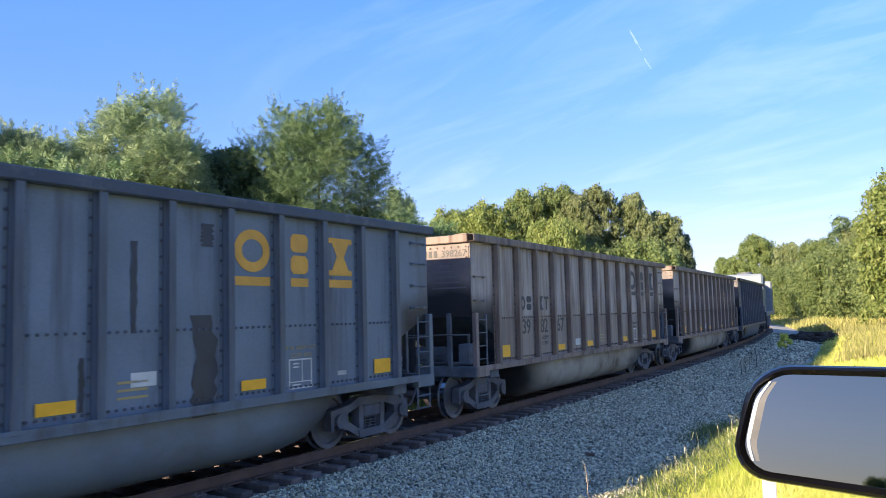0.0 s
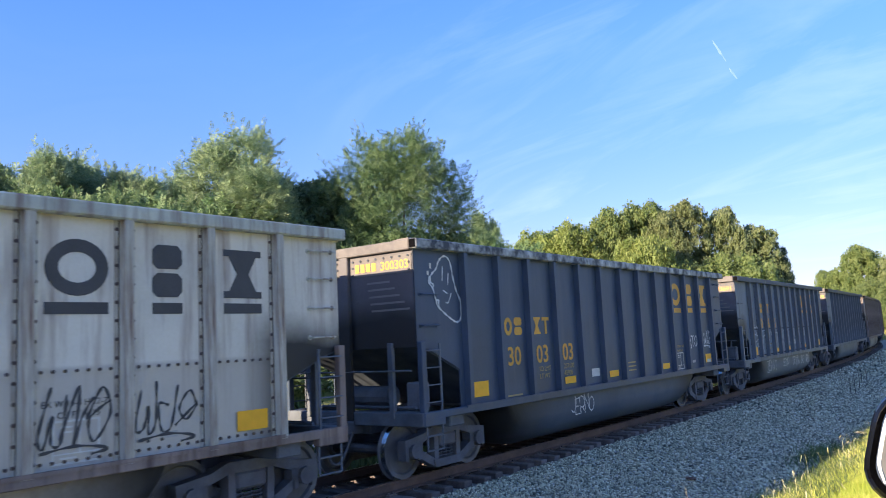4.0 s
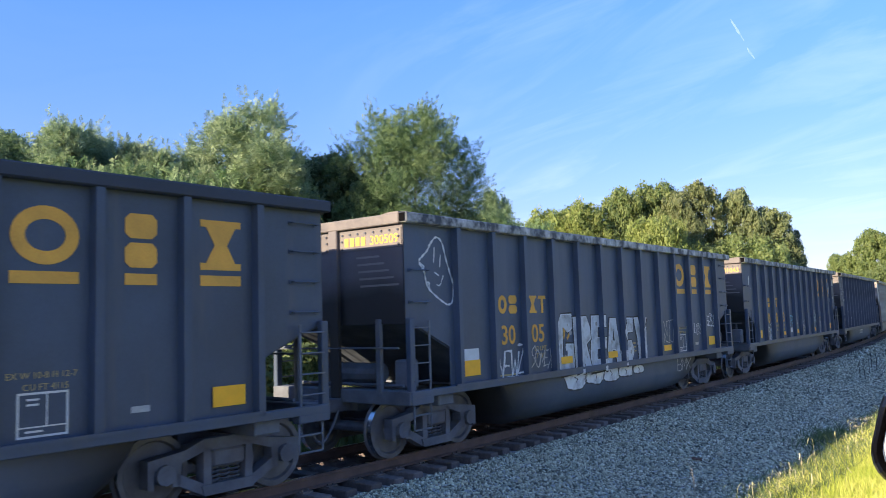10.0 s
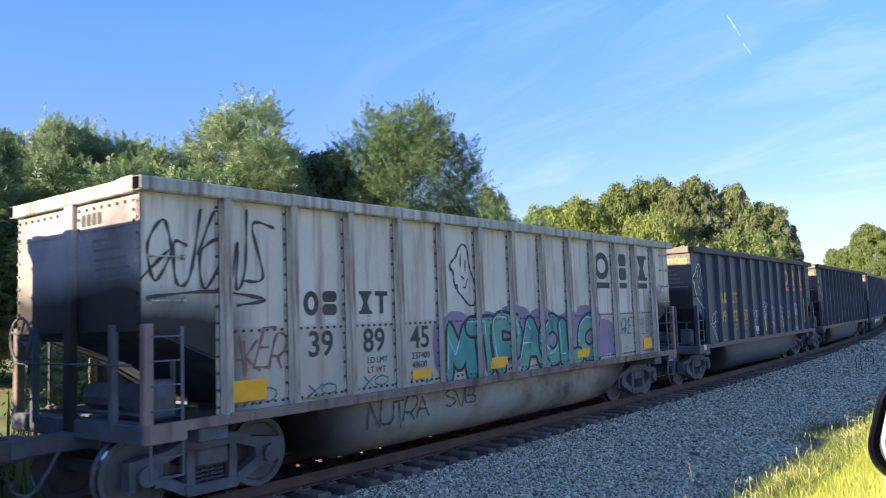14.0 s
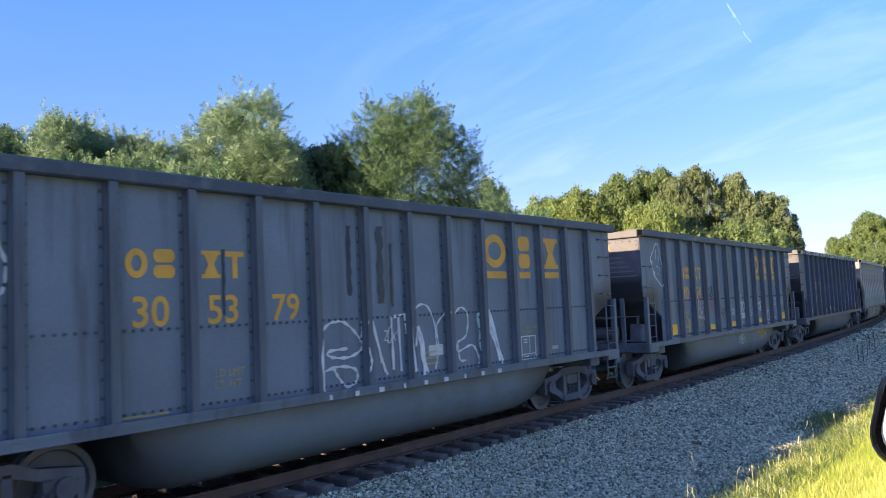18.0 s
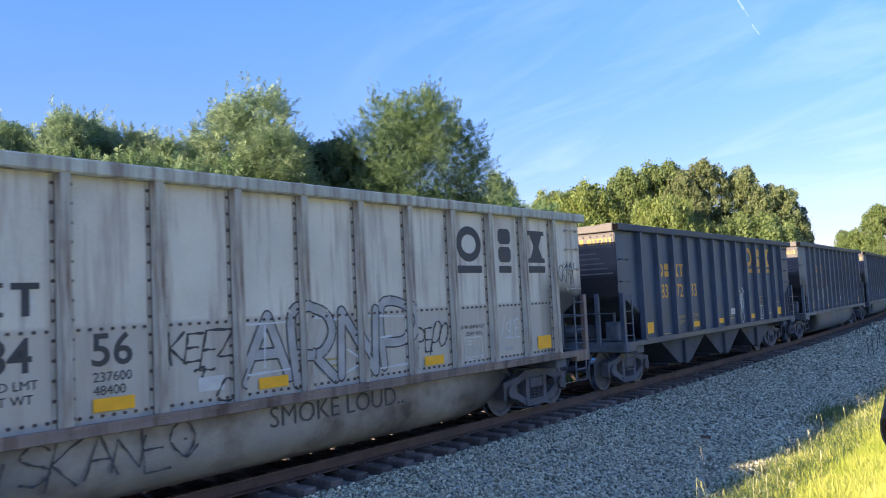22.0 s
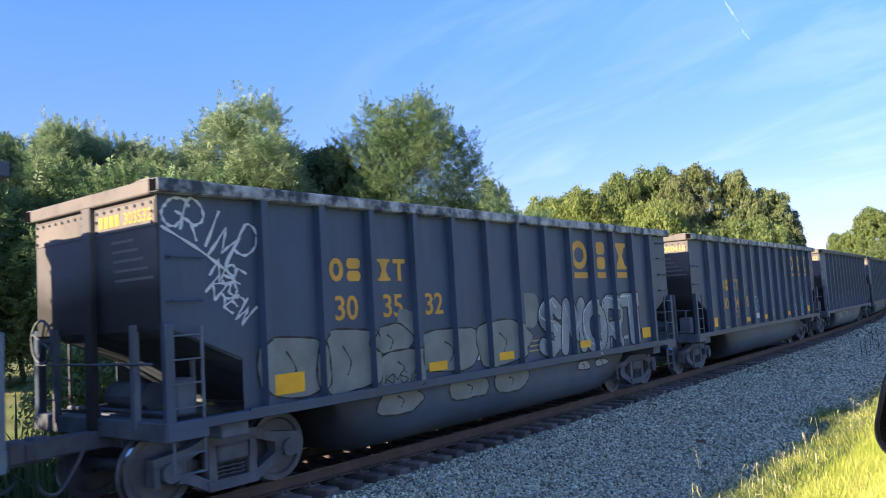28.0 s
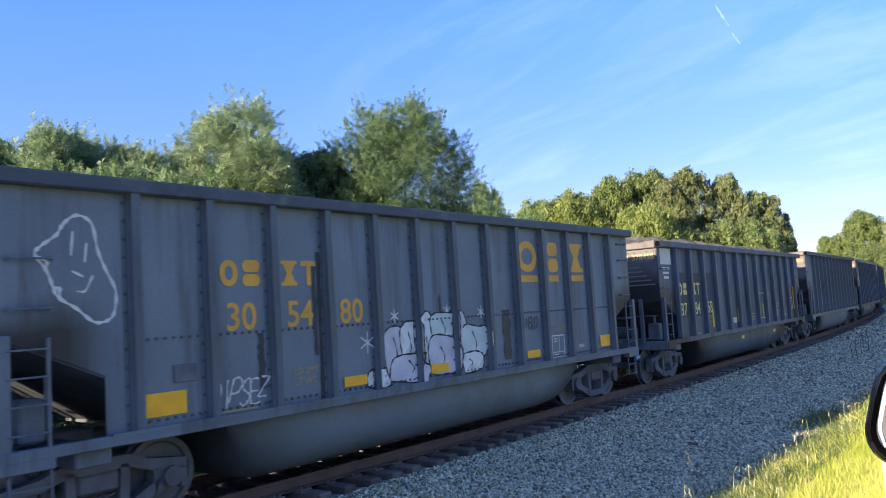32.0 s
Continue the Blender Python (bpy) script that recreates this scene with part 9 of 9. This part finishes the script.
    def loop(w, h, r, n=7, slope=0.0):
        pts = []
        for cx, cy, a0 in ((w - r, h - r, 0), (-w + r, h - r, 90), (-w + r, -h + r, 180), (w - r, -h + r, 270)):
            for i in range(n):
                a = radians(a0 + 90 * i / (n - 1))
                x, y = cx + r * math.cos(a), cy + r * math.sin(a)
                pts.append((x + (0.10 if x > 0 else 0.24) * y, y - (slope * (x + w) if y < 0 else 0)))
        return pts
    low = -0.0048
    shift = lambda pts: [(x, y + low) for x, y in pts]
    inner = shift(loop(0.1100, 0.0620, 0.040, slope=0.09))
    outer = shift(loop(0.123, 0.0742, 0.050, slope=0.09))
    rings = [(inner, -0.010), (inner, -0.002), (shift(loop(0.1165, 0.0685, 0.046, slope=0.09)), 0.007), (shift(loop(0.1205, 0.072, 0.049, slope=0.09)), 0.004), (outer, -0.004), (outer, -0.020),
             (shift(loop(0.114, 0.066, 0.045, slope=0.09)), -0.055), (shift(loop(0.07, 0.04, 0.03, slope=0.09)), -0.085)]
    n = len(inner)
    vs, fs = [], []
    for pts, z in rings:
        vs += [(x, y, z) for x, y in pts]
    for k in range(len(rings) - 1):
        for i in range(n):
            fs.append([k * n + i, k * n + (i + 1) % n, (k + 1) * n + (i + 1) % n, (k + 1) * n + i])
    fs.append([(len(rings) - 1) * n + i for i in range(n)])
    az, el, dist = radians(5.0), radians(-7.35), 1.16
    p = EYE + Vector((math.cos(az) * math.cos(el), math.sin(az) * math.cos(el), math.sin(el))) * dist

    def frame_for(na, ne):
        nrm = Vector((math.cos(na) * math.cos(ne), math.sin(na) * math.cos(ne), math.sin(ne)))
        right = Vector((0, 0, 1)).cross(nrm).normalized()
        m = Matrix((right, nrm.cross(right), nrm)).transposed().to_4x4()
        m.translation = p - Vector((0, 0, zg))
        return m @ Matrix.Rotation(radians(-1.0), 4, "Z")
    mirror = part("wing_mirror", Shape().add(vs, fs).mesh("wing_mirror", MIRROR_SHELL), car, "black plastic wing mirror", frame_for(radians(187.0), radians(4.0)))
    glass = Shape().prism([(x * 0.998, y * 0.998) for x, y in inner], "z", -0.009, -0.005).mesh("glass", MIRROR_GLASS)
    g = part("glass", glass, mirror, "mirror glass reflecting sky and trees")
    g.matrix_basis = Matrix.Rotation(radians(5.0), 4, "Y") @ Matrix.Rotation(radians(-3.05), 4, "X")
    # pale and dark strips painted as reflections along the outer edge of the glass
    def crescent(x0, x1, name, m, label, z):
        ys = [-0.052 + 0.104 * k / 12 + low for k in range(13)]
        bow = lambda y: -0.110 + 0.006 * ((y - low) / 0.062) ** 2 + 0.24 * y + 0.012 * max(0.0, abs(y - low) - 0.03) / 0.03
        vs = [(bow(y) + x0, y, z) for y in ys] + [(bow(y) + x0 + (x1 - x0) * math.cos((y - low) / 0.060 * 1.2), y, z) for y in ys]
        part(name, Shape().add(vs, [[k, k + 1, 14 + k, 13 + k] for k in range(12)]).mesh(name, m), mirror, label, g.matrix_basis.copy())
    crescent(0.002, 0.007, "glass_bevel", mat("pale_painted_reflection", (0.42, 0.43, 0.43), 0.25, 0, 0.1, 20, 80), "pale strip painted as a reflection along the glass edge", -0.0042)
    crescent(0.007, 0.016, "glass_edge", mat("dark_painted_reflection", (0.10, 0.10, 0.10), 0.3, 0, 0.2, 20, 80), "dark strip painted as a reflection inside the pale one", -0.0045)
    part("arm", Shape().box(0.10, 0.30, -0.06, 0.0, -0.06, -0.02, c=0.01).mesh("arm", MIRROR_SHELL), mirror)


build_car()


def build_post():
    x, y = 5.43, 0.985
    z = float(ground_z(np.array(x), np.array(y)))
    sh = Shape().box(-0.042, 0.042, -0.042, 0.042, -0.2, 1.28 - z, c=0.006)
    post = tagged(new("marker_post", sh.mesh("marker_post", WHITE_POST)), "white-painted square marker post in the grass", "post")
    post.matrix_basis = pose(x, y, z, 0, 0, 12)


build_post()


def build_tie_pile():
    rng = random.Random(12)
    me = Shape().box(-1.3, 1.3, -0.115, 0.115, -0.085, 0.085, c=0.012).mesh("old_tie", OLD_TIE)
    cx, cy = 70.5, 9.3
    for k in range(96):
        layer = k // 28
        x, y = cx + rng.uniform(-6.5, 6.5) * (1 - 0.18 * layer), cy + rng.uniform(-1.9, 1.9) * (1 - 0.2 * layer)
        z = float(ground_z(np.array(x), np.array(y))) + 0.10 + 0.19 * layer
        ob = tagged(new("old_tie", me), "discarded dark timber tie on a jumbled heap", "timber", "heap of old ties")
        ob.matrix_basis = pose(x, y, z, 0, rng.uniform(-4, 4), rng.uniform(-40, 40) + (90 if rng.random() < 0.3 else 0))


build_tie_pile()


def build_road():
    pts = []
    xs = np.linspace(-1, 1, 5) * 4.5
    ys = np.concatenate([np.arange(-60, 14, 3.0)])
    V, F = [], []
    for j, y in enumerate(ys):
        for i, dx in enumerate(xs):
            x = 121 + dx + 0.12 * (y - 10) + 0.4 * math.sin(y * 0.7) * (abs(dx) > 4)
            V.append((x, y, float(ground_z(np.array(x), np.array(y))) + 0.03))
    for j in range(len(ys) - 1):
        for i in range(4):
            a = j * 5 + i
            F.append((a, a + 1, a + 6, a + 5))
    tagged(new("gravel_road", mesh_np("gravel_road", V, F, GRAVEL_ROAD)), "pale gravel road leading to the track", "road", kind="structure")


build_road()


def build_sapling():
    x, y = 52.5, 8.3
    z = float(ground_z(np.array(x), np.array(y))) + 0.15
    s = tree("sapling", "small pale green sapling on the ballast edge", crown_mesh("crown", 131, 1.2, 0.8, 0.3, 420, 0.13, GRASS, 7, 1.4, 0.3, 0.0), None, "plant")
    part("stem", Shape().rod((0, 0, -0.1), (0, 0, 0.9), 0.015, 6).mesh("stem", BARK), s)
    s.matrix_basis = pose(x, y, z)


build_sapling()


def build_trackside_bits():
    """A rusty tie plate on the stones, a dry branching stalk and a few dead dark stems."""
    rust = mat("rusty_plate", (0.16, 0.085, 0.06), 0.85, 0.1, 0.3, 8, 60, 0.2)
    straw = mat("dry_straw", (0.40, 0.33, 0.24), 0.9, 0, 0.2, 10, 60)
    dead = mat("dead_dark_stem", (0.05, 0.04, 0.035), 0.9, 0, 0.3, 8, 60)
    sh = Shape().box(-0.16, 0.16, -0.09, 0.09, 0, 0.02, c=0.006).box(-0.03, 0.03, -0.09, 0.09, 0.018, 0.032, c=0.004)
    plate = tagged(new("tie_plate", sh.mesh("tie_plate", rust)), "loose rust-brown steel tie plate lying on the ballast", "tie plate")
    plate.matrix_basis = pose(14.38, 5.84, float(ballast_z(-3.82)) + 0.02, 8, 5, 24)
    rng = random.Random(8)
    for x, y, h, m, name, label, twigs in ((11.1, 4.55, 0.62, straw, "dry_stalk", "dry straw-coloured branching weed stalk", 7), (32.6, 6.62, 0.75, dead, "dead_stem", "thin dark dead weed stem", 2),
                                           (32.9, 6.85, 0.62, dead, "dead_stem", "thin dark dead weed stem", 2), (35.2, 7.0, 0.8, dead, "dead_stem", "thin dark dead weed stem", 3),
                                           (37.7, 7.4, 0.7, dead, "dead_stem", "thin dark dead weed stem", 2), (37.2, 7.1, 0.85, dead, "dead_stem", "thin dark dead weed stem", 2)):
        w = y - float(np.interp(x, _x, _y))
        z = max(float(ground_z(np.array(x), np.array(y))), float(ballast_z(w)) if w > -5.7 else -9)
        r = 0.006 if twigs > 4 else 0.014
        sh = Shape().rod((0, 0, -0.05), (0.03, 0.01, h * 0.6), r, 5, r2=r * 0.7).rod((0.03, 0.01, h * 0.6), (0.02, 0.04, h), r * 0.7, 5, r2=r * 0.3)
        for k in range(twigs):
            f = rng.uniform(0.4, 0.95)
            a = rng.uniform(0, 6.28)
            ln = h * rng.uniform(0.12, 0.25)
            sh.rod((0.03 * f, 0.02 * f, h * f), (0.03 * f + math.cos(a) * ln * 0.6, 0.02 * f + math.sin(a) * ln * 0.6, h * f + ln * 0.8), r * 0.5, 4, r2=r * 0.25)
        stem = tagged(new(name, sh.mesh(name, m)), label, "weed")
        stem.matrix_basis = pose(x, y, z, 0, 0, rng.uniform(0, 360))


build_trackside_bits()


def build_contrail():
    m = bpy.data.materials.new("contrail_vapour")
    m.use_nodes = True
    nt = m.node_tree
    for n in list(nt.nodes):
        nt.nodes.remove(n)
    N, L = nt.nodes.new, nt.links.new
    out, mx, tr, em = N("ShaderNodeOutputMaterial"), N("ShaderNodeMixShader"), N("ShaderNodeBsdfTransparent"), N("ShaderNodeEmission")
    # white emission stands in for sunlight on the vapour
    em.inputs[0].default_value, em.inputs[1].default_value = (0.92, 0.95, 1.0, 1), 0.85
    co, nz = N("ShaderNodeTexCoord"), N("ShaderNodeTexNoise")
    nz.inputs["Scale"].default_value = 0.03
    L(co.outputs["Object"], nz.inputs[0])
    r = N("ShaderNodeMapRange")
    r.inputs[1].default_value, r.inputs[2].default_value, r.inputs[4].default_value = 0.3, 0.75, 0.20
    L(nz.outputs[0], r.inputs[0]); L(r.outputs[0], mx.inputs[0])
    L(tr.outputs[0], mx.inputs[1]); L(em.outputs[0], mx.inputs[2]); L(mx.outputs[0], out.inputs[0])
    rng = random.Random(2)
    V, F = [], []
    D = 3500.0
    for (a0, e0), (a1, e1), w in (((18.15, 19.6), (17.35, 18.05), 0.085), ((17.2, 17.6), (16.75, 16.8), 0.075)):
        n = 14
        o = len(V)
        for i in range(n):
            f = i / (n - 1)
            az, el = a0 + (a1 - a0) * f + rng.uniform(-0.02, 0.02), e0 + (e1 - e0) * f
            ww = w * math.sin(math.pi * (0.12 + 0.8 * f)) * rng.uniform(0.7, 1.2)
            for sg in (-1, 1):
                a, e = radians(az + sg * ww), radians(el)
                V.append((D * math.cos(a) * math.cos(e), D * math.sin(a) * math.cos(e), D * math.sin(e)))
        F += [(o + 2 * i, o + 2 * i + 1, o + 2 * i + 3, o + 2 * i + 2) for i in range(n - 1)]
    ob = tagged(new("contrail", mesh_np("contrail", V, F, m)), "short broken white contrail high in the sky", "backdrop", kind="structure")
    ob.visible_shadow = False


build_contrail()


# ---- what moves ----
def car_pose(front, L, half_base):
    s = front - L / 2
    xa, ya, _ = on_track(s - half_base)
    xb, yb, _ = on_track(s + half_base)
    return Matrix.Translation(((xa + xb) / 2, (ya + yb) / 2, 0)) @ Matrix.Rotation(math.atan2(yb - ya, xb - xa), 4, "Z")


def motions():
    times = [i * 0.5 for i in range(65)]
    for thing, front, L, half_base in CARS:
        walk(thing, [(t, car_pose(front + travelled(t), L, half_base)) for t in times])
    first = WHEELSETS[0]
    walk(first, [(k / FPS, Matrix.Rotation(travelled(k / FPS) / WR, 4, "Y")) for k in range(32 * FPS + 1)])
    turn = first.animation_data
    for ws in WHEELSETS[1:]:
        ws.rotation_mode = "QUATERNION"
        keys = ws.animation_data_create()
        keys.action = turn.action
        keys.action_slot = turn.action_slot


motions()
